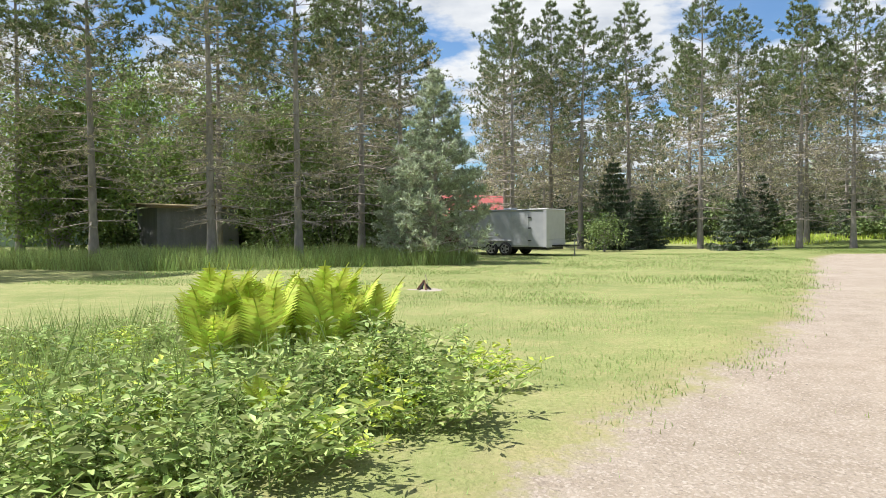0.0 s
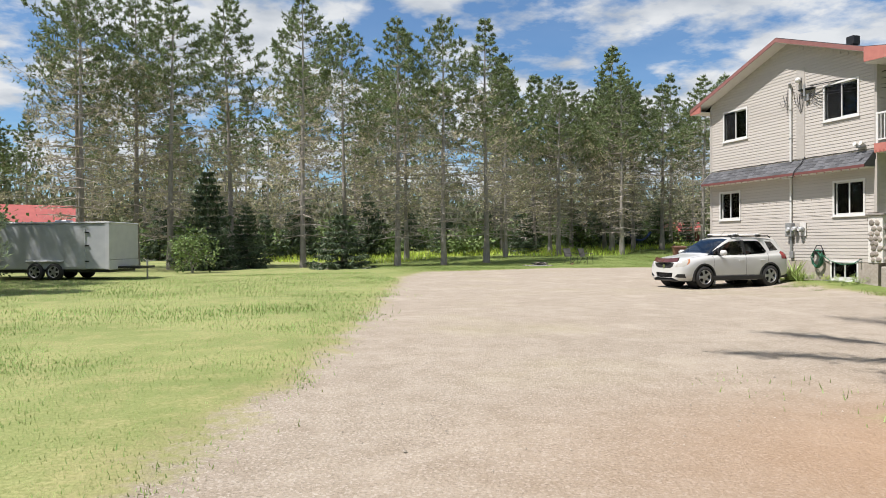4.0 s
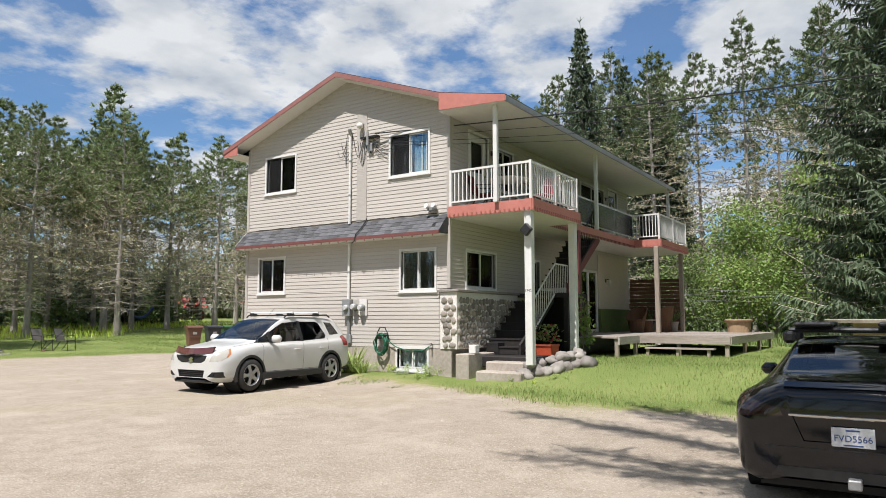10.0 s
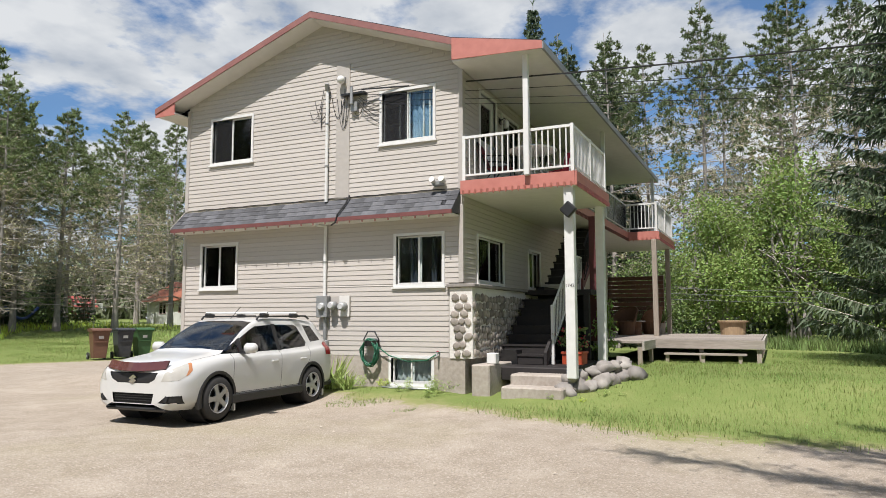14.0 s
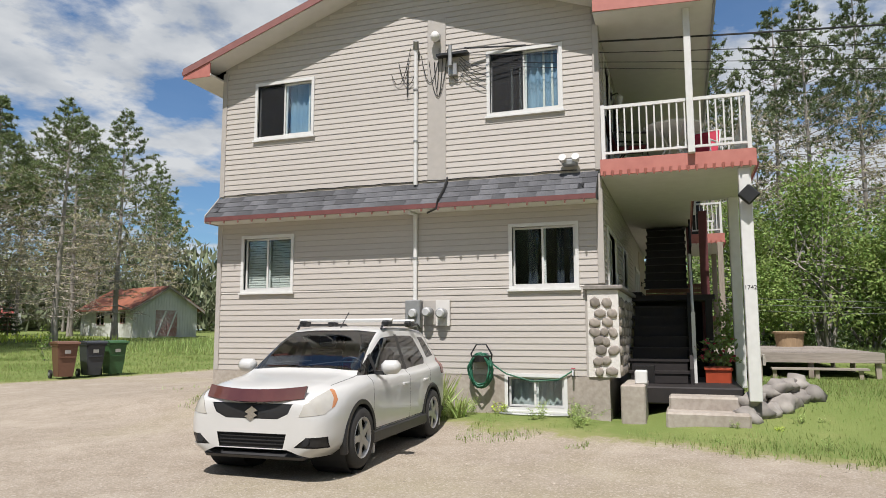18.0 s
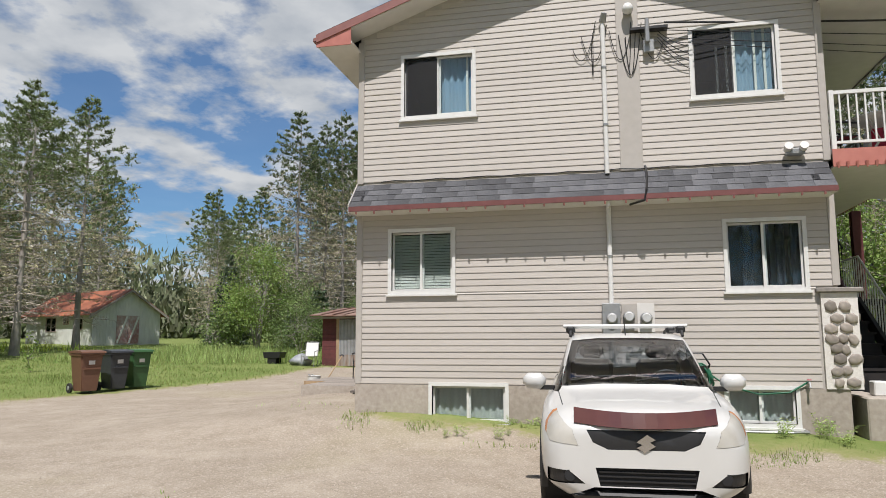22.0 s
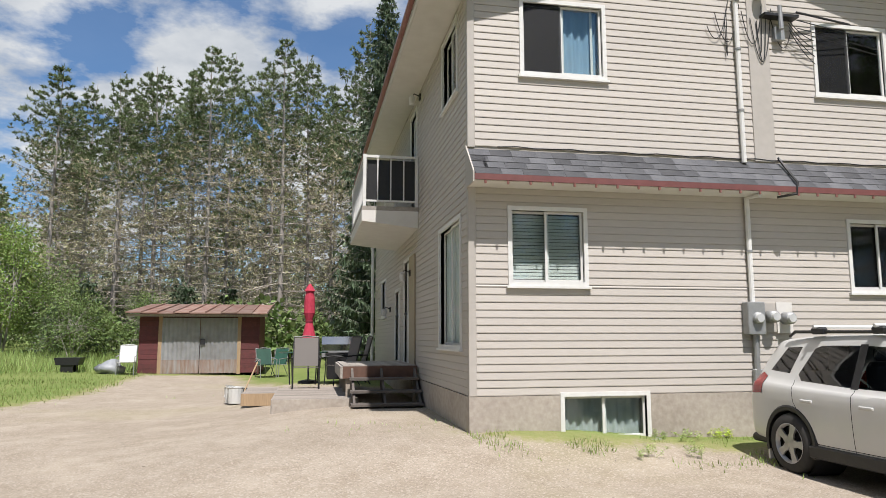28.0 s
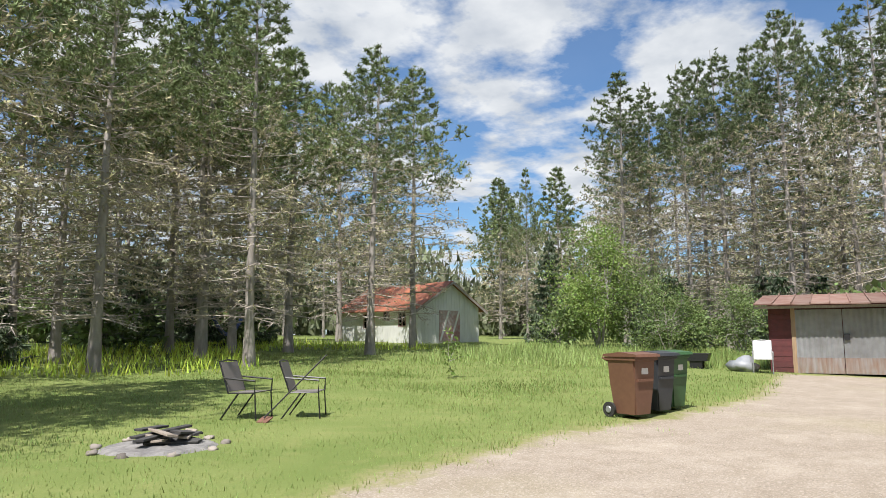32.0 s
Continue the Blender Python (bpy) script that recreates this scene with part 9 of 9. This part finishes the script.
FERNS = [fern_clump(201, 10), fern_clump(202, 9, 1.0), fern_clump(203, 11, 1.2)]
rp = random.Random(15)
for i, (x, y, k, s) in enumerate(((-3.35, 5.75, 2, 0.95), (-3.05, 6.0, 0, 1.0), (-2.8, 5.7, 1, 0.95), (-3.25, 6.3, 0, 0.95), (-2.45, 6.1, 2, 0.95), (-2.2, 5.85, 0, 0.95), (-3.1, 5.3, 1, 0.8), (-2.0, 6.2, 1, 0.95), (-2.7, 6.4, 2, 0.85), (-1.5, 4.7, 1, 0.45), (-1.9, 3.9, 1, 0.5), (-2.9, 3.6, 1, 0.4))):
    plant("fern", FERNS[k], x, y, (s, s), rp.uniform(0, 6), "bright green ostrich fern clump in the verge", "fern", "ferns in the verge")


def weed_plant(seed, h=0.5, n=300, size=0.045, material=M_WEED, spread=0.2):
    rnd = random.Random(seed)
    stem, s = Soup(), Soup()
    for _ in range(7):
        base = Vector((rnd.uniform(-0.2, 0.2), rnd.uniform(-0.2, 0.2), 0))
        top = base + Vector((rnd.gauss(0, spread), rnd.gauss(0, spread), h * rnd.uniform(0.6, 1.1)))
        stem.stick(base, top, 0.005, 0.003, 3)
        for k in range(n // 7):
            t = rnd.uniform(0.15, 1.0) ** 0.7
            a = rnd.uniform(0, 6.28)
            p = base.lerp(top, t) + Vector((math.cos(a), math.sin(a), 0)) * rnd.uniform(0, 0.07)
            s.leaf(p, (math.cos(a), math.sin(a), rnd.uniform(-0.3, 0.6)), 1.35 * size * rnd.uniform(0.5, 1.3), rnd, 0.19)
    return [("stem", stem.mesh("stem", M_TALLGRASS)), ("leafage", s.mesh("leafage", material))]


WEEDS = [weed_plant(301), weed_plant(302, 0.6, 300, 0.05), weed_plant(303, 0.4, 260, 0.06), weed_plant(304, 0.62, 300, 0.05, M_TALLGRASS), weed_plant(305, 0.4, 240, 0.055, M_FERN)]


def verge(x, y):
    """Whether the rank verge by the drive grows here."""
    return yard_depth([x], [y])[0] < -0.35 and ((x + 3.3) / 2.9) ** 2 + ((y - 4.3) / 2.6) ** 2 < 1 and x < -0.9 - 0.55 * max(0, 4.2 - y)


count = 0
while count < 290:
    x, y = rp.uniform(-6.2, -0.3), rp.uniform(1.7, 7.0)
    if not verge(x, y):
        continue
    count += 1
    s = rp.uniform(0.75, 1.15) * (0.75 if x < -3.9 else 1.0) * (0.6 if y > 4.2 and -3.9 < x < -1.9 else 1.0)
    plant("weed", WEEDS[rp.randrange(5)], x, y, (s * 1.15, s), rp.uniform(0, 6), "leafy green weed in the rank verge", "weed", "weeds of the verge")
# weeds along the foundation
for i in range(30):
    if i < 20:
        y = rp.choice((rp.uniform(19.2, 23.4), rp.uniform(19.2, 21.6), rp.uniform(22.5, 25.6)))
        x = X0 - rp.uniform(0.08, 0.45) - 0.5 * (rp.random() < 0.25)
        if 23.5 < y < 24.8 or 19.5 < y < 20.5:
            x -= 0.35
        s = rp.uniform(0.28, 0.62) if y < 22.3 else rp.uniform(0.2, 0.4)
    else:
        x, y, s = rp.uniform(18.3, 21.5), rp.uniform(15.7, 18.2), rp.uniform(0.15, 0.35)
    plant("weed", WEEDS[rp.randrange(5)], x, y, (s, s), rp.uniform(0, 6), "small weed growing at the house wall", "weed", "weeds at the house")
lily = Soup()
for _ in range(70):
    a = rp.uniform(0, 6.28)
    d = Vector((math.cos(a) * rp.uniform(0.2, 0.7), math.sin(a) * rp.uniform(0.2, 0.7), rp.uniform(0.5, 0.95)))
    lily.blade(Vector((rp.uniform(-0.12, 0.12), rp.uniform(-0.12, 0.12), 0)), d * 0.75, 0.07, rp)
LILY = [("leaves", lily.mesh("leaves", M_WEED))]
plant("lily_clump", LILY, 19.1, 21.5, (1.0, 1.0), 0.2, "broad-leaved lily clump at the house wall", "plant")
plant("lily_clump", LILY, 19.0, 21.1, (0.6, 0.6), 1.2, "broad-leaved lily clump at the house wall", "plant")
sap = broad_kind(96, 1.5, 0.35, 160, 0.12, M_LEAF, 1)
plant("sapling", sap, 29.3, 40.9, (0.9, 0.95), 0.3, "thin young sapling on the lawn", "tree")


def grass(name, spots, low, high, width, material, label, bend=0.35, seed=1):
    """Blades of one triangle each, from an array of places."""
    g = np.random.default_rng(seed)
    n = len(spots)
    h = g.uniform(low, high, n) * np.array([1 + 0.45 * noise.noise((x * 0.8, y * 0.8, 5)) for x, y in spots])
    a, b = g.uniform(0, 6.283, n), g.uniform(0, 6.283, n)
    z = np.array([land(x, y) for x, y in spots]) - 0.02
    base = np.column_stack([spots, z])
    side = np.column_stack([np.cos(a), np.sin(a), np.zeros(n)]) * (width * g.uniform(0.6, 1.3, n))[:, None]
    tip = base + np.column_stack([np.cos(b) * h * bend, np.sin(b) * h * bend, h])
    co = np.stack([base - side, base + side, tip], 1).reshape(-1, 3)
    me = bpy.data.meshes.new(name)
    me.from_pydata(co.tolist(), [], np.arange(3 * n).reshape(-1, 3).tolist())
    me.materials.append(material)
    return tagged(new(name, me), label, "grass", kind="stuff")


def scatter(n, x0, x1, y0, y1, edge=-0.1, seed=1, keep=None):
    g = np.random.default_rng(seed)
    p = np.column_stack([g.uniform(x0, x1, n), g.uniform(y0, y1, n)])
    wob = np.array([noise.noise((x * 0.9, y * 0.9, 2)) for x, y in p])
    d = yard_depth(p[:, 0], p[:, 1]) + 0.55 * wob
    p = p[d < edge + g.exponential(0.12, n)]
    if keep is not None:
        p = p[keep(p[:, 0], p[:, 1])]
    return p


grass("lawn_grass", scatter(110000, -7.5, 5.5, 2.0, 17.0, seed=2), 0.02, 0.055, 0.006, M_GRASS, "mown lawn grass beside the drive", seed=3)
grass("lawn_grass", scatter(85000, -14, 8.5, 15.0, 36.0, seed=4), 0.03, 0.075, 0.010, M_GRASS, "mown lawn grass running to the tree line", seed=5)
grass("lawn_grass", scatter(52000, 16.6, 31.0, 9.0, 18.6, seed=6, keep=lambda x, y: ~((x > 25.2) & (y > 13.8) | (x > 23.6) & (y > 16.3) | (x < 22.5) & (y > 17.1) & (x > 19.0))), 0.03, 0.10, 0.006, M_LUSH, "lawn grass in front of the porch", seed=7)
grass("lawn_grass", scatter(72000, 10.0, 30.0, 34.6, 50.0, seed=8), 0.03, 0.085, 0.007, M_LUSH, "lawn grass by the fire ring", seed=9)
grass("lawn_grass", scatter(36000, 26.0, 48.0, 33.0, 52.0, seed=10), 0.05, 0.13, 0.012, M_LUSH, "uncut grass by the outbuildings", seed=11)
grass("lawn_grass", scatter(26000, 4.0, 17.0, 1.0, 9.4, seed=12), 0.04, 0.11, 0.007, M_LUSH, "shaded grass under the big pine", seed=13)
grass("lawn_grass", scatter(9000, 17.5, 19.5, 19.0, 26.0, edge=0.5, seed=14, keep=lambda x, y: np.array([noise.noise((a * 1.3, b * 1.3, 3)) > 0.08 for a, b in zip(x, y)])), 0.02, 0.08, 0.006, M_LUSH, "thin grass along the house wall", seed=15)
grass("tall_grass", scatter(40000, -26, -4.5, 19.5, 29.0, seed=16, keep=lambda x, y: y > 20.5 + 0.45 * (x + 14).clip(0)), 0.35, 0.8, 0.014, M_TALLGRASS, "tall uncut grass before the tree line", seed=17)
grass("tall_grass", scatter(9000, -7.0, -0.4, 1.6, 8.0, edge=-0.3, seed=18, keep=lambda x, y: (((x + 3.6) / 3.4) ** 2 + ((y - 4.8) / 3.2) ** 2 < 1) & (x < -2.1 - 0.5 * (4.2 - y).clip(0))), 0.2, 0.6, 0.008, M_TALLGRASS, "tall grass in the rank verge", seed=19)
grass("tall_grass", scatter(9000, 31.0, 48.0, 33.5, 46.0, seed=20, keep=lambda x, y: (x - 36) * 0.6 + (y - 40) * 0.2 > 0), 0.2, 0.55, 0.02, M_TALLGRASS, "tall grass and weeds behind the shed", seed=21)
grass("tall_grass", scatter(7000, 33.0, 38.5, 5.0, 18.0, seed=22), 0.2, 0.5, 0.025, M_LEAFDK, "weeds along the edge of the wood", seed=23)
grass("tall_grass", scatter(8000, 5.0, 42.0, 46.0, 60.0, seed=24, keep=lambda x, y: y > 50 + 3 * np.sin(x * 0.4)), 0.2, 0.5, 0.03, M_FERN, "bright ferns under the pines", seed=25)
g0 = np.random.default_rng(33)
p = np.column_stack([g0.uniform(-0.5, 32, 30000), g0.uniform(3, 36, 30000)])
w = np.array([noise.noise((x * 0.5, y * 0.5, 7)) + 0.5 * noise.noise((x * 2.1, y * 2.1, 9)) for x, y in p])
d = yard_depth(p[:, 0], p[:, 1])
grass("yard_tufts", p[(d > 0) & (w > 0.30 + 0.22 * np.clip(d, 0, 3) - 0.16 * ((p[:, 0] > 12) & (p[:, 1] > 23))) & ~((p[:, 0] > 14) & (p[:, 0] < 19) & (p[:, 1] > 20.8) & (p[:, 1] < 23))], 0.02, 0.07, 0.006, M_GRASS, "sparse grass tufts in the gravel", seed=34)

# loose stones on the gravel
rg = np.random.default_rng(40)
vs, fs = [], []
for _ in range(9000):
    x, y = rg.uniform(-1, 27), rg.uniform(1, 35)
    if yard_depth([x], [y])[0] < -0.2:
        continue
    r = rg.uniform(0.005, 0.013) * (1.6 if rg.random() < 0.03 else 1)
    z = land(x, y) - 0.028
    k = len(vs)
    for dx, dy, dz in ((1, 0, 0), (0, 1, 0), (-1, 0, 0), (0, -1, 0)):
        vs.append((x + dx * r * rg.uniform(0.7, 1.3), y + dy * r * rg.uniform(0.7, 1.3), z))
    vs.append((x + rg.uniform(-0.3, 0.3) * r, y + rg.uniform(-0.3, 0.3) * r, z + 0.8 * r))
    fs += [(k, k + 1, k + 4), (k + 1, k + 2, k + 4), (k + 2, k + 3, k + 4), (k + 3, k, k + 4)]
tagged(new("loose_stones", raw("loose_stones", vs, fs, mat("gravel_stone", (0.368, 0.316, 0.256), (0.264, 0.224, 0.18), rough=0.9, scale=8, bump=0, island=0.35))), "loose gravel stones on the sandy yard", "gravel", kind="stuff")

# ---- siding, shingles and stones, piece by piece ----
STONE_Y = (18.73, 19.19)
siding("x", X0, -1, 19.23, YN - 0.06, BASE, 2.12, GABLE)
siding("x", X0, -1, YS + 0.06, YN - 0.06, 2.12, 3.42, GABLE)
siding("x", X0, -1, YS + 0.06, YN - 0.06, 3.92, 7.5, GABLE + [(21.52, 21.75, 3.9, 6.7)], rake_limit)
siding("y", YN, 1, X0 + 0.07, X1, BASE, 6.12, NORTH + [(24.13, 24.73, 0.95, 3.05)])
siding("y", YS, -1, X0 + 0.07, 26.5, 2.10, 3.78, SOUTH)
siding("y", YS, -1, X0 + 0.07, X1, 4.05, 6.23, SOUTH)
home("corner_trim", box(X1 - 0.06, X1 + 0.02, YS - 0.03, YS + 0.03, 4.03, 6.23), M_TRIM)

rs = random.Random(9)
meshes = {w: shingle_mesh(w, 0) for w in (0.22, 0.28, 0.34)}
tilt = math.atan2(3.885 - 3.47, X0 - SK)
row_len = math.hypot(3.885 - 3.47, X0 - SK) / 4
for r in range(4):
    y = YS + 0.03 - 0.1 * (r % 2)
    while y < YN + 0.02:
        w = rs.choice((0.22, 0.28, 0.34))
        ww = w if y + w < YN + 0.05 else None
        if ww is None:
            w = ww = 0.22
            y = min(y, YN + 0.05 - 0.22)
        ob = new("shingle", meshes[w])
        ob.parent = house
        d = r * row_len - 0.03
        ob.matrix_local = HOME @ Matrix.Translation((SK + d * math.cos(tilt), max(y, YS + 0.03), 3.475 + d * math.sin(tilt))) @ Matrix.Rotation(-tilt, 4, "Y")
        y += w

# cobbles in the facing: sizes vary, set proud of the mortar
cob = []
for k in range(4):
    bm = bmesh.new()
    bmesh.ops.create_icosphere(bm, subdivisions=1, radius=0.5)
    for v in bm.verts:
        q = 1 + 0.22 * noise.noise(v.co * 2.1 + Vector((k * 5.1, 0, 0)))
        flat = max(abs(c) for c in v.co) / 0.5
        v.co = v.co * (q / flat ** 0.45)
    cob.append(finish("cobble", bm, M_COBBLE, True))


def cobbles(lo, hi, z0, z1, place, gap=0.165):
    z, row = z0 + 0.08, 0
    while z < z1 - 0.05:
        u = lo + 0.08 + (0.08 if row % 2 else 0)
        while u < hi - 0.04:
            w, h = rs.uniform(0.13, 0.20), rs.uniform(0.145, 0.185)
            ob = new("cobble", rs.choice(cob))
            ob.parent = house
            ob.matrix_local = HOME @ place(u + rs.uniform(-0.02, 0.02), z + rs.uniform(-0.025, 0.025), w, h, rs.uniform(-0.5, 0.5))
            u += w * 0.93
        z += 0.145
        row += 1


cobbles(18.75, 19.17, 0.74, 2.03, lambda u, z, w, h, a: Matrix.Translation((X0 - 0.055, u, z)) @ Matrix.Rotation(a, 4, "X") @ Matrix.Diagonal((0.075, w, h, 1)))
cobbles(X0 - 0.03, 24.0, 0.74, 2.03, lambda u, z, w, h, a: Matrix.Translation((u, 18.725, z)) @ Matrix.Rotation(a, 4, "Y") @ Matrix.Diagonal((w, 0.075, h, 1)))
